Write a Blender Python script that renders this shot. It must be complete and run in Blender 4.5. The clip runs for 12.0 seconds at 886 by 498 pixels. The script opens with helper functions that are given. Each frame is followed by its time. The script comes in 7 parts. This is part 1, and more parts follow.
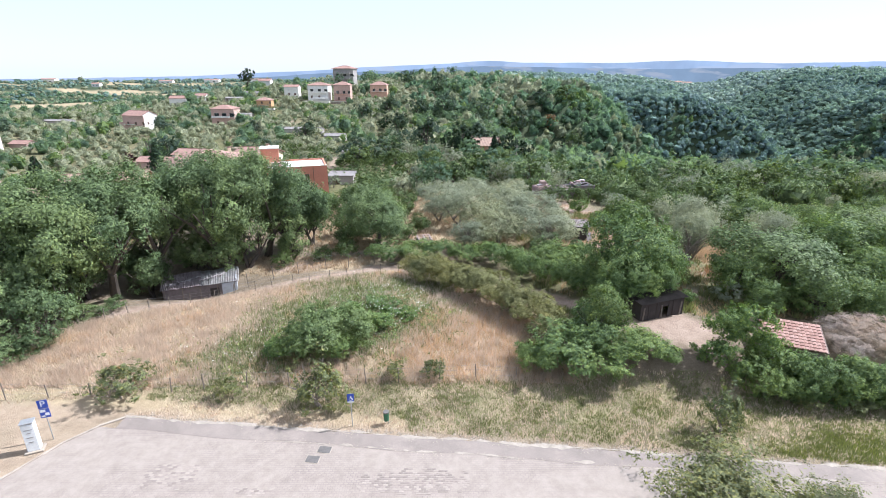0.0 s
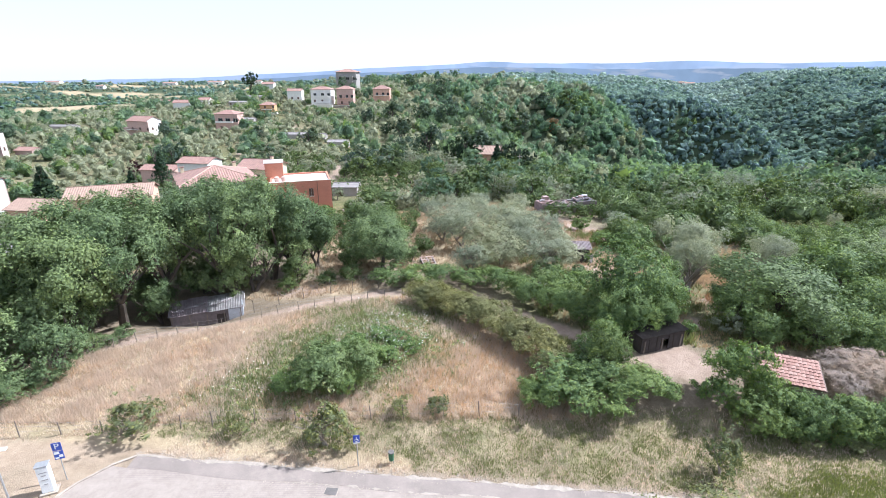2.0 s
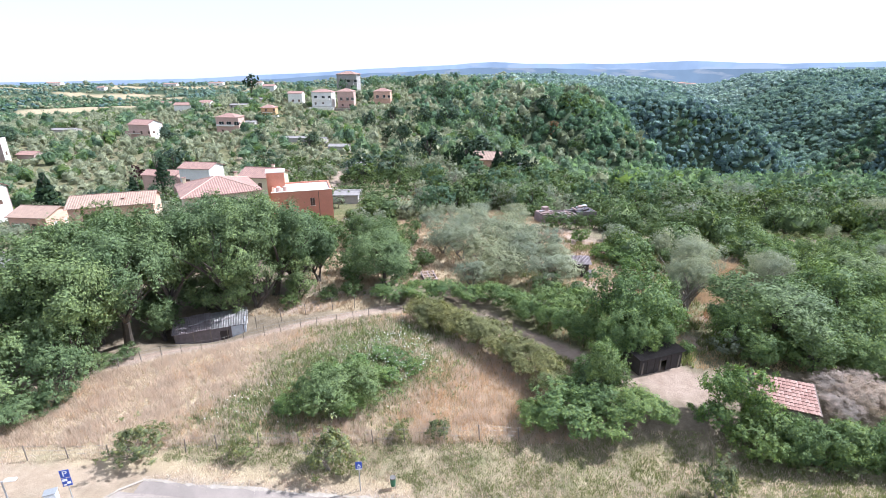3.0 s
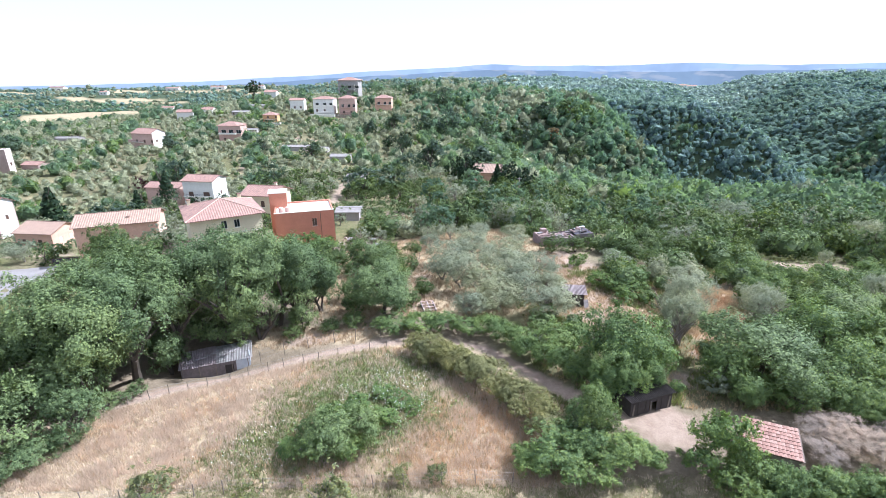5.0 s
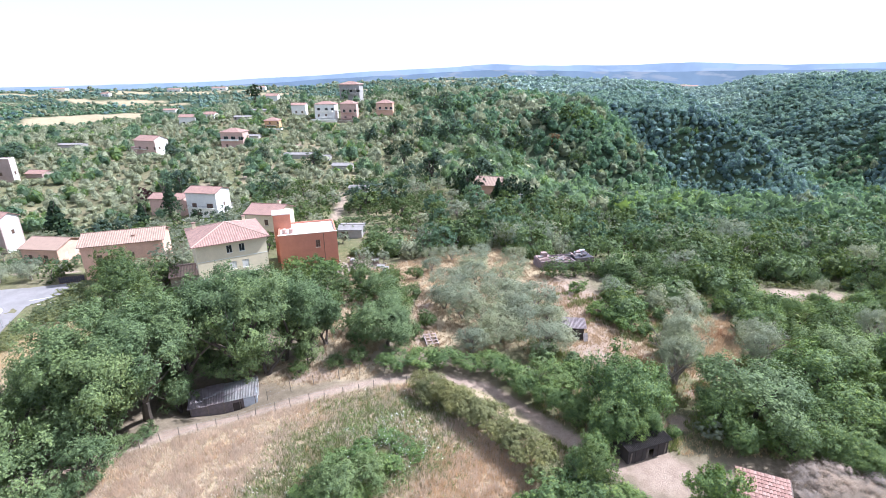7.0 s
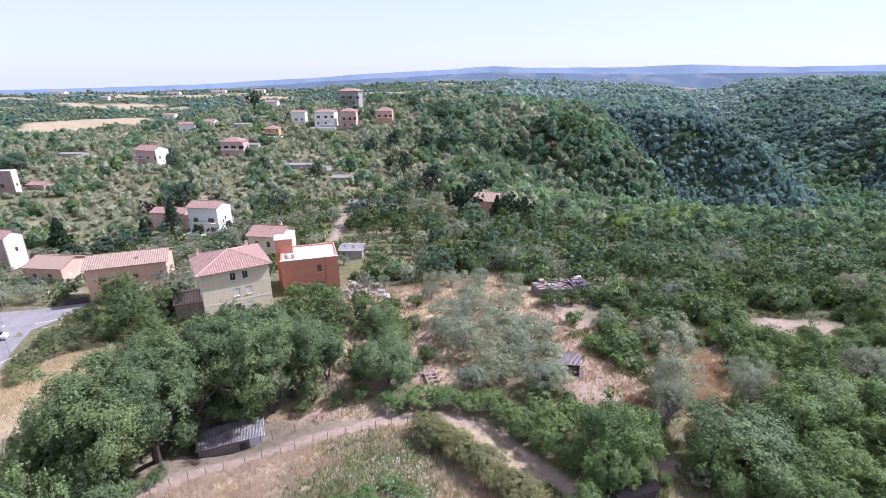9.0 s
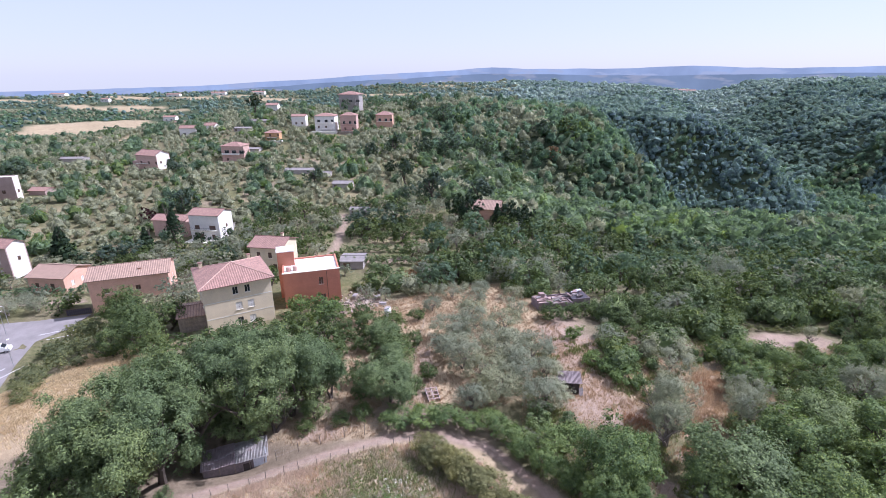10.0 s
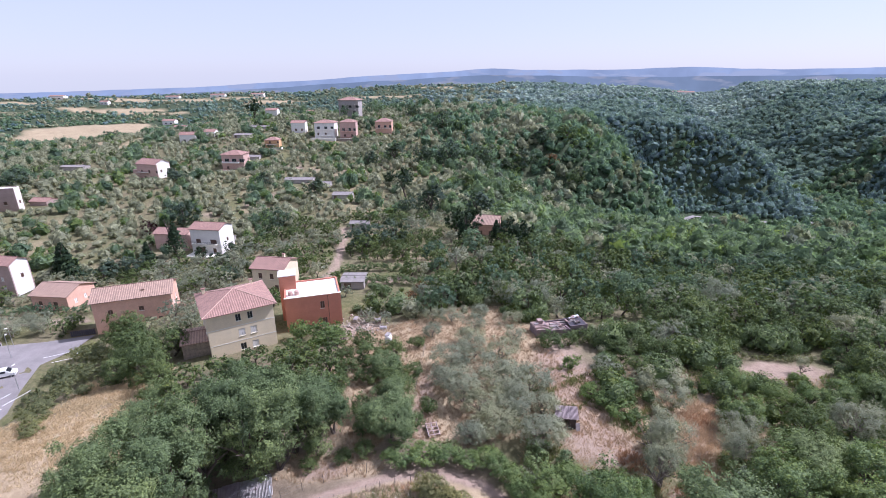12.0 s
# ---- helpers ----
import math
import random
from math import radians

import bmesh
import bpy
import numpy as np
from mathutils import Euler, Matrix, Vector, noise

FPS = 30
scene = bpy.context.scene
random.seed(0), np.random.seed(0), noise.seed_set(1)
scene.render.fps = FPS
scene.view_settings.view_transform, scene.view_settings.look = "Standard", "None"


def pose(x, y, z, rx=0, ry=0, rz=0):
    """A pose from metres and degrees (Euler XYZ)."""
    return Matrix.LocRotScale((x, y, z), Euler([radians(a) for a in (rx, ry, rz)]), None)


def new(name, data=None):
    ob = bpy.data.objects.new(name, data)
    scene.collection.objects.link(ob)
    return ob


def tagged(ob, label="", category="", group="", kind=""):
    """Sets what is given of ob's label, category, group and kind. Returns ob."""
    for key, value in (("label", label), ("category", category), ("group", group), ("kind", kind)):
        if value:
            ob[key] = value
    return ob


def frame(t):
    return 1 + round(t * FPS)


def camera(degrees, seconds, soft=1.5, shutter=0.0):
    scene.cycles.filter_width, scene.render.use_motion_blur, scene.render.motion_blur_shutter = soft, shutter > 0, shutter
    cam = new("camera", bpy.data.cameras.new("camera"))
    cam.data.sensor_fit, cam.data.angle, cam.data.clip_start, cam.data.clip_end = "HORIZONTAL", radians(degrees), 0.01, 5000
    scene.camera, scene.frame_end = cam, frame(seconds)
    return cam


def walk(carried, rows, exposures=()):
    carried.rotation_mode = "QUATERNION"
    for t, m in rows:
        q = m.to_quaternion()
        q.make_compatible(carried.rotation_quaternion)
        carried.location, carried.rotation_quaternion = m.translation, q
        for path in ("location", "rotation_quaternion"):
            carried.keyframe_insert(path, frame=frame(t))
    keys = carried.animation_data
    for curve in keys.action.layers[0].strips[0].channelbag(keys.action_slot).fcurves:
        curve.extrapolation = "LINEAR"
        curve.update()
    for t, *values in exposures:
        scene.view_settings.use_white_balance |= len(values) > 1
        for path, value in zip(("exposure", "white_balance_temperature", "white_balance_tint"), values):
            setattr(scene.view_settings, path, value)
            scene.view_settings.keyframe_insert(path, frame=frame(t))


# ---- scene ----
cam = camera(82.9, 12.0, soft=0.65)
METRES, EYE, TILT, LEAN, TURN = 27.0, 20.4, -19.6, 0.0, 0.0
ROWS = [
    (0.0, 0.0, 0.0, 0.0, 0.0, 0.0, -0.0),
    (0.5, 0.0004, -0.0015, 0.0174, 0.06, 0.01, 0.03),
    (1.0, -0.0005, -0.0067, 0.0386, 0.12, -0.01, 0.05),
    (1.5, -0.0015, -0.015, 0.0664, 0.21, 0.02, 0.04),
    (2.0, -0.0021, -0.0232, 0.0995, 0.31, 0.01, 0.05),
    (2.5, -0.0032, -0.0317, 0.1343, 0.36, -0.02, 0.08),
    (3.0, -0.002, -0.0432, 0.1674, 0.38, 0.01, 0.08),
    (5.0, 0.0113, -0.0982, 0.3048, 0.57, 0.14, 0.21),
    (5.5, 0.0116, -0.1113, 0.3427, 0.61, 0.14, 0.24),
    (6.0, 0.0102, -0.1222, 0.3831, 0.63, 0.12, 0.24),
    (6.5, 0.0088, -0.1322, 0.427, 0.66, 0.06, 0.23),
    (7.0, 0.0069, -0.1442, 0.4744, 0.69, -0.0, 0.25),
    (9.0, 0.0064, -0.2114, 0.6608, 0.59, 0.07, 0.3),
    (9.5, 0.0049, -0.2255, 0.7042, 0.61, 0.09, 0.31),
    (10.0, 0.0014, -0.2392, 0.7548, 0.59, 0.12, 0.33),
    (10.5, -0.0004, -0.2522, 0.8005, 0.58, 0.09, 0.33),
    (11.0, -0.0009, -0.2683, 0.8521, 0.54, 0.1, 0.34),
    (11.5, 0.0001, -0.281, 0.8987, 0.51, 0.12, 0.36),
    (12.0, -0.0001, -0.2958, 0.9525, 0.5, 0.07, 0.38),
]
walk(cam, [(t, pose(0, 0, EYE, TILT, LEAN, TURN) @ pose(METRES * x, METRES * y, METRES * z, 90 + pitch, roll, yaw)) for t, x, y, z, yaw, pitch, roll in ROWS],
     exposures=[(0.0, 0.88, 5660, 11), (3.0, 1.04, 5510, 12), (7.0, 1.08, 5420, 14), (9.0, 0.68, 5460, 24), (12.0, 0.45, 5530, 27)])

SS_SUN = Vector((1.8, 0.56, 2.15)).normalized()


# ---------------------------------------------------------------- world and sun
world = bpy.data.worlds.new("sky")
scene.world = world
world.use_nodes = True
wt = world.node_tree
sky = wt.nodes.new("ShaderNodeTexSky")
sky.sky_type = "NISHITA"
sky.sun_disc = False
sky.sun_elevation = math.asin(SS_SUN.z)
sky.sun_rotation = math.atan2(SS_SUN.x, SS_SUN.y)
sky.air_density, sky.dust_density, sky.ozone_density = 1.0, 0.5, 2.0
veil = wt.nodes.new("ShaderNodeMix")
veil.data_type = "RGBA"
veil.inputs[0].default_value = 0.72
veil.inputs[7].default_value = (5.74, 5.92, 6.18, 1)
wt.links.new(sky.outputs[0], veil.inputs[6])
wt.links.new(veil.outputs[2], wt.nodes["Background"].inputs[0])
wt.nodes["Background"].inputs[1].default_value = 0.100
sun = new("sun", bpy.data.lights.new("sun", "SUN"))
sun.data.energy, sun.data.angle, sun.data.color = 5.0, radians(0.55), (1.0, 0.96, 0.90)
sun.rotation_euler = (-SS_SUN).to_track_quat("-Z", "Y").to_euler()


# ---------------------------------------------------------------- materials
def material(name):
    m = bpy.data.materials.new(name)
    m.use_nodes = True
    m.node_tree.nodes.clear()
    out = m.node_tree.nodes.new("ShaderNodeOutputMaterial")
    return m, m.node_tree, out


def ramp(nt, fac, stops):
    r = nt.nodes.new("ShaderNodeValToRGB")
    while len(r.color_ramp.elements) < len(stops):
        r.color_ramp.elements.new(0.5)
    for e, (p, c) in zip(r.color_ramp.elements, stops):
        e.position, e.color = p, (*c, 1)
    nt.links.new(fac, r.inputs[0])
    return r.outputs[0]


def noise_node(nt, scale, detail=4.0, rough=0.6, coords="Object"):
    tc = nt.nodes.new("ShaderNodeTexCoord")
    n = nt.nodes.new("ShaderNodeTexNoise")
    n.inputs["Scale"].default_value, n.inputs["Detail"].default_value = scale, detail
    n.inputs["Roughness"].default_value = rough
    nt.links.new(tc.outputs[coords], n.inputs["Vector"])
    return n.outputs[0]


def mixc(nt, fac, a, b, mode="MIX"):
    n = nt.nodes.new("ShaderNodeMix")
    n.data_type, n.blend_type = "RGBA", mode
    for sock, v in ((n.inputs[0], fac), (n.inputs[6], a), (n.inputs[7], b)):
        if isinstance(v, (int, float)):
            sock.default_value = v
        elif isinstance(v, tuple):
            sock.default_value = (*v, 1)
        else:
            nt.links.new(v, sock)
    return n.outputs[2]


def scaled(c, k):
    return tuple(v * k for v in c)


def leaf_material(name, base, spread=0.35, through_light=0.28, hue=(1.25, 1.1, 0.7), gloss=0.15, rough_look=False, tone_size=0.55, even=False, glow=(1.15, 1.25, 0.6)):
    """Leaves: a tint from piece to piece, a slower one across the crown, some light passing through."""
    m, nt, out = material(name)
    geo = nt.nodes.new("ShaderNodeNewGeometry")
    info = nt.nodes.new("ShaderNodeObjectInfo")
    dark, light = scaled(base, 1 - spread), tuple(v * h * (1 + spread * 0.6) for v, h in zip(base, hue))
    c = ramp(nt, geo.outputs["Random Per Island"], [(0.0, dark), (0.55, base), (1.0, light)])
    n = noise_node(nt, tone_size, 3.0)
    tone = ramp(nt, n, [(0.3, (0.72, 0.76, 0.72)), (0.7, (1.22, 1.16, 1.0))])
    if rough_look:
        tone = ramp(nt, n, [(0.3, (0.74, 0.77, 0.79)), (0.7, (1.20, 1.17, 1.05))])
    if even:
        tone = ramp(nt, n, [(0.3, (0.84, 0.82, 0.80)), (0.7, (1.06, 1.06, 1.06))])
    c = mixc(nt, 1.0, c, tone, "MULTIPLY")
    each = ramp(nt, info.outputs["Random"], [(0.0, (0.8, 0.84, 0.86)), (0.5, (1.0, 1.0, 1.0)), (1.0, (1.13, 1.09, 0.98))])
    c = mixc(nt, 1.0, c, each, "MULTIPLY")
    d = nt.nodes.new("ShaderNodeBsdfPrincipled")
    if rough_look:
        tree_ = noise_node(nt, 0.17, 1.0, 0.5)
        c = mixc(nt, 1.0, c, ramp(nt, tree_, [(0.34, (0.78, 0.82, 0.85)), (0.5, (1.0, 1.0, 1.0)), (0.66, (1.18, 1.14, 1.02))]), "MULTIPLY")
        fine = noise_node(nt, 1.1, 5.0, 0.75)
        c = mixc(nt, 1.0, c, ramp(nt, fine, [(0.32, (0.80, 0.82, 0.85)), (0.68, (1.18, 1.17, 1.13))]), "MULTIPLY")
        bn = nt.nodes.new("ShaderNodeBump")
        bn.inputs["Strength"].default_value, bn.inputs["Distance"].default_value = 0.6, 0.6
        nt.links.new(fine, bn.inputs["Height"])
        nt.links.new(bn.outputs[0], d.inputs["Normal"])
    d.inputs["Roughness"].default_value = 0.75 if rough_look else 0.6
    d.inputs["Specular IOR Level"].default_value = gloss
    tr = nt.nodes.new("ShaderNodeBsdfTranslucent")
    mx = nt.nodes.new("ShaderNodeMixShader")
    mx.inputs[0].default_value = through_light
    nt.links.new(c, d.inputs["Base Color"])
    nt.links.new(mixc(nt, 1.0, c, glow, "MULTIPLY"), tr.inputs[0])
    nt.links.new(d.outputs[0], mx.inputs[1])
    nt.links.new(tr.outputs[0], mx.inputs[2])
    nt.links.new(mx.outputs[0], out.inputs[0])
    return m


def surface(name, base, rough=0.8, var=0.25, scale=3.0, fine=30.0, bump=0.2, metal=0.0, dirt=None, coords="Object"):
    """A plain surface with stains at one scale and grain at a finer one."""
    m, nt, out = material(name)
    p = nt.nodes.new("ShaderNodeBsdfPrincipled")
    a, b = noise_node(nt, scale, 5.0, 0.65, coords), noise_node(nt, fine, 4.0, 0.6, coords)
    c = ramp(nt, a, [(0.3, scaled(base, 1 - var)), (0.7, scaled(base, 1 + var * 0.6))])
    c = mixc(nt, 1.0, c, ramp(nt, b, [(0.3, (0.86, 0.86, 0.86)), (0.7, (1.1, 1.1, 1.1))]), "MULTIPLY")
    if dirt:
        d = ramp(nt, noise_node(nt, scale * 0.6, 6.0, 0.75, coords), [(0.52, (0, 0, 0)), (0.72, (1, 1, 1))])
        c = mixc(nt, d, c, dirt)
    nt.links.new(c, p.inputs["Base Color"])
    p.inputs["Roughness"].default_value, p.inputs["Metallic"].default_value = rough, metal
    if bump:
        bn = nt.nodes.new("ShaderNodeBump")
        bn.inputs["Strength"].default_value, bn.inputs["Distance"].default_value = bump, 0.02
        nt.links.new(b, bn.inputs["Height"])
        nt.links.new(bn.outputs[0], p.inputs["Normal"])
    nt.links.new(p.outputs[0], out.inputs[0])
    return m


def tile_material(name, base, pitch=0.22):
    """Clay roof tiles seen from afar: rounded rolls down the slope, each roll a little different."""
    m, nt, out = material(name)
    p = nt.nodes.new("ShaderNodeBsdfPrincipled")
    tc = nt.nodes.new("ShaderNodeTexCoord")
    w = nt.nodes.new("ShaderNodeTexWave")
    w.bands_direction = "X"
    w.inputs["Scale"].default_value = 0.314 / pitch
    w.inputs["Distortion"].default_value = 0.6
    nt.links.new(tc.outputs["UV"], w.inputs["Vector"])
    a, b = noise_node(nt, 1.1, 5.0, 0.7), noise_node(nt, 7.0, 3.0)
    c = ramp(nt, a, [(0.3, scaled(base, 0.75)), (0.7, scaled(base, 1.18))])
    c = mixc(nt, 1.0, c, ramp(nt, b, [(0.3, (0.7, 0.72, 0.74)), (0.7, (1.25, 1.2, 1.12))]), "MULTIPLY")
    c = mixc(nt, 1.0, c, ramp(nt, w.outputs[1], [(0.0, (0.72, 0.7, 0.7)), (0.6, (1.05, 1.05, 1.05))]), "MULTIPLY")
    nt.links.new(c, p.inputs["Base Color"])
    p.inputs["Roughness"].default_value = 0.85
    bn = nt.nodes.new("ShaderNodeBump")
    bn.inputs["Strength"].default_value, bn.inputs["Distance"].default_value = 0.7, 0.06
    nt.links.new(w.outputs[1], bn.inputs["Height"])
    nt.links.new(bn.outputs[0], p.inputs["Normal"])
    nt.links.new(p.outputs[0], out.inputs[0])
    return m


OAK = leaf_material("oak_leaves", (0.160, 0.216, 0.114), spread=0.42, gloss=0.18, through_light=0.28, hue=(1.14, 1.1, 0.9), glow=(1.1, 1.2, 0.75))
BRIGHT = leaf_material("bright_leaves", (0.152, 0.226, 0.100), spread=0.4)
SHRUB = leaf_material("shrub_leaves", (0.116, 0.164, 0.078), spread=0.42, glow=(1.12, 1.2, 0.7))
IVY = leaf_material("ivy_leaves", (0.164, 0.236, 0.108), spread=0.42, gloss=0.18, glow=(1.12, 1.2, 0.7))
OLIVE = leaf_material("olive_leaves", (0.325, 0.345, 0.268), through_light=0.45, spread=0.2, hue=(1.06, 1.06, 1.02), glow=(1.0, 1.04, 0.9))
HEDGE_G = leaf_material("loose_green_leaves", (0.172, 0.196, 0.114))
HEDGE = leaf_material("hedge_leaves", (0.225, 0.226, 0.116), spread=0.4, hue=(1.2, 1.1, 0.95))
WOOD_L = leaf_material("woodland_leaves", (0.168, 0.236, 0.166), spread=0.3, hue=(1.12, 1.1, 0.9), gloss=0.15, rough_look=True, through_light=0.45, tone_size=0.045, glow=(1.1, 1.2, 0.85))
GREYWOOD = leaf_material("grey_woodland_leaves", (0.235, 0.265, 0.200), spread=0.35, hue=(1.1, 1.05, 0.95), gloss=0.1, rough_look=True, through_light=0.4, tone_size=0.045, glow=(1.05, 1.1, 0.9))
FRESHWOOD = leaf_material("fresh_woodland_leaves", (0.178, 0.250, 0.138), spread=0.4, gloss=0.15, rough_look=True, through_light=0.45, tone_size=0.045)
# Haze of the middle distance is painted into this leaf colour.
HAZED_MIDWOOD = leaf_material("hazed_woodland_leaves", (0.225, 0.310, 0.300), spread=0.3, hue=(1.08, 1.06, 0.95), gloss=0.1, rough_look=True, through_light=0.45, tone_size=0.03, glow=(1.1, 1.15, 0.9))
SPURWOOD = leaf_material("hillside_woodland_leaves", (0.190, 0.275, 0.200), spread=0.32, hue=(1.12, 1.1, 0.9), gloss=0.1, rough_look=True, through_light=0.45, tone_size=0.03, glow=(1.1, 1.2, 0.85))
# Paler and bluer again: haze of the farthest woods, put into the leaves.
HAZED_FARWOOD = leaf_material("hazed_far_woodland_leaves", (0.275, 0.360, 0.400), hue=(1.08, 1.06, 0.95), gloss=0.1, rough_look=True, tone_size=0.012, glow=(1.1, 1.15, 0.9))
# Blue haze painted into the leaves of the dark oaks.
HAZED_DARKWOOD = leaf_material("hazed_dark_woodland_leaves", (0.205, 0.285, 0.325), tone_size=0.03, spread=0.3, through_light=0.4, hue=(1.1, 1.1, 1.0), gloss=0.2, rough_look=True)
CONIFER = leaf_material("conifer_needles", (0.030, 0.055, 0.032), through_light=0.15)
PLUM = leaf_material("plum_leaves", (0.07, 0.03, 0.04), hue=(1.1, 1.0, 1.0))
RUSTLEAF = leaf_material("rust_leaves", (0.26, 0.155, 0.10), spread=0.3, through_light=0.3, hue=(1.1, 1.05, 1.0))
DEAD = leaf_material("dead_twigs", (0.37, 0.30, 0.285), spread=0.25, through_light=0.1, hue=(1.1, 1.0, 0.95), gloss=0.1)
STRAW = leaf_material("dry_grass_blades", (0.75, 0.63, 0.525), spread=0.12, even=True, tone_size=0.9, through_light=0.6, hue=(1.03, 1.03, 1.03), gloss=0.05, glow=(1.05, 1.0, 0.9))
RUST_GRASS = leaf_material("rusty_grass_blades", (0.70, 0.515, 0.34), spread=0.14, even=True, tone_size=0.9, through_light=0.3, hue=(1.05, 1.03, 1.0), gloss=0.05, glow=(1.05, 1.0, 0.9))
GREEN_GRASS = leaf_material("green_grass_blades", (0.235, 0.252, 0.14), spread=0.3, even=True, through_light=0.3, gloss=0.1, hue=(1.08, 1.05, 0.95))
FIELD_GRASS = leaf_material("field_grass_blades", (0.58, 0.485, 0.325), spread=0.15, even=True, through_light=0.35, hue=(1.04, 1.03, 1.0), gloss=0.05, glow=(1.05, 1.0, 0.9))
DULL_GRASS = leaf_material("dull_grass_blades", (0.48, 0.375, 0.265), spread=0.2, even=True, through_light=0.3, hue=(1.1, 1.06, 1.0), gloss=0.05, glow=(1.05, 1.0, 0.9))
FLOWER = surface("white_flower", (0.8, 0.8, 0.74), var=0.1, bump=0)
BARK = surface("bark", (0.085, 0.066, 0.052), 0.9, 0.4, 6.0, 40.0, 0.6)
TWIG = surface("grey_bark", (0.24, 0.20, 0.165), 0.9, 0.3, 6.0, 40.0, 0.5)
POST = surface("weathered_post", (0.20, 0.165, 0.135), 0.9, 0.35, 4.0, 40.0, 0.4)
WIRE = surface("galvanised_wire", (0.3, 0.29, 0.28), 0.5, 0.2, 4.0, 40.0, 0.0, 0.7)


# ---------------------------------------------------------------- the lie of the land
def ss(a, b, v):
    u = np.clip((np.asarray(v, float) - a) / (b - a), 0, 1)
    return u * u * (3 - 2 * u)


def hump(x, y, cx, cy, rx, ry, h):
    return h * np.exp(-((x - cx) / rx) ** 2 - ((y - cy) / ry) ** 2)


def line_gap(x, y, pts):
    """Distance to a polyline, and how far along it (0 to 1) the nearest place is."""
    best, along = np.full(np.shape(x), 1e9), np.zeros(np.shape(x))
    n = len(pts) - 1
    for i in range(n):
        (ax, ay), (bx, by) = pts[i], pts[i + 1]
        dx, dy = bx - ax, by - ay
        u = np.clip(((x - ax) * dx + (y - ay) * dy) / (dx * dx + dy * dy), 0, 1)
        g = np.hypot(x - ax - u * dx, y - ay - u * dy)
        along = np.where(g < best, (i + u) / n, along)
        best = np.minimum(best, g)
    return best, along


def waves(x, y, size, seed=0.0):
    k = 6.2832 / size
    return (np.sin(k * (x + 0.37 * y) + seed) + np.sin(k * (0.82 * y - 0.45 * x) * 1.31 + 1.7 * seed + 1.0)
            + 0.6 * np.sin(k * (x * 0.9 - y * 1.1) * 2.17 + 2.3 * seed) + 0.5 * np.sin(k * (x + y) * 3.3 + seed)) / 3.1


VALLEY = [(1300, -80), (800, 120), (520, 300), (390, 400), (290, 412), (238, 438)]
FAR_VALLEY = [(392, 440), (384, 560), (400, 700), (440, 860), (520, 1050), (620, 1300), (740, 1600)]
RAVINE = [(238, 438), (214, 470), (196, 515), (184, 570), (170, 640)]


def land(x, y):
    x, y = np.asarray(x, float), np.asarray(y, float)
    r = np.hypot(x, y)
    u = -0.45 * x + 0.9 * y
    front = ss(-60, 20, y)
    z = front * (-5.0 * ss(65, 105, u) - 6.0 * ss(100, 210, u) - 3.5 * ss(-50, -85, x) * ss(40, 80, y))
    z = z - 2.0 * ss(10, 32, x) * ss(68, 95, y)
    z = z + hump(x, y, -2, 38, 16, 8, 1.5) * ss(26.4, 29.5, y) - hump(x, y, -26, 47.4, 6.5, 3.4, 1.9) + 1.6 * ss(8, 15, x) * ss(27.6, 31.5, y) * (1 - ss(46, 60, y)) * ss(70, 50, x) + hump(x, y, 6, 60, 22, 10, 1.0)
    z = z + hump(x, y, -60, 530, 230, 150, 22.0) + hump(x, y, 80, 430, 90, 90, 10.0)
    # the western plain, then the plateau that climbs to the skyline
    plain = ss(-150, -420, x) * ss(300, 600, y)
    z = z - 11.0 * plain + 2.5 * waves(x, y, 420, 2.0) * ss(400, 800, r)
    z = z + np.maximum(22.0 * ss(850, 1500, r) * ss(200, 0, x - 0.2 * y), 13.0 * ss(700, 1150, y) * ss(-100, 250, x))
    # the eastern hills beyond the far valley
    across = x - np.interp(y, [300, 440, 560, 700, 860, 1050, 1300, 1600], [600, 400, 384, 400, 440, 520, 620, 740])
    z = z + ss(-30, 60, across) * ss(380, 470, y) * (-34.0 + 46.0 * ss(560, 1150, r) + 9.0 * waves(x, y, 330, 0.9) - z)
    z = z + 2.2 * waves(x, y, 190, 1.0) * ss(120, 300, r) + 3.0 * waves(x, y, 105, 2.6) * ss(20, 140, x) * ss(220, 420, y)
    # the thicket falls away to the valley floor, steeply below the spur
    g, along = line_gap(x, y, VALLEY)
    broad = ss(10, 60, x) * (1 - ss(322, 380, y) * ss(215, 140, x)) * ss(20, 120, y)
    z = z - broad * (8.0 * ss(80, 140, y) + 66.0 * (1 - ss(30, 320, g))) * (1 - ss(430, 520, y))
    v = (1 - ss(12, 124 + 45 * ss(430, 380, y), g)) * ss(60, 180, y)
    z = z * (1 - v) + v * -87.0
    g, along = line_gap(x, y, FAR_VALLEY)
    v = 1 - ss(10, 105 + 60 * along, g)
    z = z * (1 - v) + v * (-84 + 76 * ss(0.05, 1.0, along))
    g, along = line_gap(x, y, RAVINE)
    v = 1 - ss(5, 48, g)
    z = z * (1 - v) + v * (-86 + 80 * ss(0.05, 1.0, along))
    z = z - 70.0 * ss(1450, 1900, r)
    z = z - 3.6 * ss(-64, -84, x) * ss(60, 90, y) * ss(290, 200, y)
    lot_ = ss(-72, -80, x) * ss(58, 66, y) * ss(120, 113, y)
    z = z * (1 - lot_) - 12.8 * lot_
    z = z + 0.10 * waves(x, y, 7.0, 4.0) * ss(30, 36, y) + 0.25 * waves(x, y, 23.0, 5.0) * ss(46, 70, y)
    return z


def at(x, y):
    return float(land(x, y))


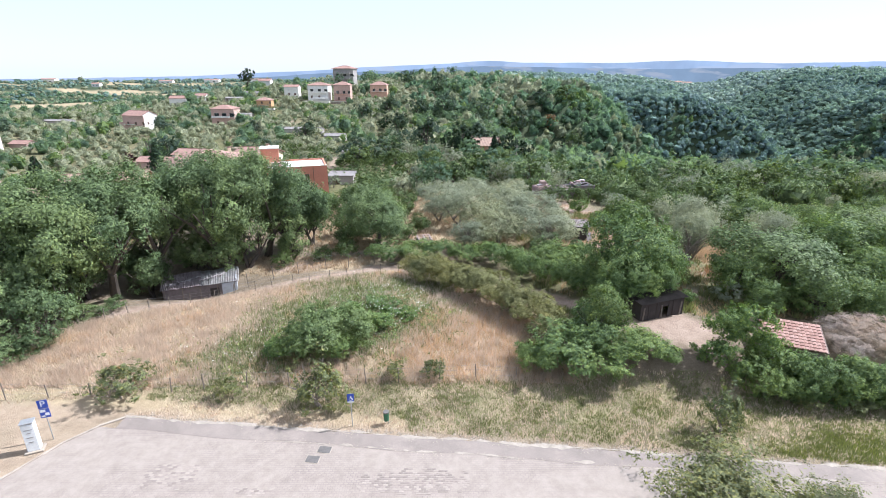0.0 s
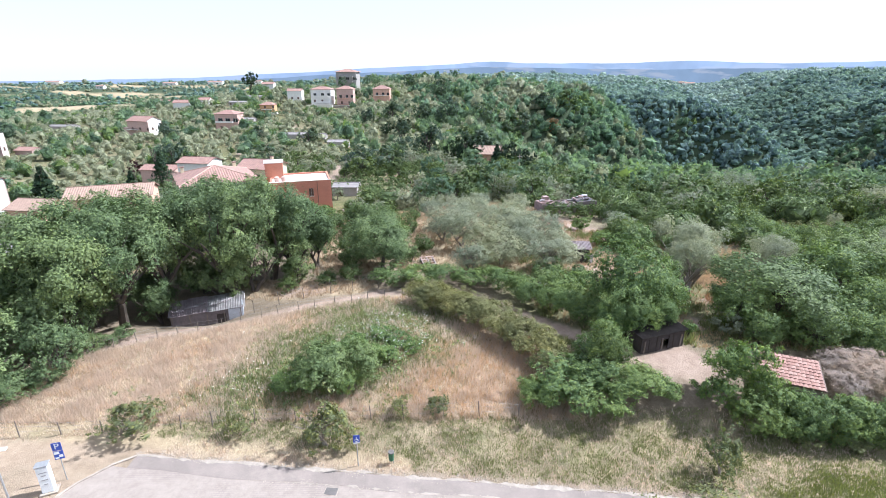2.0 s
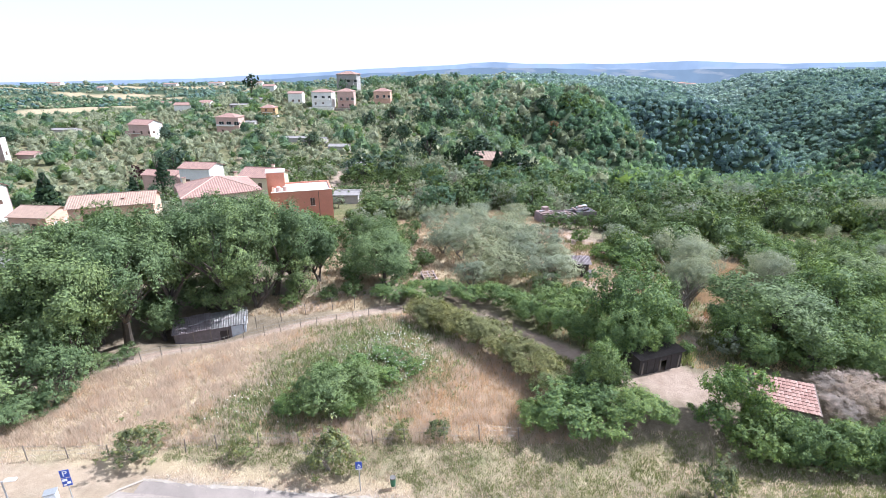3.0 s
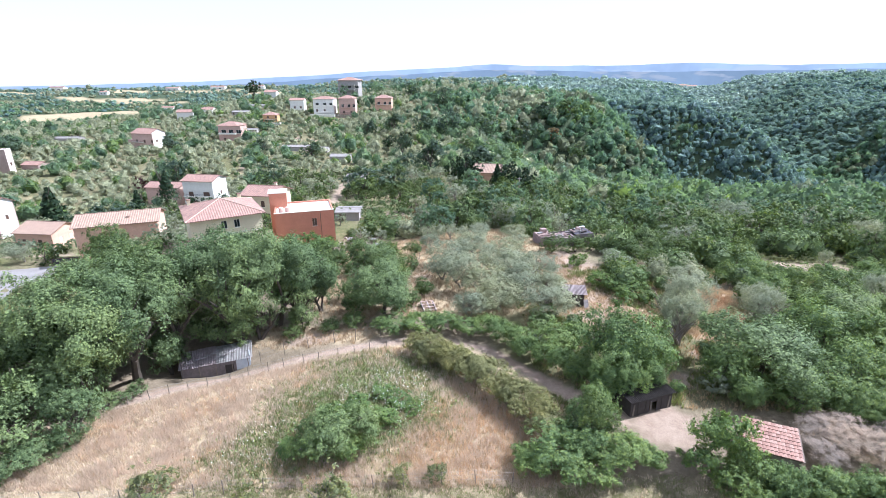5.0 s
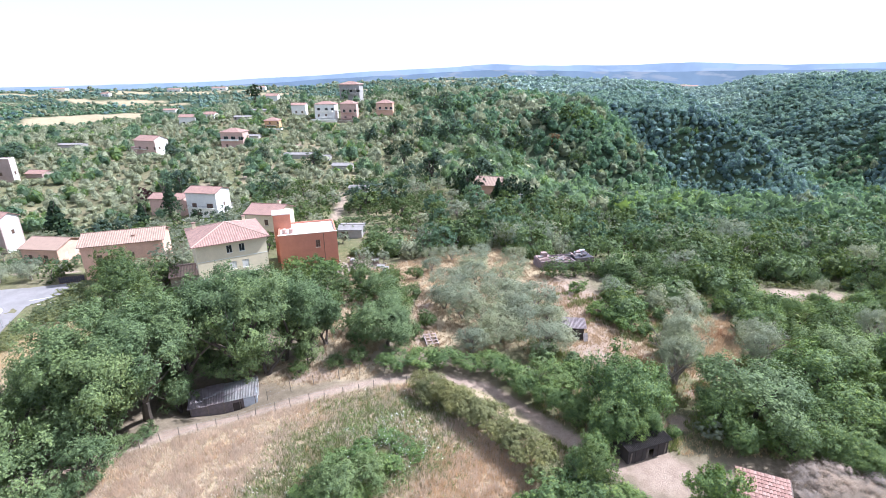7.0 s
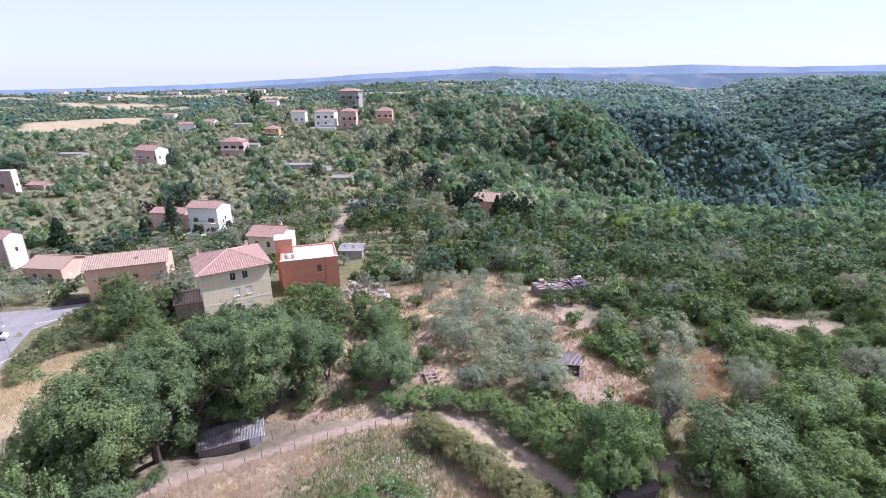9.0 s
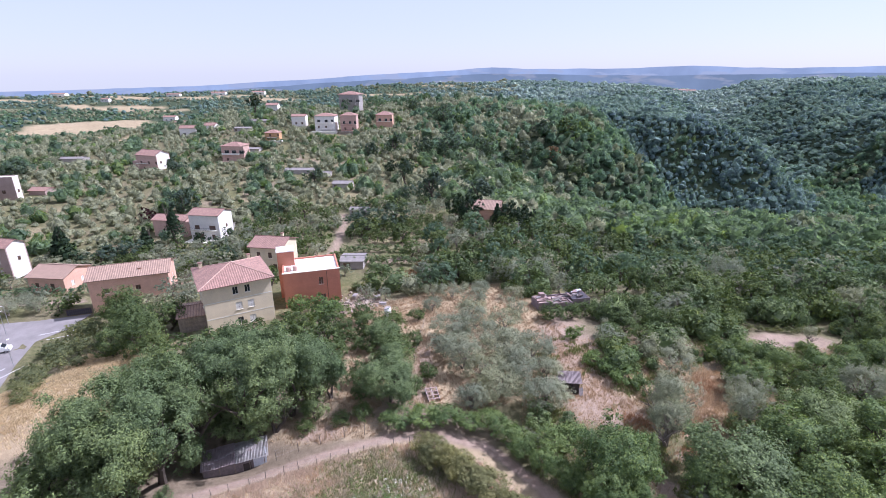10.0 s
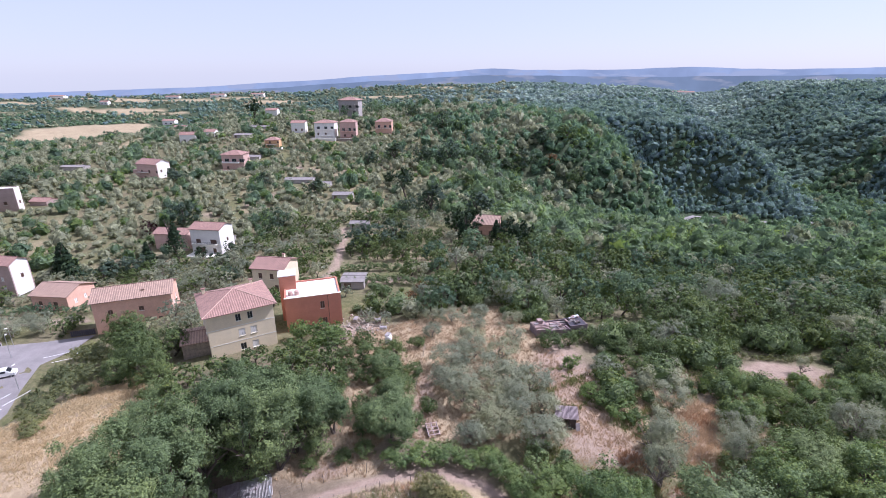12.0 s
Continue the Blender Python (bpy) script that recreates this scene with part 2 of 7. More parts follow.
LANE = [(-34, 36.5), (-30, 39.6), (-22.6, 43.6), (-14.8, 47.0), (-7, 49.8), (-1, 50.2), (4, 48.3), (6.8, 45.6), (9.2, 42.0), (11.6, 38.0), (14.6, 34.2)]
GARDEN_LANES = [[(-33, 128), (-33, 140), (-37, 170), (-40, 190)], [(-48, 98), (-52, 110), (-30, 126), (0, 124), (14, 118)], [(-139, 120), (-96, 120), (-62, 118), (-50, 112)], [(-150, 215), (-105, 235), (-60, 300), (-110, 330)]]
EDGE = lambda x: 24.0 - 0.10 * x
LEFT_KERB = [(-19.8, 25.98), (-20.9, 25.1), (-22.1, 23.6), (-23.4, 20.9), (-26.5, 12.0), (-30, 2)]

# ground sheet: fine rings near, coarse far, reaching the horizon
rings = np.concatenate([np.array([0.5, 8, 14]), np.arange(18, 112, 0.62), 112 * 1.03 ** np.arange(1, 128)])
turns = np.concatenate([np.arange(-58, 58.01, 0.36), np.arange(66, 301, 8.0)])
A, B = np.meshgrid(np.radians(turns), rings)
GX, GY = B * np.sin(A), B * np.cos(A)
GZ = land(GX, GY)
nr, na = GX.shape
gv = np.stack([GX.ravel(), GY.ravel(), GZ.ravel()], 1)
i, j = np.meshgrid(np.arange(nr - 1), np.arange(na), indexing="ij")
j2 = (j + 1) % na
gq = np.stack([i * na + j, i * na + j2, (i + 1) * na + j2, (i + 1) * na + j], -1).reshape(-1, 4)[:, ::-1]


def quick_mesh(name, verts, quads=None, tris=None, smooth=False):
    """A mesh from arrays."""
    me = bpy.data.meshes.new(name)
    loops, starts = [], []
    n = 0
    for f in (quads, tris):
        if f is not None and len(f):
            f = np.asarray(f, np.int32)
            loops.append(f.ravel())
            starts.append(n + np.arange(len(f), dtype=np.int32) * f.shape[1])
            n += f.size
    loops, starts = np.concatenate(loops), np.concatenate(starts)
    me.vertices.add(len(verts))
    me.vertices.foreach_set("co", np.asarray(verts, np.float32).ravel())
    me.loops.add(len(loops))
    me.loops.foreach_set("vertex_index", loops.astype(np.int32))
    me.polygons.add(len(starts))
    me.polygons.foreach_set("loop_start", starts.astype(np.int32))
    me.update(calc_edges=True)
    if smooth:
        me.polygons.foreach_set("use_smooth", np.ones(len(starts), bool))
    return me


def blotch(x, y, cx, cy, rx, ry, soft=0.35, turn=0.0):
    c, s = math.cos(radians(turn)), math.sin(radians(turn))
    dx, dy = x - cx, y - cy
    d = np.hypot((dx * c + dy * s) / rx, (dy * c - dx * s) / ry) + 0.22 * waves(x, y, max(rx, ry) * 0.9, cx)
    return 1 - ss(1 - soft, 1 + soft, d)


CLEARING = [(29.2, 49.5), (33.5, 56.5), (36.6, 62.5)]


def ground_mix(x, y):
    """Shares of bare earth, straw and green on the ground."""
    r = np.hypot(x, y)
    lane, _ = line_gap(x, y, LANE)
    earth = 1 - ss(0.45, 1.0, lane + 0.25 * waves(x, y, 3.0))
    sand, _ = line_gap(x, y, [(-48, 24.2), (-30, 25.6), (-19, 27.6)])
    sandy = 1 - ss(0.9, 1.9, sand + 0.25 * waves(x, y, 2.5))
    strip_, _ = line_gap(x, y, [(-21, 26.9), (-14, 26.4), (-8, 25.7), (-3, 25.1)])
    sandy = np.maximum(sandy, 0.9 * (1 - ss(0.5, 1.3, strip_ + 0.45 * waves(x, y, 1.9))))
    rim = y - EDGE(x)
    earth = np.maximum(earth, 0.55 * (1 - ss(0.2, 1.3, rim + 0.4 * waves(x, y, 2.2))) * (y > 5))
    for track in GARDEN_LANES:
        earth = np.maximum(earth, 0.85 * (1 - ss(0.9, 1.9, line_gap(x, y, track)[0] + 0.4 * waves(x, y, 9))))
    for b in ((18.0, 34.0, 2.6, 2.4), (19.5, 71, 4.2, 13), (20, 57, 2.5, 3), (54.8, 72.6, 7.0, 3.7), (-16, 51, 3, 1.4), (-3.5, 64, 1.4, 9), (-19, 95, 5, 5), (19.8, 54.8, 4.6, 4.6), (13.6, 47.6, 1.6, 1.4), (22.0, 40.6, 1.6, 1.2), (26.4, 45.2, 1.4, 1.2)):
        earth = np.maximum(earth, 0.9 * blotch(x, y, *b))
    clearing = line_gap(x, y, CLEARING)[0]
    earth = np.maximum(earth, 0.5 * (1 - ss(1.2, 2.6, clearing + 0.5 * waves(x, y, 2.6))))
    lane_y = np.interp(x, [-60, -34, -30, -22.6, -14.8, -7, -1, 4, 9, 12], [34, 36.5, 39.6, 43.6, 47.0, 49.8, 50.2, 48, 42, 37])
    straw = ss(27.5, 29.5, y + 0.4 * waves(x, y, 4)) * ss(0.0, -1.2, y - lane_y) * ss(14, 9, x) * ss(-60, -45, x)
    straw = np.maximum(straw, np.maximum(sandy, ss(-19.5, -22, x) * ss(30, 28.5, y) * ss(6, 12, y) * (0.75 + 0.35 * waves(x, y, 4.0, 0.7))))
    for b in ((-55, 57, 17, 12), (-58, 76, 8, 6), (30, 60, 9, 8), (3, 85, 16, 20), (-14, 80, 6, 16), (44, 53, 6, 4), (-15.5, 51.6, 8, 2.2), (-12, 62, 5, 7), (6, 66, 13, 10), (20, 62, 5, 7), (-2, 58, 4, 3)):
        straw = np.maximum(straw, blotch(x, y, *b))
    straw = np.maximum(straw, 1 - ss(1.8, 3.2, clearing + 0.6 * waves(x, y, 3.1)))
    for b in ((-482, 682, 122, 74, 122), (-330, 455, 40, 24, 120), (-622, 968, 92, 30, 8), (-520, 930, 60, 18, 4), (-609, 1150, 130, 30, 6), (-470, 1213, 90, 34, 2), (-360, 1120, 70, 26, 8), (-780, 1180, 110, 26, 4), (-900, 1050, 90, 26, 0), (-800, 880, 60, 20, 10),
              (-283, 462, 50, 9, 102), (613, 1315, 26, 16, 0), (575, 1300, 14, 9, 0), (205, 640, 34, 14, 10), (60, 900, 60, 14, 4), (-150, 1150, 90, 20, 0), (-40, 1350, 70, 18, 0)):
        straw = np.maximum(straw, 0.8 * blotch(x, y, *b[:4], soft=0.10, turn=b[4]))
    orchard = ss(100, 130, y) * ss(20, -20, x) * ss(520, 380, y)
    straw = np.maximum(straw, orchard * ss(0.15, 0.5, waves(x, y, 46, 2.0)) * 0.4)
    green = (1 - ss(28, 30, y)) * (0.34 + 0.45 * ss(-0.2, 0.5, waves(x, y, 6, 1.2)))
    straw = np.maximum(straw, ss(30, 28, y) * ss(-19, -17, x) * np.clip(0.32 + 0.45 * waves(x, y, 5.0, 3.0), 0.05, 0.75) * (y > EDGE(x) + 0.2))
    green = np.maximum(green, np.maximum(blotch(x, y, 27, 22.5, 9, 2.2), blotch(x, y, -17, 128, 12, 3.6)))
    green = np.maximum(green, 0.7 * ss(3, 8, x) * ss(35, 38, y) * ss(66, 54, y))
    green = np.maximum(green, ss(60, 110, r) * np.clip(0.68 + 0.4 * waves(x, y, 17, 1.3), 0.25, 0.95))
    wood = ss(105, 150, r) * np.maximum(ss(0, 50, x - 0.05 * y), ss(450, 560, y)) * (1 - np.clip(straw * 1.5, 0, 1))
    return np.clip(earth, 0, 1), np.clip(straw, 0, 1), np.clip(green, 0, 1), wood


gm = quick_mesh("ground", gv, gq, smooth=True)
ca = gm.color_attributes.new("cover", "FLOAT_COLOR", "POINT")
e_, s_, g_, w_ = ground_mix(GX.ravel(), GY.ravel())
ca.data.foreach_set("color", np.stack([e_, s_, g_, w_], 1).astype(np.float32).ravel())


def ground_material():
    m, nt, out = material("ground_cover")
    p = nt.nodes.new("ShaderNodeBsdfPrincipled")
    at_ = nt.nodes.new("ShaderNodeAttribute")
    at_.attribute_name = "cover"
    sep = nt.nodes.new("ShaderNodeSeparateColor")
    nt.links.new(at_.outputs[0], sep.inputs[0])
    big, mid, fine = noise_node(nt, 0.12, 4.0), noise_node(nt, 1.3, 5.0, 0.7), noise_node(nt, 14.0, 4.0, 0.7)
    base = ramp(nt, mid, [(0.3, (0.165, 0.13, 0.09)), (0.7, (0.27, 0.215, 0.155))])
    green = ramp(nt, mid, [(0.3, (0.075, 0.09, 0.035)), (0.7, (0.19, 0.185, 0.085))])
    straw = ramp(nt, mid, [(0.25, (0.335, 0.265, 0.174)), (0.75, (0.495, 0.41, 0.285))])
    straw = mixc(nt, 1.0, straw, ramp(nt, big, [(0.3, (0.85, 0.8, 0.75)), (0.7, (1.12, 1.1, 1.05))]), "MULTIPLY")
    earth = ramp(nt, mid, [(0.25, (0.285, 0.205, 0.158)), (0.75, (0.430, 0.330, 0.262))])
    c = mixc(nt, sep.outputs[2], base, green)
    # Floor among the woods is a darker green that fills gaps between crowns.
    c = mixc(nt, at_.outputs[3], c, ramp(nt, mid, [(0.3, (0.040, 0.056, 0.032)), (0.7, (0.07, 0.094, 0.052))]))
    c = mixc(nt, sep.outputs[1], c, straw)
    c = mixc(nt, sep.outputs[0], c, earth)
    c = mixc(nt, 1.0, c, ramp(nt, fine, [(0.3, (0.72, 0.72, 0.72)), (0.7, (1.2, 1.2, 1.2))]), "MULTIPLY")
    nt.links.new(c, p.inputs["Base Color"])
    p.inputs["Roughness"].default_value = 0.95
    p.inputs["Specular IOR Level"].default_value = 0.1
    bn = nt.nodes.new("ShaderNodeBump")
    bn.inputs["Strength"].default_value, bn.inputs["Distance"].default_value = 0.8, 0.12
    nt.links.new(fine, bn.inputs["Height"])
    nt.links.new(bn.outputs[0], p.inputs["Normal"])
    nt.links.new(p.outputs[0], out.inputs[0])
    return m


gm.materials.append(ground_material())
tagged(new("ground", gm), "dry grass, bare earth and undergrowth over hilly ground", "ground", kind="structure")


# ---------------------------------------------------------------- small builders
def part(name, bm, mat, parent=None, label="", m=None):
    """One mesh object, under a thing or a part."""
    if isinstance(bm, bpy.types.Mesh):
        me = bm
    else:
        me = bpy.data.meshes.new(name)
        bm.to_mesh(me)
        bm.free()
    if mat is not None and not me.materials:
        me.materials.append(mat)
    ob = new(name, me)
    if parent is not None:
        ob.parent = parent
    if m is not None:
        ob.matrix_basis = m
    return tagged(ob, label)


def thing(name, label, category, m, group="", kind=""):
    return_ob = new(name)
    return_ob.matrix_basis = m
    return_ob.empty_display_size = 0.3
    return tagged(return_ob, label, category, group, kind)


def add_box(bm, lo, hi, bevel=0.0):
    c = [(a + b) / 2 for a, b in zip(lo, hi)]
    s = [b - a for a, b in zip(lo, hi)]
    r = bmesh.ops.create_cube(bm, size=1, matrix=Matrix.Translation(c) @ Matrix.Diagonal((*s, 1)))
    if bevel:
        es = list({e for v in r["verts"] for e in v.link_edges})
        bmesh.ops.bevel(bm, geom=es, offset=bevel, segments=1, affect="EDGES")
    return bm


def box(lo, hi, bevel=0.0):
    return add_box(bmesh.new(), lo, hi, bevel)


def add_tube(bm, pts, radii, sides=6):
    """A tapering tube through points."""
    rings_ = []
    for k, p in enumerate(pts):
        p = Vector(p)
        d = (Vector(pts[min(k + 1, len(pts) - 1)]) - Vector(pts[max(k - 1, 0)])).normalized()
        a = d.orthogonal().normalized()
        b = d.cross(a)
        rings_.append([bm.verts.new(p + radii[k] * (a * math.cos(6.2832 * s / sides) + b * math.sin(6.2832 * s / sides))) for s in range(sides)])
    for r0, r1 in zip(rings_, rings_[1:]):
        for s in range(sides):
            bm.faces.new((r0[s], r0[(s + 1) % sides], r1[(s + 1) % sides], r1[s]))
    bm.faces.new(rings_[0][::-1])
    bm.faces.new(rings_[-1])
    return bm


def tube(pts, radii, sides=6):
    return add_tube(bmesh.new(), pts, radii, sides)


# ---------------------------------------------------------------- trees
def leaf_cards(rng, centres, normals, size, slim=0.5, wild=0.45):
    """A lozenge of its own at every centre."""
    n = len(centres)
    nrm = normals + rng.normal(0, wild, (n, 3))
    nrm /= np.linalg.norm(nrm, axis=1, keepdims=True) + 1e-9
    a = np.cross(nrm, rng.normal(0, 1, (n, 3)))
    a /= np.linalg.norm(a, axis=1, keepdims=True) + 1e-9
    b = np.cross(nrm, a)
    s = (size * rng.uniform(0.6, 1.35, n))[:, None]
    fold = nrm * s * 0.18
    v = np.stack([centres - a * s, centres - b * s * slim + fold, centres + a * s, centres + b * s * slim + fold], 1)
    return v.reshape(-1, 3)


def leaf_tris(rng, centres, normals, size, slim=0.5, wild=0.45):
    """A small pointed leaf of its own at every centre."""
    n = len(centres)
    nrm = normals + rng.normal(0, wild, (n, 3))
    nrm /= np.linalg.norm(nrm, axis=1, keepdims=True) + 1e-9
    a = np.cross(nrm, rng.normal(0, 1, (n, 3)))
    a /= np.linalg.norm(a, axis=1, keepdims=True) + 1e-9
    b = np.cross(nrm, a)
    s = (size * rng.uniform(0.6, 1.4, n))[:, None]
    v = np.stack([centres - a * s, centres + a * s * 0.6 - b * s * slim, centres + a * s * 0.75 + b * s * slim], 1)
    return v.reshape(-1, 3)


def crown_points(rng, n, clumps, lump=0.36, low=-0.75, inner=0.45):
    """Points and outward directions on clumps that fill a unit crown unevenly."""
    d = rng.normal(0, 1, (clumps, 3))
    d /= np.linalg.norm(d, axis=1, keepdims=True)
    d[:, 2] = np.where(d[:, 2] < low, -d[:, 2] * 0.6, d[:, 2])
    swell = 0.82 + 0.27 * np.sin(d @ rng.normal(0, 1.9, (3, 3)) + rng.uniform(0, 6, 3)).sum(1) / 1.7
    rad = rng.uniform(inner, 1.0, clumps) * np.clip(swell, 0.5, 1.15)
    cc = d * rad[:, None]
    cr = lump * rng.uniform(0.55, 1.3, clumps) * (1.25 - 0.5 * rad)
    twigs = max(n // 16, 60)
    k = rng.choice(clumps, twigs, p=cr ** 2 / (cr ** 2).sum())
    o = rng.normal(0, 1, (twigs, 3))
    o /= np.linalg.norm(o, axis=1, keepdims=True)
    o = np.where((o * d[k]).sum(1, keepdims=True) < -0.35, -o, o)
    out_ = np.where(rng.uniform(0, 1, twigs) < 0.16, rng.uniform(1.1, 1.5, twigs), rng.uniform(0.66, 1.1, twigs))
    tip = cc[k] + o * (cr[k] * out_)[:, None]
    face = o * 0.8 + d[k] * 0.4 + np.array([0, 0, 0.3])
    j = rng.integers(0, twigs, n)
    spray = rng.uniform(0.02, 0.06, twigs)[j][:, None]
    return tip[j] + rng.normal(0, 1, (n, 3)) * spray, face[j]


def quads_of(n):
    return np.arange(n * 4, dtype=np.int32).reshape(-1, 4)


def crown_mesh(seed, n, size, clumps, mat, squash=0.8, lump=0.36, slim=0.5, low=-0.75, inner=0.45):
    rng = np.random.default_rng(seed)
    p, o = crown_points(rng, n, clumps, lump, low, inner)
    v = leaf_tris(rng, p, o, size, slim)
    v[:, 2] *= squash
    me = quick_mesh("crown", v, tris=np.arange(n * 3).reshape(-1, 3))
    me.materials.append(mat)
    return me


def trunk_mesh(seed, limbs=6, height=1.0, thick=0.06, spread=0.6, fork=0.35, stems=1, mat=BARK):
    """Trunk to the fork at fork*height, then limbs that spread out and up."""
    rng = random.Random(seed)
    bm = bmesh.new()
    for s in range(stems):
        lean = Vector((rng.uniform(-0.12, 0.12), rng.uniform(-0.12, 0.12), 0)) * (1 + stems * 0.5)
        top = Vector((0, 0, fork)) + lean
        add_tube(bm, [(0, 0, -0.06), (lean * 0.45 + Vector((0, 0, fork * 0.5))), top], [thick * 1.35, thick, thick * 0.85], 7)
        for k in range(limbs):
            a = 6.2832 * (k + rng.uniform(-0.3, 0.3)) / limbs
            out = Vector((math.cos(a), math.sin(a), 0)) * spread * rng.uniform(0.5, 1.0)
            up = rng.uniform(0.25, 0.55)
            mid = top + out * 0.45 + Vector((0, 0, up * 0.55))
            end = top + out + Vector((0, 0, up))
            add_tube(bm, [top, mid, end], [thick * 0.6, thick * 0.36, thick * 0.1], 5)
            tip = mid + Vector((rng.uniform(-0.2, 0.2), rng.uniform(-0.2, 0.2), rng.uniform(0.15, 0.3)))
            add_tube(bm, [mid, tip], [thick * 0.3, thick * 0.08], 4)
    me = bpy.data.meshes.new("trunk")
    bm.to_mesh(me)
    bm.free()
    me.materials.append(mat)
    return me


KINDS = {}


def tree_kind(kind, crown_args, trunk_args, count=3):
    KINDS[kind] = [(crown_mesh(hash_(kind) + s, **crown_args), trunk_mesh(hash_(kind) + s, **trunk_args)) for s in range(count)]


def hash_(text):
    return sum((k + 1) * ord(c) for k, c in enumerate(text)) % 9973


tree_kind("oak", dict(n=24000, size=0.0255, clumps=48, mat=OAK, squash=0.85, lump=0.215, inner=0.5), dict(limbs=7, thick=0.035, fork=0.28, spread=0.4))
tree_kind("young_oak", dict(n=9000, size=0.034, clumps=50, mat=OAK, squash=0.85, lump=0.26), dict(limbs=6, thick=0.03, fork=0.22, spread=0.4, stems=2))
tree_kind("shrub", dict(n=7600, size=0.0375, clumps=46, mat=SHRUB, squash=0.9, lump=0.25), dict(limbs=6, thick=0.03, fork=0.2, spread=0.4, stems=2))
tree_kind("bright", dict(n=5800, size=0.047, clumps=40, mat=BRIGHT, squash=0.9, lump=0.25), dict(limbs=6, thick=0.03, fork=0.2, spread=0.4, stems=2))
tree_kind("ivy", dict(n=13000, size=0.031, clumps=60, mat=IVY, squash=0.85, lump=0.22), dict(limbs=6, thick=0.03, fork=0.2, spread=0.4, stems=2))
tree_kind("olive", dict(n=8600, size=0.042, clumps=36, mat=OLIVE, squash=0.85, lump=0.29, slim=0.22, low=-0.4), dict(limbs=6, thick=0.035, fork=0.22, spread=0.45, stems=2, mat=TWIG), 4)
tree_kind("sparse", dict(n=2900, size=0.050, clumps=70, mat=HEDGE_G, squash=0.9, lump=0.17, slim=0.38, inner=0.2), dict(limbs=8, thick=0.022, fork=0.15, spread=0.55, stems=2, mat=TWIG))
tree_kind("car_park", dict(n=17000, size=0.025, clumps=90, mat=leaf_material("car_park_tree_leaves", (0.160, 0.180, 0.108), spread=0.36), squash=0.9, lump=0.22, slim=0.42, inner=0.25), dict(limbs=8, thick=0.022, fork=0.15, spread=0.55, stems=2, mat=TWIG), 2)
tree_kind("bush", dict(n=8600, size=0.037, clumps=52, mat=IVY, squash=0.75, lump=0.25, low=-0.2), dict(limbs=5, thick=0.02, fork=0.12, spread=0.4, stems=2))
tree_kind("wall", dict(n=10000, size=0.038, clumps=64, mat=IVY, squash=1.0, lump=0.27, low=-1.1), dict(limbs=5, thick=0.02, fork=0.12, spread=0.4, stems=2))
tree_kind("mid_olive", dict(n=1300, size=0.078, clumps=22, mat=OLIVE, squash=0.8, lump=0.3, slim=0.4), dict(limbs=4, thick=0.035, fork=0.25, spread=0.35, mat=TWIG), 4)
tree_kind("mid_tree", dict(n=1300, size=0.078, clumps=24, mat=SHRUB, squash=0.9, lump=0.32, slim=0.55), dict(limbs=4, thick=0.035, fork=0.25, spread=0.35), 4)
tree_kind("near_tree", dict(n=2000, size=0.066, clumps=32, mat=SHRUB, squash=0.9, lump=0.27, slim=0.5), dict(limbs=4, thick=0.035, fork=0.25, spread=0.35), 4)
tree_kind("near_wood", dict(n=2000, size=0.066, clumps=34, mat=OAK, squash=0.95, lump=0.26, slim=0.5), dict(limbs=4, thick=0.035, fork=0.25, spread=0.35), 4)
tree_kind("near_olive", dict(n=2000, size=0.07, clumps=34, mat=OLIVE, squash=0.8, lump=0.25, slim=0.25), dict(limbs=4, thick=0.035, fork=0.25, spread=0.35, mat=TWIG), 4)
tree_kind("mid_wood", dict(n=1300, size=0.078, clumps=26, mat=WOOD_L, squash=0.95, lump=0.32, slim=0.55), dict(limbs=4, thick=0.035, fork=0.25, spread=0.35), 4)
tree_kind("bank", dict(n=4200, size=0.05, clumps=40, mat=HEDGE_G, squash=0.9, lump=0.24, slim=0.5), dict(limbs=4, thick=0.03, fork=0.2, spread=0.4), 3)
tree_kind("dry_bush", dict(n=2600, size=0.24, clumps=34, mat=DEAD, squash=0.8, lump=0.4, slim=0.022, low=-0.2), dict(limbs=6, thick=0.015, fork=0.12, spread=0.5, stems=2, mat=TWIG))


def plant(kind, x, y, radius, height, label, category="tree", name="tree", sink=0.0, group="", trunk=True, squash=None):
    """A tree or bush of that crown radius and full height; the crown hangs over the ground by what the trunk shows."""
    rng = random.Random(int(x * 131 + y * 977))
    cm, tm = rng.choice(KINDS[kind])
    z = at(x, y) - sink
    t = thing(name, label, category, pose(x, y, z, 0, 0, rng.uniform(0, 360)), group)
    flat = squash or {"oak": 0.85, "young_oak": 0.85, "olive": 0.8, "bush": 0.75, "ivy": 0.85}.get(kind, 0.9)
    deep = min(radius * 1.0, height * 0.52)
    c = part("crown", cm, None, t)
    c.matrix_basis = Matrix.Translation((0, 0, height - deep * 0.98)) @ Matrix.Diagonal((radius * 1.06, radius * 1.06, deep * 1.1 / flat, 1))
    if trunk:
        k = part("trunk", tm, None, t)
        k.matrix_basis = Matrix.Diagonal((height * 0.9, height * 0.9, height * 0.95, 1))
    return t


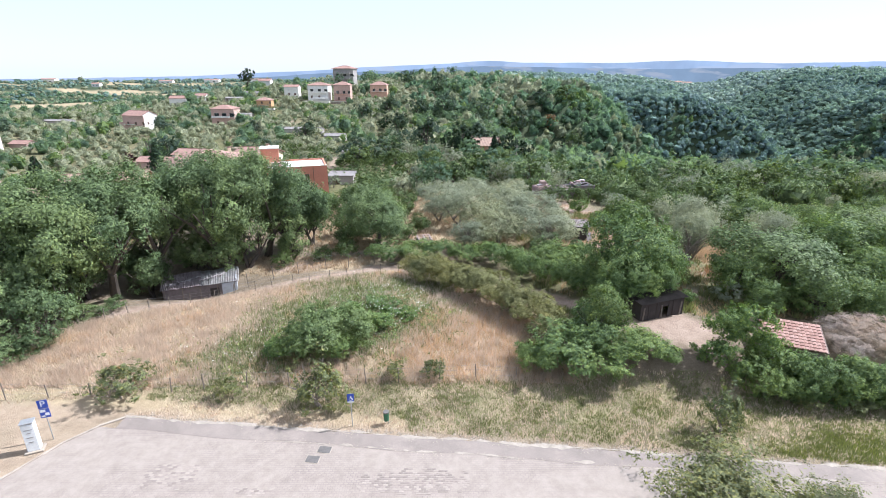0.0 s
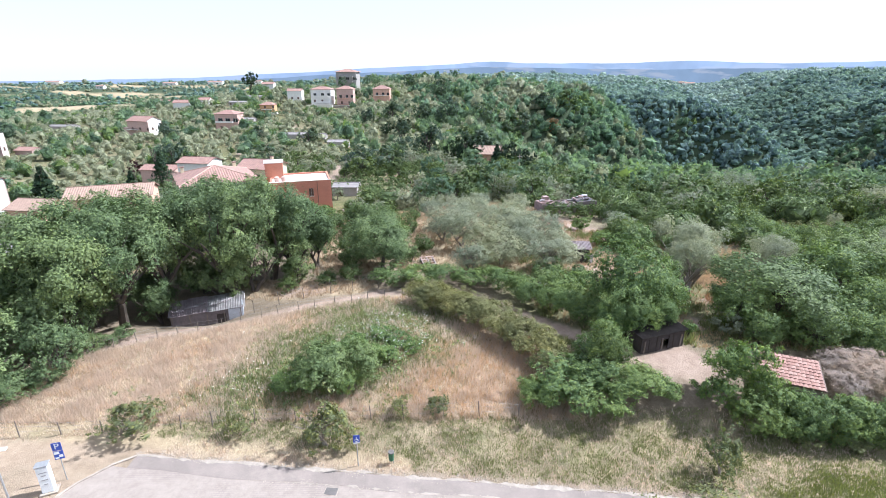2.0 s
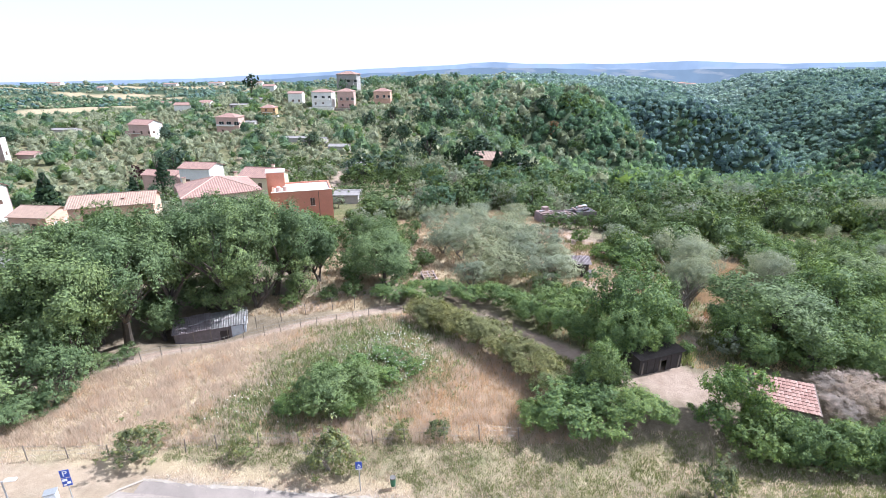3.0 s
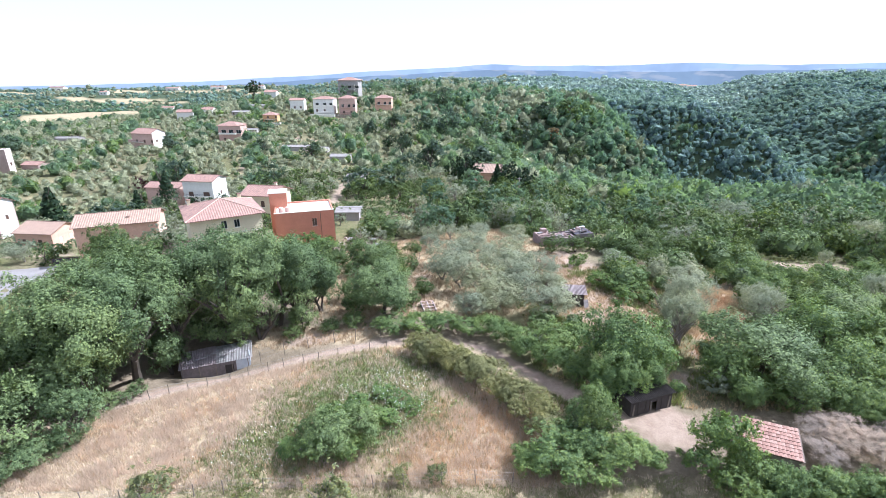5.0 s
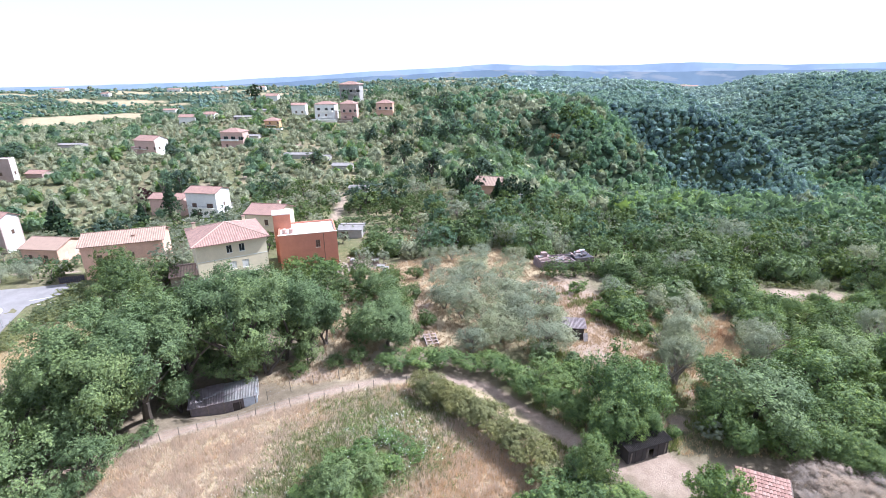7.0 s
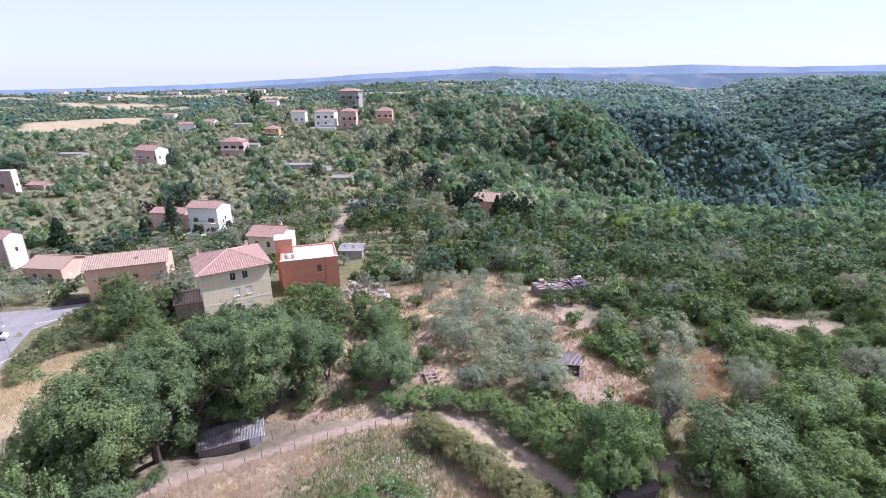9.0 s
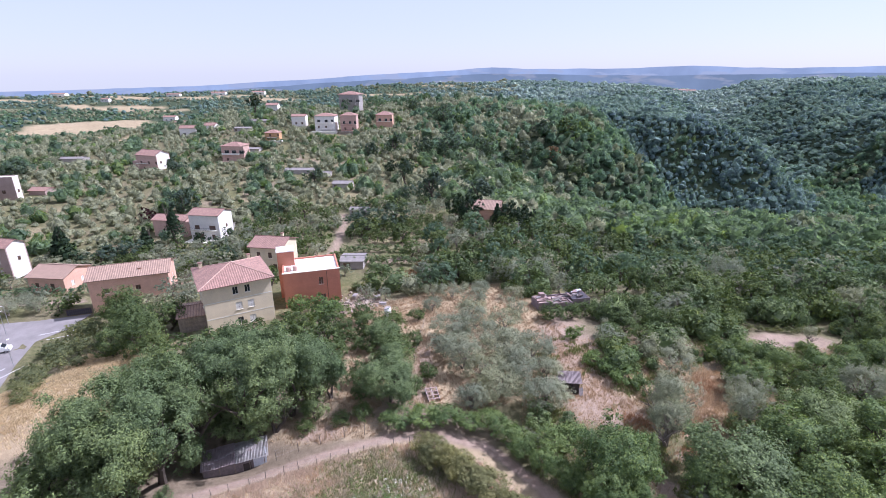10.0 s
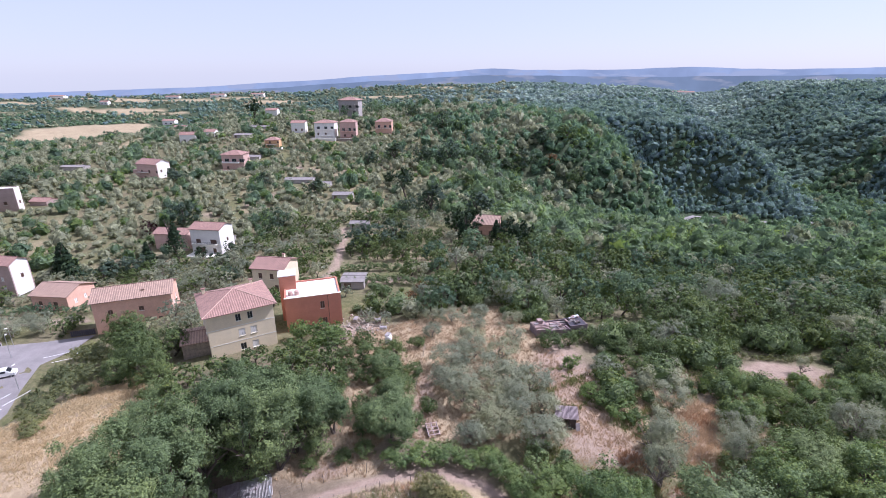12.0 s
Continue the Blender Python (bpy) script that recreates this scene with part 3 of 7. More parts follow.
# ---------------------------------------------------------------- road, pavers, kerb
def paving_material():
    m, nt, out = material("concrete_pavers")
    p = nt.nodes.new("ShaderNodeBsdfPrincipled")
    tc = nt.nodes.new("ShaderNodeTexCoord")
    br = nt.nodes.new("ShaderNodeTexBrick")
    br.inputs["Scale"].default_value = 1.0
    br.inputs["Brick Width"].default_value, br.inputs["Row Height"].default_value = 0.26, 0.15
    br.inputs["Mortar Size"].default_value = 0.014
    br.inputs["Color1"].default_value, br.inputs["Color2"].default_value = (0.252, 0.207, 0.178, 1), (0.290, 0.241, 0.207, 1)
    br.inputs["Mortar"].default_value = (0.20, 0.165, 0.15, 1)
    nt.links.new(tc.outputs["Object"], br.inputs["Vector"])
    big, mid, fine = noise_node(nt, 0.22, 4.0, 0.65), noise_node(nt, 1.6, 5.0, 0.7), noise_node(nt, 30.0, 3.0)
    dust = ramp(nt, big, [(0.36, (0.15, 0.15, 0.15)), (0.56, (1, 1, 1))])
    c = mixc(nt, dust, br.outputs[0], (0.295, 0.247, 0.211))
    c = mixc(nt, 1.0, c, ramp(nt, mid, [(0.3, (0.84, 0.83, 0.82)), (0.7, (1.1, 1.1, 1.1))]), "MULTIPLY")
    c = mixc(nt, 1.0, c, ramp(nt, fine, [(0.3, (0.9, 0.9, 0.9)), (0.7, (1.08, 1.08, 1.08))]), "MULTIPLY")
    nt.links.new(c, p.inputs["Base Color"])
    p.inputs["Roughness"].default_value = 0.9
    nt.links.new(p.outputs[0], out.inputs[0])
    return m


ASPHALT = surface("worn_asphalt", (0.238, 0.197, 0.172), 0.9, 0.22, 0.5, 25.0, 0.3, dirt=(0.30, 0.25, 0.212))
LOT_ASPHALT = surface("grey_asphalt", (0.235, 0.214, 0.21), 0.9, 0.2, 0.3, 12.0, 0.2)
KERB = surface("pale_kerb", (0.36, 0.305, 0.25), 0.9, 0.3, 1.2, 18.0, 0.6, dirt=(0.30, 0.24, 0.175))
IRON = surface("cast_iron", (0.16, 0.145, 0.135), 0.6, 0.2, 5.0, 60.0, 0.4, 0.3)
STEEL = surface("grey_steel", (0.42, 0.42, 0.42), 0.45, 0.15, 5.0, 40.0, 0.1, 0.6)
WHITE = surface("white_paint", (0.78, 0.78, 0.76), 0.6, 0.08, 2.0, 30.0, 0.05)
BLUE = surface("sign_blue", (0.03, 0.07, 0.38), 0.4, 0.06, 3.0, 40.0, 0.0)
BIN_GREEN = surface("bin_green", (0.03, 0.12, 0.06), 0.5, 0.2, 6.0, 40.0, 0.1)

xs = np.linspace(-19.8, 60, 120)
top = np.stack([xs, EDGE(xs)], 1)
bm = bmesh.new()
outer = [bm.verts.new((x, y + 0.05 * math.sin(3.1 * x), 0.03)) for x, y in top]
inner = [bm.verts.new((x, y - 1.15 + 0.12 * math.sin(0.6 * x), 0.03)) for x, y in top]
for k in range(len(top) - 1):
    bm.faces.new((inner[k], inner[k + 1], outer[k + 1], outer[k]))
road = part("road", bm, ASPHALT)
tagged(road, "worn grey asphalt strip along the paved car park", "road", kind="structure")
bm = bmesh.new()
ring = [bm.verts.new((x, y - 1.15 + 0.12 * math.sin(0.6 * x), 0.022)) for x, y in top]
ring += [bm.verts.new(p) for p in ((60, -60, 0.022), (-34, -60, 0.022), (-30, 2, 0.022), (-26.5, 12, 0.022), (-23.4, 20.9, 0.022), (-22.1, 23.6, 0.022), (-20.9, 25.1, 0.022))]
f = bm.faces.new(ring)
bmesh.ops.triangulate(bm, faces=[f])
paved = part("pavement", bm, paving_material())
tagged(paved, "pinkish grey concrete block paving with dusty patches", "pavement", kind="structure")


def strip(pts, half, height, mat, seed, step=0.45, rough=0.06):
    """A low uneven band of kerb stones along a line, one mesh."""
    rng = random.Random(seed)
    bm = bmesh.new()
    for (ax, ay), (bx, by) in zip(pts, pts[1:]):
        n = max(1, int(math.hypot(bx - ax, by - ay) / step))
        ang = math.degrees(math.atan2(by - ay, bx - ax))
        for k in range(n):
            u = (k + 0.5) / n
            w = half * rng.uniform(0.7, 1.25)
            m = pose(ax + (bx - ax) * u + rng.uniform(-rough, rough), ay + (by - ay) * u + rng.uniform(-rough, rough), height / 2 - 0.02, 0, 0, ang + rng.uniform(-4, 4))
            g = bmesh.ops.create_cube(bm, size=1, matrix=m @ Matrix.Diagonal((math.hypot(bx - ax, by - ay) / n * 1.0, w * 2, height * rng.uniform(0.8, 1.2), 1)))
    me = bpy.data.meshes.new("kerb")
    bm.to_mesh(me)
    bm.free()
    me.materials.append(mat)
    return me


def gravel(x0, x1, offset, spread, count, seed, size=(0.04, 0.16)):
    """A ragged line of loose pale stones along the edge of the road."""
    rng = np.random.default_rng(seed)
    x = rng.uniform(x0, x1, count)
    y = EDGE(x) + offset + 0.12 * np.sin(1.3 * x) + 0.08 * np.sin(3.7 * x) + rng.normal(0, spread, count)
    w, d, h = rng.uniform(*size, count), rng.uniform(*size, count) * 0.8, rng.uniform(0.0, 0.018, count)
    a = rng.uniform(0, 6.2832, count)
    c = np.array([(-1, -1), (1, -1), (1, 1), (-1, 1)]) * 1.0
    px, py = c[None, :, 0] * w[:, None], c[None, :, 1] * d[:, None] * rng.uniform(0.6, 1.2, (count, 4))
    X, Y = px * np.cos(a)[:, None] - py * np.sin(a)[:, None] + x[:, None], px * np.sin(a)[:, None] + py * np.cos(a)[:, None] + y[:, None]
    low = np.stack([X, Y, np.full_like(X, 0.0)], -1)
    mid_ = np.stack([x[:, None] + (X - x[:, None]) * 0.7, y[:, None] + (Y - y[:, None]) * 0.7, np.repeat(0.03 + h[:, None], 4, 1)], -1)
    v = np.concatenate([low, mid_], 1).reshape(-1, 3)
    o = np.arange(count)[:, None] * 8
    q = np.concatenate([o + np.array(f) for f in ((4, 5, 6, 7), (0, 1, 5, 4), (1, 2, 6, 5), (2, 3, 7, 6), (3, 0, 4, 7))])
    me = quick_mesh("kerb", v, q)
    me.materials.append(KERB)
    return me


def dust_band(x0, x1, offset, width, z, seed):
    """A thin ragged band of pale dust and crushed stone along the road's edge."""
    rng = np.random.default_rng(seed)
    n = int((x1 - x0) / 0.12)
    x = np.linspace(x0, x1, n)
    wob = lambda: np.convolve(rng.normal(0, 1, n + 8), np.ones(5) / 5, "same")[4:-4]
    mid_ = EDGE(x) + offset + 0.05 * np.sin(0.9 * x) + 0.05 * wob()
    half = np.clip(width * (0.55 + 0.45 * np.sin(0.7 * x + seed) * np.sin(0.31 * x)) + 0.11 * wob(), 0.0, 0.45)
    v = np.concatenate([np.stack([x, mid_ - half, np.full(n, z)], 1), np.stack([x, mid_ + half, np.full(n, z)], 1)])
    k = np.arange(n - 1)
    me = quick_mesh("kerb", v, np.stack([k, k + 1, k + 1 + n, k + n], 1))
    me.materials.append(DUST)
    return me


DUST = surface("pale_dust", (0.345, 0.297, 0.248), 0.95, 0.3, 2.5, 22.0, 0.4, dirt=(0.25, 0.21, 0.175))
tagged(new("kerb", dust_band(-19.8, 46, 0.02, 0.15, 0.036, 4)), "pale ragged band of dust and crushed stone along the verge", "kerb", kind="structure")
tagged(new("kerb", dust_band(-10, 44, -1.12, 0.025, 0.036, 9)), "thin pale dusty joint between asphalt and paving", "kerb", kind="structure")
tagged(new("kerb", gravel(-20, 46, 0.12, 0.16, 2200, 1, (0.015, 0.05))), "pale crumbling gravel along the edge of the verge", "kerb", kind="structure")
tagged(new("kerb", gravel(-11, 40, -1.2, 0.12, 500, 3, (0.015, 0.05))), "loose pale stones along a joint in the paving", "kerb", kind="structure")
tagged(new("kerb", strip(LEFT_KERB, 0.07, 0.09, KERB, 2, 0.9, 0.006)), "pale concrete kerb round the parking corner", "kerb", kind="structure")

for x, y in ((-7.25, 22.35), (-6.75, 23.1)):
    t = thing("manhole_cover", "square cast iron manhole cover in the paving", "manhole cover", pose(x, y, 0.03, 0, 0, -6), "manhole covers")
    part("rim", box((-0.4, -0.3, -0.02), (0.4, 0.3, 0.01), 0.01), KERB, t)
    part("lid", box((-0.36, -0.26, 0.0), (0.36, 0.26, 0.022), 0.008), IRON, t)


def flat_text(body, size, mat, parent, m):
    cu = bpy.data.curves.new("letter", "FONT")
    cu.body, cu.size, cu.align_x, cu.align_y, cu.extrude = body, size, "CENTER", "CENTER", 0.002
    ob = new("letter", cu)
    dg = bpy.context.evaluated_depsgraph_get()
    me = bpy.data.meshes.new_from_object(ob.evaluated_get(dg))
    bpy.data.objects.remove(ob)
    me.materials.clear()
    return part("letter", me, mat, parent, m=m)


def sign_post(x, y, height, label, turn):
    t = thing("parking_sign", label, "road sign", pose(x, y, 0, 0, 0, turn))
    part("pole", tube([(0, 0, -0.1), (0, 0, height)], [0.03, 0.03], 8), STEEL, t)
    return t


s = sign_post(-5.5, 25.15, 2.35, "blue disabled parking sign on a thin grey pole", 8)
p_ = part("panel", box((-0.2, -0.055, 1.75), (0.2, -0.035, 2.35), 0.01), BLUE, s, "blue panel with white symbol")
part("symbol", tube([(0.02, -0.06, 2.2), (-0.02, -0.06, 2.08), (0.08, -0.06, 2.04), (0.1, -0.06, 1.94)], [0.028] * 4, 5), WHITE, p_)
bm = bmesh.new()
for k in range(12):
    a, b = 6.2832 * k / 12, 6.2832 * (k + 1) / 12
    add_tube(bm, [(0.1 * math.cos(a), -0.06, 2.0 + 0.1 * math.sin(a)), (0.1 * math.cos(b), -0.06, 2.0 + 0.1 * math.sin(b))], [0.016, 0.016], 4)
part("wheel_symbol", bm, WHITE, p_)
part("lower_edge", box((-0.2, -0.058, 1.75), (0.2, -0.055, 1.84)), WHITE, p_)

s = sign_post(-22.85, 24.0, 2.75, "blue parking sign with a second symbol panel on a grey pole", 20)
p_ = part("panel", box((-0.25, -0.055, 2.2), (0.25, -0.035, 2.75), 0.01), BLUE, s, "blue panel with white letter")
flat_text("P", 0.55, WHITE, p_, pose(0, -0.06, 2.48, 90, 0, 0))
q_ = part("panel", box((-0.25, -0.055, 1.58), (0.25, -0.035, 2.17), 0.01), BLUE, s, "panel with white shapes on blue")
for a, b in (((-0.22, 1.95), (0.05, 2.12)), ((0.0, 1.72), (0.2, 1.9)), ((-0.2, 1.64), (-0.02, 1.74))):
    part("bar", box((a[0], -0.062, a[1]), (b[0], -0.056, b[1])), WHITE, q_)

t = thing("ticket_machine", "white parking ticket machine with a sloped top and dark front bars", "ticket machine", pose(-23.2, 23.1, 0, 0, 0, 24))
part("base", box((-0.45, -0.35, 0), (0.45, 0.35, 0.12), 0.02), KERB, t)
bm = box((-0.3, -0.22, 0.12), (0.3, 0.22, 1.85), 0.02)
for v in bm.verts:
    if v.co.z > 1.5:
        v.co.z += 0.25 * (v.co.y + 0.22)
part("body", bm, WHITE, t)
part("top", box((-0.34, -0.27, 1.93), (0.34, 0.27, 2.0), 0.02), STEEL, t)
for z, w in ((1.5, 0.2), (1.3, 0.12), (1.0, 0.16), (0.7, 0.1)):
    part("bar", box((-w, -0.232, z), (w, -0.224, z + 0.06)), STEEL, t, "grey bar on the front")


def street_lamp(x, y, z, h, turn, label):
    t = thing("street_lamp", label, "street lamp", pose(x, y, z, 0, 0, turn), "street lamps")
    part("pole", tube([(0, 0, -0.2), (0, 0, h * 0.5), (0, 0, h)], [0.06, 0.05, 0.04], 8), STEEL, t)
    part("arm", tube([(0, 0, h - 0.05), (0.3, 0, h + 0.03)], [0.03, 0.03], 6), STEEL, t)
    part("lantern", box((0.15, -0.13, h), (0.75, 0.13, h + 0.12), 0.04), WHITE, t, "pale grey lantern")
    return t


street_lamp(-23.9, 21.4, 0, 4.4, 10, "grey street lamp with a pale flat lantern beside the kerb")

t = thing("litter_bin", "small green litter bin on a post in the verge", "litter bin", pose(-3.45, 25.35, 0))
part("post", tube([(0.13, 0.05, -0.1), (0.13, 0.05, 0.95)], [0.025, 0.025], 6), STEEL, t)
part("body", tube([(0, 0, 0.28), (0, 0, 0.5), (0, 0, 0.86)], [0.15, 0.17, 0.18], 12), BIN_GREEN, t)
part("rim", tube([(0, 0, 0.86), (0, 0, 0.92)], [0.2, 0.19], 12), IRON, t)


# ---------------------------------------------------------------- fences
def fence(pts, spacing, height, label, seed, wires=(0.35, 0.7, 1.0)):
    rng = random.Random(seed)
    total = [0.0]
    for (ax, ay), (bx, by) in zip(pts, pts[1:]):
        total.append(total[-1] + math.hypot(bx - ax, by - ay))
    n = int(total[-1] / spacing)
    stops = []
    for k in range(n + 1):
        d = total[-1] * k / n + (rng.uniform(-0.25, 0.25) if 0 < k < n else 0)
        s = max(i for i in range(len(pts) - 1) if total[i] <= d + 1e-6)
        u = (d - total[s]) / (total[s + 1] - total[s])
        x, y = pts[s][0] + (pts[s + 1][0] - pts[s][0]) * u, pts[s][1] + (pts[s + 1][1] - pts[s][1]) * u
        stops.append((x, y, at(x, y)))
    t = thing("fence", label, "fence", pose(*stops[0]))
    o = Vector(stops[0])
    tops = []
    for p in stops:
        h = height * rng.uniform(0.85, 1.15)
        lean = Vector((rng.uniform(-0.08, 0.08), rng.uniform(-0.08, 0.08), 0))
        b = Vector(p) - o
        part("post", tube([b - Vector((0, 0, 0.25)), b + lean * 0.5 + Vector((0, 0, h * 0.5)), b + lean + Vector((0, 0, h))], [0.045, 0.04, 0.035], 6), POST, t)
        tops.append((b, lean, h))
    for w in wires:
        bm = bmesh.new()
        add_tube(bm, [b + lean * w + Vector((0, 0, h * w * 0.95)) for b, lean, h in tops], [0.008] * len(tops), 3)
        part("wire", bm, WIRE, t)
    return t


fence([(-34, 27.2), (-24.6, 28.1), (-11.6, 28.9), (-4.9, 29.0), (0.6, 29.3), (5, 29.4)], 2.6, 1.15, "thin weathered fence posts with wire before the dry field", 5)
fence([(-31, 38.0), (-22.6, 42.4), (-14.8, 45.7), (-7, 48.4), (-3, 48.9)], 1.7, 1.15, "weathered wooden fence posts with wire along the dirt lane", 6)
fence([(-20, 47.3), (-14, 49.6), (-7.5, 51.3)], 2.4, 1.5, "taller weathered posts with wire beyond the dirt lane", 7)
fence([(-5.5, 60), (-5.0, 70), (-4.2, 82)], 3.0, 1.3, "old wire fence between the gardens", 8)


# ---------------------------------------------------------------- trees near the camera
for x, y, r, h in ((-22.4, 50.6, 5.0, 13.2), (-17.6, 56.2, 4.7, 10.6), (-20.4, 54.6, 4.6, 11.3), (-27.0, 51.6, 5.0, 13.0), (-30.4, 48.4, 5.0, 12.4), (-31.4, 43.8, 4.8, 12.2),
                   (-33.8, 39.8, 5.0, 12.0), (-37.2, 43.2, 5.0, 11.6), (-35.0, 49.4, 4.8, 11.4), (-25.4, 56.6, 4.8, 11.6), (-30.2, 55.2, 4.8, 11.2)):
    plant("oak", x, y, r, h, "tall dark green oak with a broad dense crown", "tree", "oak_tree", group="oaks behind the lane")
for x, y, r, h in ((-33.4, 37.2, 3.2, 6.4), (-38, 35.5, 3.8, 7.5), (-36.5, 46, 3.4, 5.0), (-31.5, 48.5, 3.0, 4.5), (-40, 40, 4.0, 7.5), (-25.5, 54, 3.2, 4.5), (-28, 52, 2.8, 4.0),
                   (-31.4, 35.2, 2.6, 4.8), (-35.0, 32.8, 3.2, 5.4), (-29.6, 41.0, 1.1, 1.2), (-31.2, 38.6, 1.4, 1.6), (-30.4, 39.6, 0.9, 1.0), (-32.4, 31.4, 1.9, 2.6), (-31.2, 33.2, 1.5, 1.9), (-34.0, 29.9, 2.2, 3.0), (-39.5, 31.0, 3.6, 6.0), (-18.4, 55.2, 3.2, 7.0)):
    plant("young_oak", x, y, r, h, "dark green young oak with foliage down to the grass", "tree", "oak_tree", group="undergrowth")
for x, y, r, h in ((-21.5, 51.6, 3.0, 7.4), (-15.8, 57.6, 2.8, 6.2), (-23.6, 51.0, 2.4, 5.2), (-17.0, 53.4, 2.0, 3.6), (-33.6, 43.4, 2.8, 6.0), (-34.6, 42.8, 3.2, 8.4), (-38.8, 42.4, 3.4, 8.6), (-33.0, 40.4, 2.8, 6.6), (-29.2, 46.2, 2.2, 5.0), (-24.6, 49.4, 2.4, 6.4)):
    plant("young_oak", x, y, r, h, "dark green young oak with foliage down to the grass", "tree", "oak_tree", group="undergrowth")
for x, y, r, h in ((-31, 69, 3.2, 5.0), (-36, 72, 3.4, 5.4), (-26, 72, 3.4, 5.0), (-40, 76.5, 2.6, 4.0), (-30, 78, 2.8, 4.2), (-34, 65, 3.0, 5.0), (-22.5, 68, 3.0, 4.8), (-25, 80, 2.6, 4.0), (-41, 66, 3.2, 5.2), (-44, 73, 2.8, 4.4), (-38.5, 60, 3.2, 5.4), (-29, 83, 2.8, 4.4), (-24, 76, 3, 5), (-20, 71.5, 3, 5), (-35, 80, 2.6, 4), (-18.8, 66, 3, 5), (-21, 81, 2.6, 4.2), (-27, 63, 3.2, 5.4)):
    plant("near_tree", x, y, r, h, "green tree on the slope below the houses", "tree", "tree", group="slope trees")
plant("oak", -7.7, 56.5, 4.4, 6.6, "rounded dense green tree beside the lane", "tree", "tree")
plant("oak", -7.6, 61.5, 3.4, 5.4, "dense green tree beside the lane", "tree", "tree")
plant("oak", -9.8, 71.5, 3.2, 4.8, "dense green garden tree", "tree", "tree")
plant("shrub", -8.4, 66.0, 3.4, 5.0, "green garden tree in dry grass", "tree", "tree")
plant("bright", -24.4, 88.6, 2.6, 3.8, "fresh light green bush before the orange house", "bush", "bush", trunk=False)
plant("shrub", -14.0, 76.4, 3.4, 4.6, "green garden tree in dry grass", "tree", "tree")
plant("shrub", -16.2, 84, 2.5, 4.0, "small green tree in dry grass", "tree", "tree")
plant("shrub", -9.5, 78.2, 2.6, 4.0, "small green tree in dry grass", "tree", "tree")
for x, y, r, h in ((-12.5, 61, 2.2, 3.4), (-11, 53.8, 1.6, 2.0), (-13.5, 52.4, 1.4, 1.6), (-17.5, 51.4, 1.3, 1.4), (-4.4, 58.5, 1.5, 2.2), (-3.0, 61.5, 1.6, 2.6), (-11.5, 57.5, 1.6, 2.4), (-16.5, 72, 2.4, 3.4), (-17.5, 67.5, 2.2, 3.0), (-6.0, 71.0, 2.0, 3.0), (-18.5, 79, 2.0, 2.8), (-5.8, 83.0, 1.8, 2.6)):
    plant("shrub", x, y, r, h, "green scrub among dry grass", "bush", "bush", group="garden scrub")
plant("shrub", -13, 70, 2.2, 2.6, "low green scrub in dry grass", "bush", "bush")
for x, y, r, h in ((0.7, 74, 3.8, 4.6), (7, 70.5, 3.8, 4.6), (2.2, 64, 4.0, 4.9), (9.1, 65.3, 4.3, 5.2), (12.7, 67, 3.6, 4.6), (6.6, 57, 4.0, 4.8),
                   (12.2, 54.7, 4.0, 4.6), (3.0, 55.0, 2.8, 4.0), (3.9, 82.3, 3.0, 3.6), (0.9, 95.8, 2.8, 3.2), (7, 98.5, 2.8, 3.2), (11.9, 84, 2.4, 3.2),
                   (9, 77, 3.0, 3.8), (5, 60.5, 3.4, 4.4), (9.5, 60.5, 3.4, 4.4), (-0.5, 68, 3.0, 4.0), (4.5, 77.5, 3.0, 3.8), (13.5, 61, 3.0, 4.0), (-3, 88, 2.2, 3.0), (13, 92, 2.4, 3.0), (5.5, 90, 2.6, 3.2), (-3, 97, 2.2, 2.8)):
    plant("olive", x, y, r, h, "silvery grey-green olive tree on dry ground", "tree", "olive_tree", group="olive grove")
for x, y, r, h in ((26.4, 51.0, 3.0, 6.6), (24.4, 46.8, 2.4, 6.2), (35.4, 51.2, 2.6, 5.6), (25.6, 48.9, 2.2, 5.0), (27.2, 54.0, 2.4, 4.4), (38.4, 56.6, 2.2, 4.2), (58.0, 72.4, 1.1, 3.0)):
    plant("olive", x, y, r, h, "pale grey-green feathery tree", "tree", "olive_tree")
for x, y, r, h in ((16.2, 41.0, 3.9, 7.2), (15.2, 37.9, 2.5, 4.6), (12.6, 40.6, 1.8, 3.0), (25.4, 39.6, 2.6, 4.6), (33.4, 38.0, 3.2, 4.4), (26.0, 37.0, 2.2, 3.4), (30.2, 36.4, 2.6, 3.6), (34.4, 35.4, 2.6, 3.6), (38.4, 34.8, 3.0, 4.4), (42.0, 36.0, 3.4, 5.0), (33.6, 34.6, 2.0, 2.9), (36.0, 33.2, 2.2, 3.2), (39.0, 32.4, 2.4, 3.4), (47.5, 63.0, 2.6, 4.4), (52, 62.2, 2.6, 4.6), (57, 63, 2.6, 4.6), (62, 64, 2.8, 4.8), (44.5, 67.5, 2.6, 4.2), (19.4, 42.6, 2.7, 5.2), (37, 44, 4.2, 6.6), (36.5, 39.0, 3.8, 5.2), (47, 45, 4.4, 7.0), (40.5, 59, 3.2, 4.8), (44, 40, 4.0, 5.6)):
    plant("ivy", x, y, r, h, "broad leafy green tree in a thicket", "tree", "tree", group="thicket trees")
for x, y, r, h in ((12.4, 34.6, 1.6, 3.4), (13.9, 37.4, 1.6, 3.4), (17.4, 38.8, 1.6, 3.6), (15.4, 36.6, 1.3, 3.7), (16.6, 36.9, 1.2, 3.5), (18.0, 37.6, 1.3, 3.7), (11.2, 33.6, 1.8, 3.2)):
    plant("ivy", x, y, r, h, "tangled green climber beside the dark shed", "bush", "bush", trunk=False)
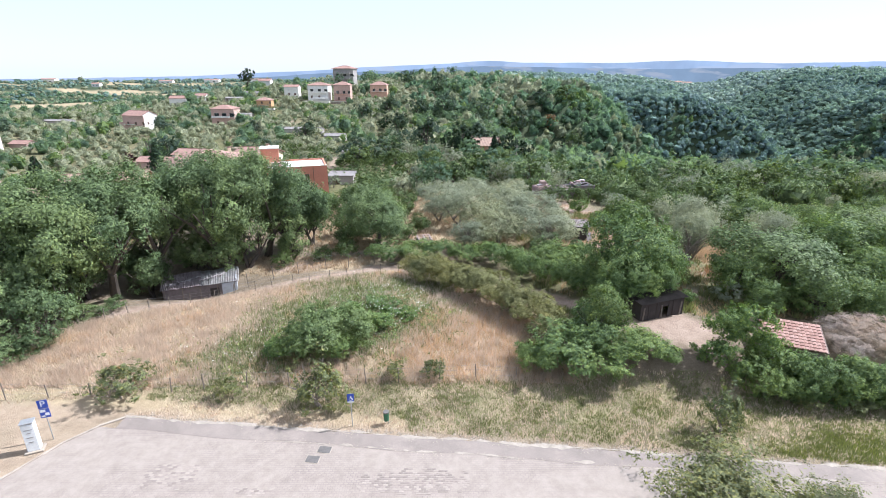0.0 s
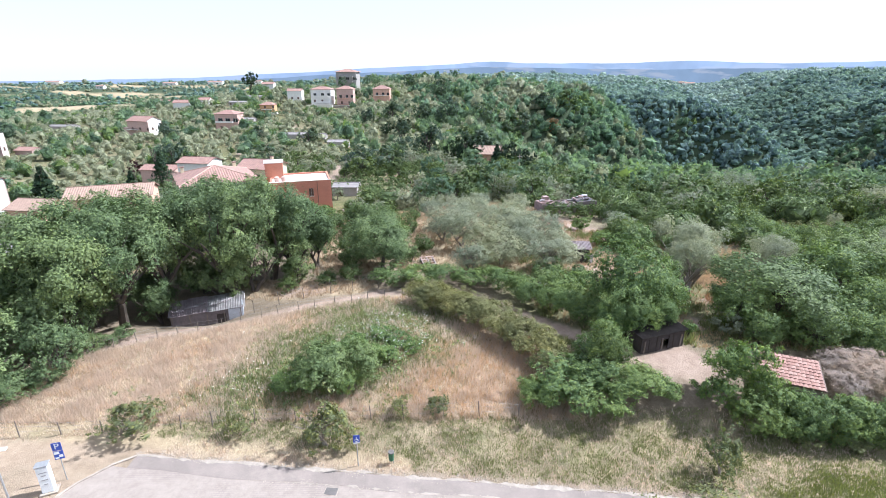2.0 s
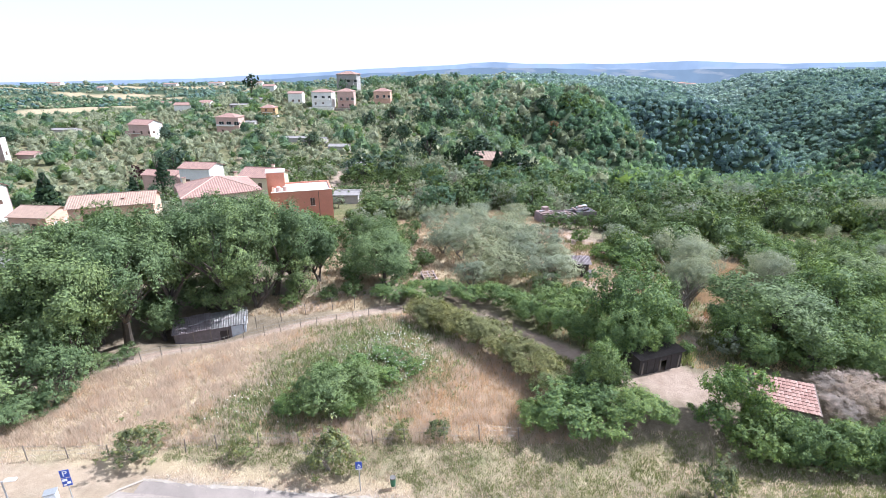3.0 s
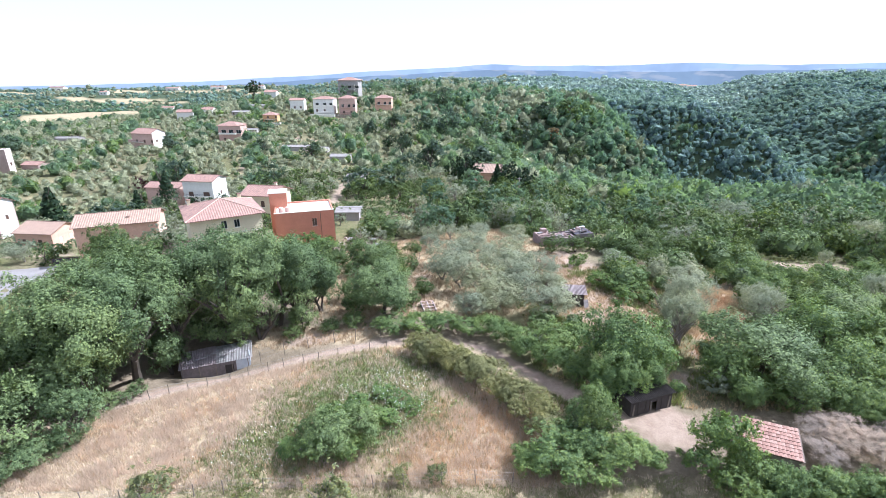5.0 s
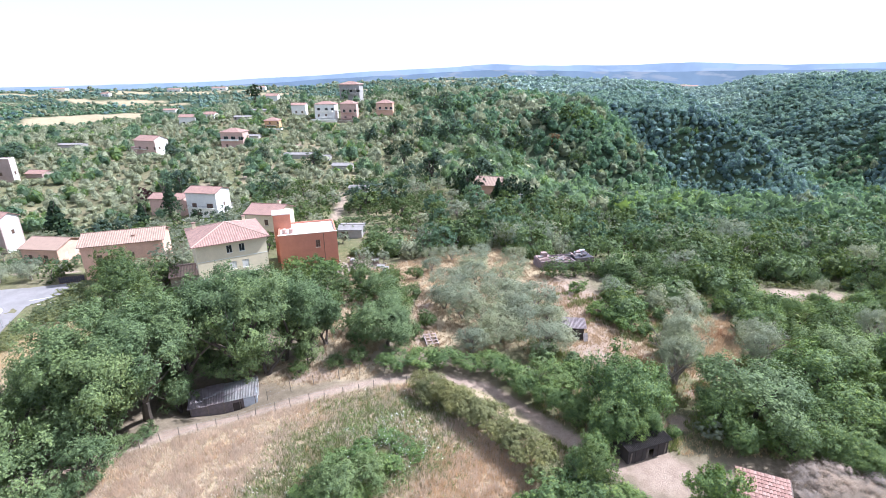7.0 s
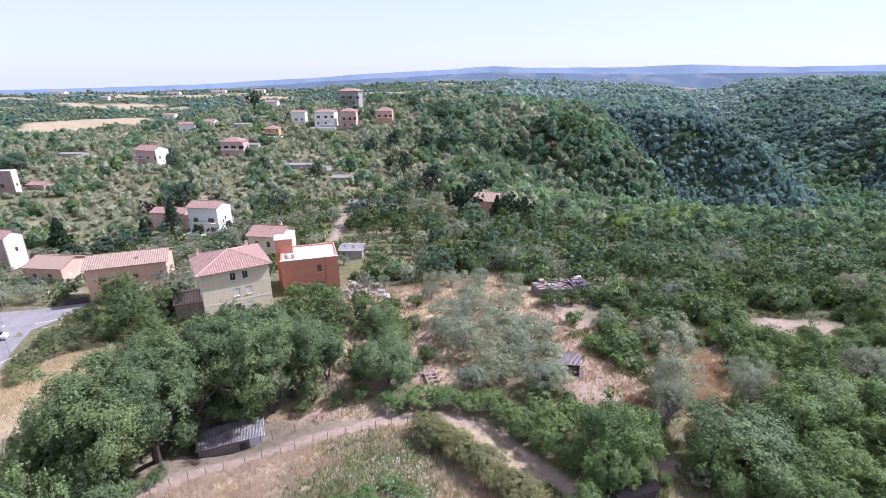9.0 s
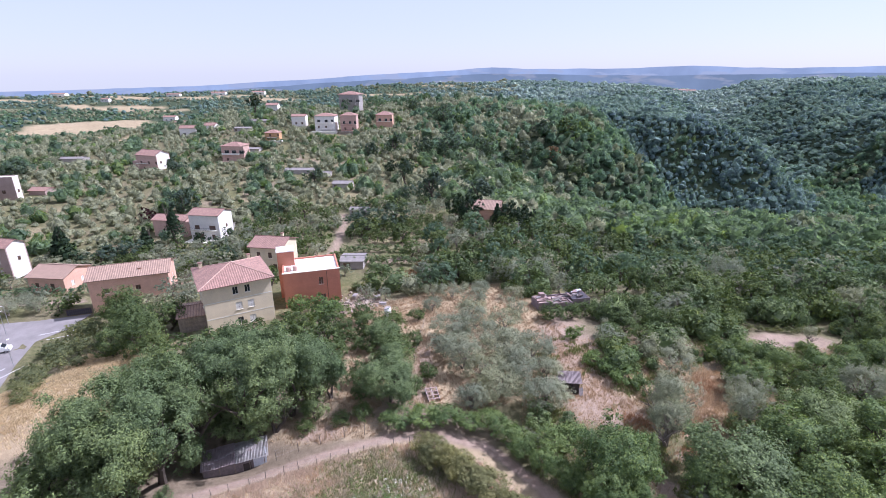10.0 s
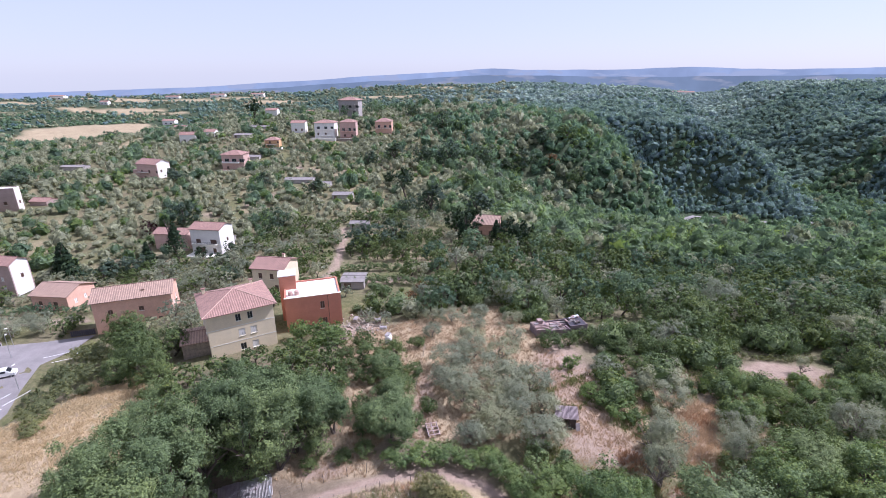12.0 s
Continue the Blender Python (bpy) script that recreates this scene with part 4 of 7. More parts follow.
plant("oak", 29.5, 41.0, 5.6, 7.0, "broad leafy green tree in a thicket", "tree", "tree", group="thicket trees")
plant("oak", 41, 48, 4.8, 7.2, "broad leafy green tree in a thicket", "tree", "tree", group="thicket trees")
plant("shrub", 11.9, 32.8, 1.9, 4.4, "upright grey-green bushy tree beside the dark shed", "tree", "tree")
for x, y, r, h in ((8.8, 30.8, 2.7, 3.0), (13.4, 30.6, 1.9, 2.2), (10.8, 31.6, 2.3, 3.2), (7.4, 30.4, 1.8, 2.2), (12.2, 30.2, 1.8, 2.4), (14.6, 30.4, 1.3, 1.7), (15.7, 30.0, 1.0, 1.3), (6.2, 30.8, 1.6, 1.9), (10.9, 29.6, 1.8, 2.0), (12.2, 34.0, 1.3, 2.4)):
    plant("bush", x, y, r, h, "dense dark green bramble thicket at the verge", "bush", "bush", group="bramble thicket", trunk=False)
for x, y, r, h in ((20.5, 30.2, 1.9, 5.0), (18.5, 29.5, 1.4, 3.0), (21.6, 29.5, 1.3, 3.6), (19.5, 30.4, 1.4, 4.0)):
    plant("bright", x, y, r, h, "feathery light green shrub beside the tiled shed", "bush", "bush", group="light green shrubs", trunk=False)
for k in range(14):
    x = 20.6 + 1.15 * k
    plant("wall", x, 28.5 - 0.13 * (x - 20.6) + 0.2 * math.sin(2.1 * k), 1.7 + 0.15 * math.sin(1.7 * k), 3.15 + 0.18 * math.sin(2.9 * k) - 0.5 * (k == 0), "ivy-covered hedge section in deep green", "hedge", "hedge", group="ivy hedge", trunk=False, squash=1.0)
for x, y, r, h in ((23.2, 27.2, 1.2, 1.1), (26.4, 26.8, 1.3, 1.2), (29.6, 26.2, 1.3, 1.1), (32.8, 25.8, 1.4, 1.2)):
    plant("sparse", x, y, r, h, "grey-green tall weeds before the hedge", "bush", "bush", group="tall weeds", trunk=False)
for x, y, r, h in ((12.9, 17.2, 4.0, 4.5), (17.2, 16.9, 2.4, 3.4)):
    plant("car_park", x, y, r, h, "bushy green-brown tree at the car park", "tree", "tree", group="car park trees")
plant("sparse", 16.5, 24.4, 1.7, 3.6, "young tree with loose grey-green leaves on the verge", "tree", "sapling")
plant("sparse", -21.2, 27.9, 2.5, 3.0, "low spreading tree with sparse leaves on the verge", "tree", "tree")
plant("sparse", -7.8, 26.9, 2.3, 4.1, "small upright green tree on the verge", "tree", "tree")
plant("sparse", -14.0, 28.0, 1.3, 1.9, "small round green bush by the fence", "bush", "bush", trunk=False)
for x, y, r, h in ((-10.6, 31.8, 1.5, 2.0), (-7.2, 31.6, 1.4, 1.9)):
    plant("bush", x, y, r, h, "dark green bush in the dry field", "bush", "bush", trunk=False)
plant("young_oak", -8.9, 32.2, 2.6, 4.0, "large dark green bush in the dry field", "bush", "bush", trunk=False)
plant("young_oak", -6.9, 33.4, 2.0, 3.2, "large dark green bush in the dry field", "bush", "bush", trunk=False)
plant("shrub", -10.6, 33.6, 1.5, 2.2, "leafy green bush in the dry field", "bush", "bush", trunk=False)
for x, y, r, h in ((-5.2, 35.2, 1.5, 1.5), (-7.6, 36.4, 1.7, 1.4), (-4.0, 37.4, 1.4, 1.2), (-12.4, 32.4, 1.2, 1.2), (-9.8, 36.0, 1.4, 1.2), (-2.6, 36.2, 1.0, 0.9), (-5.8, 38.6, 1.3, 1.1)):
    plant("bright", x, y, r, h, "fresh green weed clump in the dry field", "bush", "bush", group="weed clumps", trunk=False)
plant("sparse", -3.3, 29.5, 1.2, 1.5, "small green bush by the fence", "bush", "bush", trunk=False)
plant("sparse", -0.7, 29.6, 1.2, 1.7, "small green bush by the fence", "bush", "bush", trunk=False)
plant("bright", 20.6, 38.3, 0.8, 1.3, "small yellow-green bush beside the dark shed", "bush", "bush")
for x, y, r, h in ((-6.2, 52.2, 2.4, 2.2), (-3.2, 52.4, 2.2, 2.2), (-0.4, 52.2, 2.2, 2.3), (2.4, 51.4, 2.0, 2.2), (4.9, 51.8, 1.8, 2.2), (7.5, 47.8, 2.0, 3.2), (6.0, 50.0, 1.8, 2.6), (11.6, 46.2, 2.4, 3.0), (8.1, 45.8, 1.7, 3.2), (11.3, 42.0, 1.8, 3.2), (9.9, 43.8, 1.7, 3.1), (12.8, 40.6, 1.6, 2.6), (14.0, 47.6, 1.8, 2.2)):
    plant("bush", x, y, r, h, "dense green bramble along the lane", "bush", "bush", group="brambles along the lane", trunk=False)
HK = []
for s in range(3):
    HK.append((crown_mesh(700 + s, 9500, 0.034, 44, HEDGE, 0.75, 0.28, 0.5, -0.2), None))
KINDS["hedge"] = HK
for k in range(14):
    u = k / 13
    x, y = -2.8 + 11.2 * u, 46.6 - 12.4 * u + 0.6 * math.sin(u * 3.14)
    plant("hedge", x + 0.35 * math.sin(k * 2.3), y + 0.3 * math.cos(k * 1.7), 1.9 + 0.3 * math.sin(k * 1.9), 2.9 + 0.4 * math.sin(k * 2.7), "overgrown brown-green hedge section", "hedge", "hedge", group="hedge along the lane", trunk=False)
for x, y, r, h in ((28.0, 30.6, 1.6, 1.9), (30.0, 31.4, 1.8, 2.2), (32.2, 30.9, 1.8, 2.0), (29.2, 32.8, 1.6, 2.0), (34.0, 31.6, 1.7, 1.9), (31.4, 33.0, 1.7, 2.0)):
    plant("dry_bush", x, y, r, h, "dead grey-pink brushwood beside the tiled shed", "brushwood", "brushwood")
for x, y, r, h in ((18.3, 81.8, 2.6, 3.2), (22.4, 82.6, 1.9, 2.8), (25.6, 84.2, 1.8, 2.8), (31, 88, 3.0, 3.8), (33.7, 82, 3.4, 4.4), (43, 93, 4.4, 5.6), (51, 93, 5.4, 6.6), (30, 77, 2.8, 3.8), (31.5, 71.5, 2.8, 3.8)):
    plant("shrub", x, y, r, h, "dense green tree at the garden edge", "tree", "tree")
for x, y, r, h in ((20.9, 74.4, 1.7, 2.4), (21.6, 66.0, 1.9, 2.3), (24.5, 61.2, 2.4, 2.8), (22.6, 63.2, 1.8, 2.2), (27, 66, 2.4, 3.0)):
    plant("bright", x, y, r, h, "small round fruit tree on dry soil", "tree", "fruit_tree", group="fruit trees")
plant("ivy", 54.6, 68.6, 1.5, 2.3, "dark round bush at the edge of the small field", "bush", "bush", trunk=False)
for k in range(9):
    plant("sparse", 50.0 + 1.55 * k, 77.6 - 0.12 * k + 0.2 * math.sin(k * 2.1), 1.05, 1.25 + 0.2 * math.sin(k * 1.7), "low grey-green hedge section behind the small field", "hedge", "hedge", group="low field hedge", trunk=False)
plant("olive", 32.5, 64.6, 2.9, 3.6, "round grey-green tree in the scrub", "tree", "tree")
for x, y, r, h in ((-66.2, 92.5, 4.8, 8.6), (-61.5, 86.5, 4.6, 8.2), (-57.0, 82.5, 4.4, 7.6), (-54.0, 87.0, 4.0, 7.0), (-52.5, 77.0, 4.0, 6.6), (-58.6, 77.4, 3.6, 5.6), (-48.2, 72.0, 3.6, 5.4)):
    plant("shrub", x, y, r, h, "tall light green acacia at the edge of the car park", "tree", "tree", group="acacias")
for x, y, r, h in ((-60.8, 60.6, 1.6, 1.6), (-62.6, 62.8, 2.0, 2.2), (-64.8, 66.2, 2.2, 2.4), (-67.6, 70.4, 2.4, 2.8), (-68.0, 75.0, 2.4, 2.8), (-70.2, 79.6, 2.8, 3.4), (-67.0, 81.6, 2.6, 3.2), (-72.8, 84.8, 2.8, 3.6), (-71.4, 90.4, 3.0, 4.2),
                   (-63.8, 75.2, 1.8, 2.0), (-80.2, 82.3, 2.4, 2.8), (-82.0, 90.6, 2.6, 3.4), (-80.2, 97.3, 3.2, 4.4), (-76.0, 94.1, 3.4, 5.0), (-77.2, 76.4, 2.0, 2.4)):
    plant("bank", x, y, r, h, "brown-green shrub on the car park bank", "bush", "bush", group="bank shrubs", trunk=False)
for x, y, r, h in ((-44.6, 66.4, 3.2, 4.6), (-46.0, 62.0, 2.6, 3.4), (-43.2, 57.8, 3.0, 4.4), (-46.4, 53.4, 2.6, 3.2), (-44.0, 48.6, 3.2, 4.6)):
    plant("young_oak", x, y, r, h, "green young oak at the edge of the dry slope", "tree", "oak_tree", group="undergrowth")
for x, y, r, h in ((-24.7, 90.1, 3.4, 4.8), (-30.1, 92, 2.8, 4.2), (-21, 88, 2.0, 3.0)):
    plant("bright", x, y, r, h, "fresh green tree before the orange house", "tree", "tree")
for x, y, r, h in ((-105.9, 108.5, 3.8, 4.4), (-99.5, 110.1, 3.0, 3.8), (-112.4, 110.1, 3.6, 4.4), (-97.4, 117.1, 2.4, 3.0), (-108.1, 116.6, 3.0, 4.0)):
    plant("olive", x, y, r, h, "grey-green garden olive behind the car park", "tree", "olive_tree")


# ---------------------------------------------------------------- houses
def wall_mesh(L, H, T, holes):
    """A wall from x 0 to L, z 0 to H, its outer face at y 0, with openings cut right through it."""
    xs_ = sorted({0.0, L, *[v for h in holes for v in (h[0], h[0] + h[2])]})
    zs_ = sorted({0.0, H, *[v for h in holes for v in (h[1], h[1] + h[3])]})

    def solid(i, k):
        if not (0 <= i < len(xs_) - 1 and 0 <= k < len(zs_) - 1):
            return False
        cx, cz = (xs_[i] + xs_[i + 1]) / 2, (zs_[k] + zs_[k + 1]) / 2
        return not any(h[0] < cx < h[0] + h[2] and h[1] < cz < h[1] + h[3] for h in holes)

    bm = bmesh.new()
    vs = {}

    def v(i, k, b):
        if (i, k, b) not in vs:
            vs[i, k, b] = bm.verts.new((xs_[i], T * b, zs_[k]))
        return vs[i, k, b]

    for i in range(len(xs_) - 1):
        for k in range(len(zs_) - 1):
            if not solid(i, k):
                continue
            bm.faces.new((v(i, k, 0), v(i + 1, k, 0), v(i + 1, k + 1, 0), v(i, k + 1, 0)))
            bm.faces.new((v(i, k, 1), v(i, k + 1, 1), v(i + 1, k + 1, 1), v(i + 1, k, 1)))
            if not solid(i - 1, k):
                bm.faces.new((v(i, k, 0), v(i, k + 1, 0), v(i, k + 1, 1), v(i, k, 1)))
            if not solid(i + 1, k):
                bm.faces.new((v(i + 1, k, 0), v(i + 1, k, 1), v(i + 1, k + 1, 1), v(i + 1, k + 1, 0)))
            if not solid(i, k - 1):
                bm.faces.new((v(i, k, 0), v(i, k, 1), v(i + 1, k, 1), v(i + 1, k, 0)))
            if not solid(i, k + 1):
                bm.faces.new((v(i, k + 1, 0), v(i + 1, k + 1, 0), v(i + 1, k + 1, 1), v(i, k + 1, 1)))
    return bm


GLASS, gnt, gout = material("window_glass")
gp = gnt.nodes.new("ShaderNodeBsdfPrincipled")
gp.inputs["Base Color"].default_value = (0.03, 0.035, 0.04, 1)
gp.inputs["Roughness"].default_value = 0.08
gnt.links.new(gp.outputs[0], gout.inputs[0])
SHUTTER = surface("shutter_brown", (0.12, 0.07, 0.05), 0.6, 0.2, 3.0, 40.0, 0.1)
PALE_FRAME = surface("window_frame", (0.66, 0.64, 0.60), 0.6, 0.1, 3.0, 40.0, 0.0)
TILES = tile_material("clay_tiles", (0.335, 0.203, 0.17), 0.42)
OLD_TILES = tile_material("old_clay_tiles", (0.37, 0.255, 0.20), 0.5)
PALE_TILE = surface("pale_ridge_tiles", (0.46, 0.31, 0.25), 0.85, 0.2, 3.0, 20.0, 0.2)
RAIL = surface("dark_iron_rail", (0.08, 0.07, 0.07), 0.6, 0.2, 4.0, 30.0, 0.1)
BEIGE = surface("beige_render", (0.68, 0.58, 0.41), 0.9, 0.10, 0.5, 12.0, 0.2)
PALE_BAND = surface("pale_band", (0.72, 0.69, 0.6), 0.9, 0.1, 0.8, 12.0, 0.1)
ORANGE = surface("orange_render", (0.50, 0.21, 0.14), 0.9, 0.12, 0.5, 12.0, 0.2)
BROWN = surface("salmon_render", (0.64, 0.395, 0.295), 0.9, 0.15, 0.5, 12.0, 0.2)
# Mauve paint, darkened further for fronts that lie in shade.
SHADE_MAUVE = surface("shade_mauve_render", (0.40, 0.295, 0.265), 0.9, 0.14, 0.5, 12.0, 0.2)
PINK = surface("pink_render", (0.54, 0.365, 0.31), 0.9, 0.12, 0.5, 12.0, 0.2)
WHITEWALL = surface("white_render", (0.76, 0.73, 0.69), 0.9, 0.1, 0.5, 12.0, 0.2)
MEMBRANE = surface("pale_roof_membrane", (0.80, 0.77, 0.74), 0.7, 0.12, 0.6, 10.0, 0.1)
GREYWALL = surface("grey_render", (0.38, 0.35, 0.33), 0.9, 0.2, 0.5, 12.0, 0.2)
STONE = surface("rubble_stone", (0.30, 0.25, 0.20), 0.95, 0.4, 1.5, 9.0, 0.8)
SLATE = surface("sheet_roof", (0.25, 0.225, 0.215), 0.8, 0.25, 0.8, 10.0, 0.3)


def window_in(wall, x, z, w, h, T, style):
    wn = part("window", wall_mesh(w, h, 0.07, [(0.06, 0.06, w / 2 - 0.085, h - 0.12), (w / 2 + 0.025, 0.06, w / 2 - 0.085, h - 0.12)]), PALE_FRAME, wall, m=pose(x, T * 0.45, z))
    part("pane", box((0.05, 0.03, 0.05), (w - 0.05, 0.042, h - 0.05)), GLASS, wn)
    part("sill", box((-0.08, -T * 0.45 - 0.1, -0.06), (w + 0.08, -0.002, -0.003)), PALE_BAND, wn)
    if style == "closed":
        for k in (0, 1):
            part("shutter", box((0.04 + k * w / 2, -0.09, 0.04), (w / 2 - 0.02 + k * w / 2, -0.05, h - 0.04), 0.01), PALE_FRAME, wn)
    elif style == "brown":
        for k in (0, 1):
            part("shutter", box((0.03 + k * w / 2, -0.09, 0.04), (w / 2 - 0.02 + k * w / 2, -0.05, h - 0.04), 0.01), SHUTTER, wn)
    elif style == "open":
        for k in (0, 1):
            x0 = -w / 2 if k == 0 else w + 0.02
            part("shutter", box((x0, -T * 0.45 - 0.07, 0), (x0 + w / 2 - 0.02, -T * 0.45 - 0.02, h), 0.01), SHUTTER, wn)
    return wn


def slab_roof(planes, thick, mat):
    """Roof planes with thickness; each plane is a ring of points whose first edge is its eave."""
    bm = bmesh.new()
    uv = bm.loops.layers.uv.new("tiles")
    for pts in planes:
        pts = [Vector(p) for p in pts]
        along = (pts[1] - pts[0]).normalized()
        n = along.cross(pts[2] - pts[0]).normalized()
        if n.z < 0:
            n = -n
        slope = n.cross(along)
        up_ = [bm.verts.new(p) for p in pts]
        dn = [bm.verts.new(p - Vector((0, 0, thick))) for p in pts]
        fs = [bm.faces.new(up_), bm.faces.new(dn[::-1])]
        for a in range(len(pts)):
            b = (a + 1) % len(pts)
            fs.append(bm.faces.new((up_[a], dn[a], dn[b], up_[b])))
        for f_ in fs:
            for lp in f_.loops:
                d = lp.vert.co - pts[0]
                lp[uv].uv = (d.dot(along), d.dot(slope))
    bmesh.ops.recalc_face_normals(bm, faces=bm.faces[:])
    return bm


def balcony(t, x, z, w, d, mat, solid=False):
    """A slab with a railing or a low wall on the front of a house."""
    b = part("balcony", box((x, -d, z - 0.16), (x + w, -0.004, z), 0.01), mat, t)
    bm = bmesh.new()
    if solid:
        for lo, hi in (((x, -d, z + 0.003), (x + w, -d + 0.12, z + 0.9)), ((x, -d + 0.123, z + 0.003), (x + 0.12, -0.004, z + 0.9)), ((x + w - 0.12, -d + 0.123, z + 0.003), (x + w, -0.004, z + 0.9))):
            add_box(bm, lo, hi)
        part("parapet", bm, mat, b)
    else:
        n = max(3, int(w / 0.35))
        for k in range(n + 1):
            add_box(bm, (x + 0.02 + (w - 0.06) * k / n, -d + 0.02, z + 0.003), (x + 0.05 + (w - 0.06) * k / n, -d + 0.05, z + 0.92))
        for x0 in (x + 0.02, x + w - 0.05):
            add_box(bm, (x0, -d + 0.06, z + 0.92), (x0 + 0.03, -0.004, z + 0.97))
        add_box(bm, (x, -d + 0.01, z + 0.92), (x + w, -d + 0.06, z + 0.97))
        part("railing", bm, RAIL, b, "dark iron railing")
    return b


def terrace(t, x0, x1, d, h, mat):
    """A raised terrace before a house, with a retaining wall and a paved top."""
    w = part("terrace", box((x0, -d, -0.6), (x1, -0.45, h), 0.02), mat, t, "paved terrace before the house")
    part("coping", box((x0 - 0.08, -d - 0.08, h + 0.003), (x1 + 0.08, -d + 0.25, h + 0.15), 0.01), PALE_BAND, w)
    return w


def house(name, label, left, right, depth, base, height, wall_mat, roof="gable", rise=1.8, over=0.5, roof_mat=None,
          front=(), right_side=(), left_side=(), ridge=0.5, T=0.35, bands=(), chimneys=(), category="house", sunlit_side_mat=None):
    """A house whose front runs from left to right as seen from outside; openings are (x, z, w, h, style)."""
    roof_mat = roof_mat or TILES
    W = math.hypot(right[0] - left[0], right[1] - left[1])
    t = thing(name, label, category, pose(left[0], left[1], base, 0, 0, math.degrees(math.atan2(right[1] - left[1], right[0] - left[0]))))
    sides = (("front", W, pose(0, 0, 0), front), ("right", depth - 2 * T, pose(W, T, 0, 0, 0, 90), right_side),
             ("back", W, pose(W, depth, 0, 0, 0, 180), ()), ("left", depth - 2 * T, pose(0, depth - T, 0, 0, 0, -90), left_side))
    for side, L, m, openings in sides:
        # The sunward right wall can take a paler paint to stand for sunlight.
        w = part("wall", wall_mesh(L, height, T, [o[:4] for o in openings]), sunlit_side_mat if sunlit_side_mat and side == "right" else wall_mat, t, m=m)
        for x, z, ww, hh, style in openings:
            if style == "door":
                d = part("door", box((0, 0, 0), (ww, 0.08, hh), 0.01), SHUTTER, w, m=pose(x, T * 0.45, z))
                part("handle", box((ww - 0.15, -0.06, hh * 0.48), (ww - 0.1, -0.002, hh * 0.52)), STEEL, d)
            else:
                window_in(w, x, z, ww, hh, T, style)
        if side == "front":
            for z in bands:
                part("band", box((0, -0.03, z), (L, -0.003, z + 0.16)), PALE_BAND, w)
    o, H = over, height
    floor_ = part("floor_slab", box((T, T, 0.02), (W - T, depth - T, 0.15)), GREYWALL, t)
    if roof == "flat":
        part("roof", box((T, T, H - 0.5), (W - T, depth - T, H - 0.3)), MEMBRANE, t, "pale flat roof inside a low parapet")
    elif roof == "hip":
        e = min(W, depth) / 2
        if W >= depth:
            r0, r1 = (e, depth / 2, H + rise), (W - e, depth / 2, H + rise)
        else:
            r0, r1 = (W / 2, e, H + rise), (W / 2, depth - e, H + rise)
        c = [(-o, -o, H), (W + o, -o, H), (W + o, depth + o, H), (-o, depth + o, H)]
        if W >= depth:
            pl = [[c[0], c[1], r1, r0], [c[1], c[2], r1], [c[2], c[3], r0, r1], [c[3], c[0], r0]]
        else:
            pl = [[c[0], c[1], r0], [c[1], c[2], r1, r0], [c[2], c[3], r1], [c[3], c[0], r0, r1]]
        part("roof", slab_roof(pl, 0.15, roof_mat), roof_mat, t, "clay tile roof")
        for a, b in ((c[0], r0), (c[1], r1 if W >= depth else r0), (c[2], r1), (c[3], r0 if W >= depth else r1), (r0, r1)):
            part("ridge_cap", tube([Vector(a) + Vector((0, 0, 0.02)), Vector(b) + Vector((0, 0, 0.02))], [0.1, 0.1], 6), PALE_TILE, t)
    else:
        ry = ridge * depth
        part("roof", slab_roof([[(-o, -o, H), (W + o, -o, H), (W + o, ry, H + rise), (-o, ry, H + rise)],
                                [(W + o, depth + o, H), (-o, depth + o, H), (-o, ry, H + rise), (W + o, ry, H + rise)]], 0.16, roof_mat), roof_mat, t, "clay tile roof")
        for x0 in (0, W - T):
            bm = bmesh.new()
            a = [bm.verts.new(p) for p in ((x0, 0, H), (x0, depth, H), (x0, ry, H + rise - 0.18))]
            b = [bm.verts.new((v.co.x + T, v.co.y, v.co.z)) for v in a]
            bm.faces.new(a[::-1])
            bm.faces.new(b)
            for k in range(3):
                bm.faces.new((a[k], a[(k + 1) % 3], b[(k + 1) % 3], b[k]))
            part("gable", bm, sunlit_side_mat if sunlit_side_mat and x0 > 1 else wall_mat, t)
        part("ridge_cap", tube([(-o, ry, H + rise + 0.02), (W + o, ry, H + rise + 0.02)], [0.11, 0.11], 6), roof_mat, t)
    for x, y, z, h in chimneys:
        c = part("chimney", box((x - 0.3, y - 0.3, z), (x + 0.3, y + 0.3, z + h), 0.02), wall_mat, t)
        part("cap", box((x - 0.4, y - 0.4, z + h), (x + 0.4, y + 0.4, z + h + 0.12), 0.02), roof_mat, c)
    return t


house("beige_house", "three-storey beige rendered house with a red tiled roof", (-45.1, 84.4), (-34.6, 90.7), 12.0, -5.4, 10.0, BEIGE, "hip", 2.1, 0.7,
      bands=(3.5, 6.7),
      front=((5.3, 1.4, 1.1, 1.45, "dark"), (7.5, 1.4, 1.2, 1.45, "closed"), (5.3, 4.5, 1.2, 1.5, "closed"), (7.5, 4.5, 1.2, 1.5, "closed"), (5.1, 7.7, 1.0, 1.5, "dark"), (7.3, 7.7, 1.0, 1.5, "dark")),
      left_side=((2.0, 4.5, 1.0, 1.4, "brown"), (6.5, 4.5, 1.0, 1.4, "brown"), (2.0, 7.7, 1.0, 1.4, "brown"), (6.5, 1.4, 1.0, 1.4, "brown")),
      right_side=((2.5, 4.5, 1.0, 1.4, "brown"), (6.5, 7.7, 1.0, 1.4, "brown")), chimneys=((10.2, 10.2, 10.2, 1.5), (1.0, 10.6, 10.0, 1.5)))
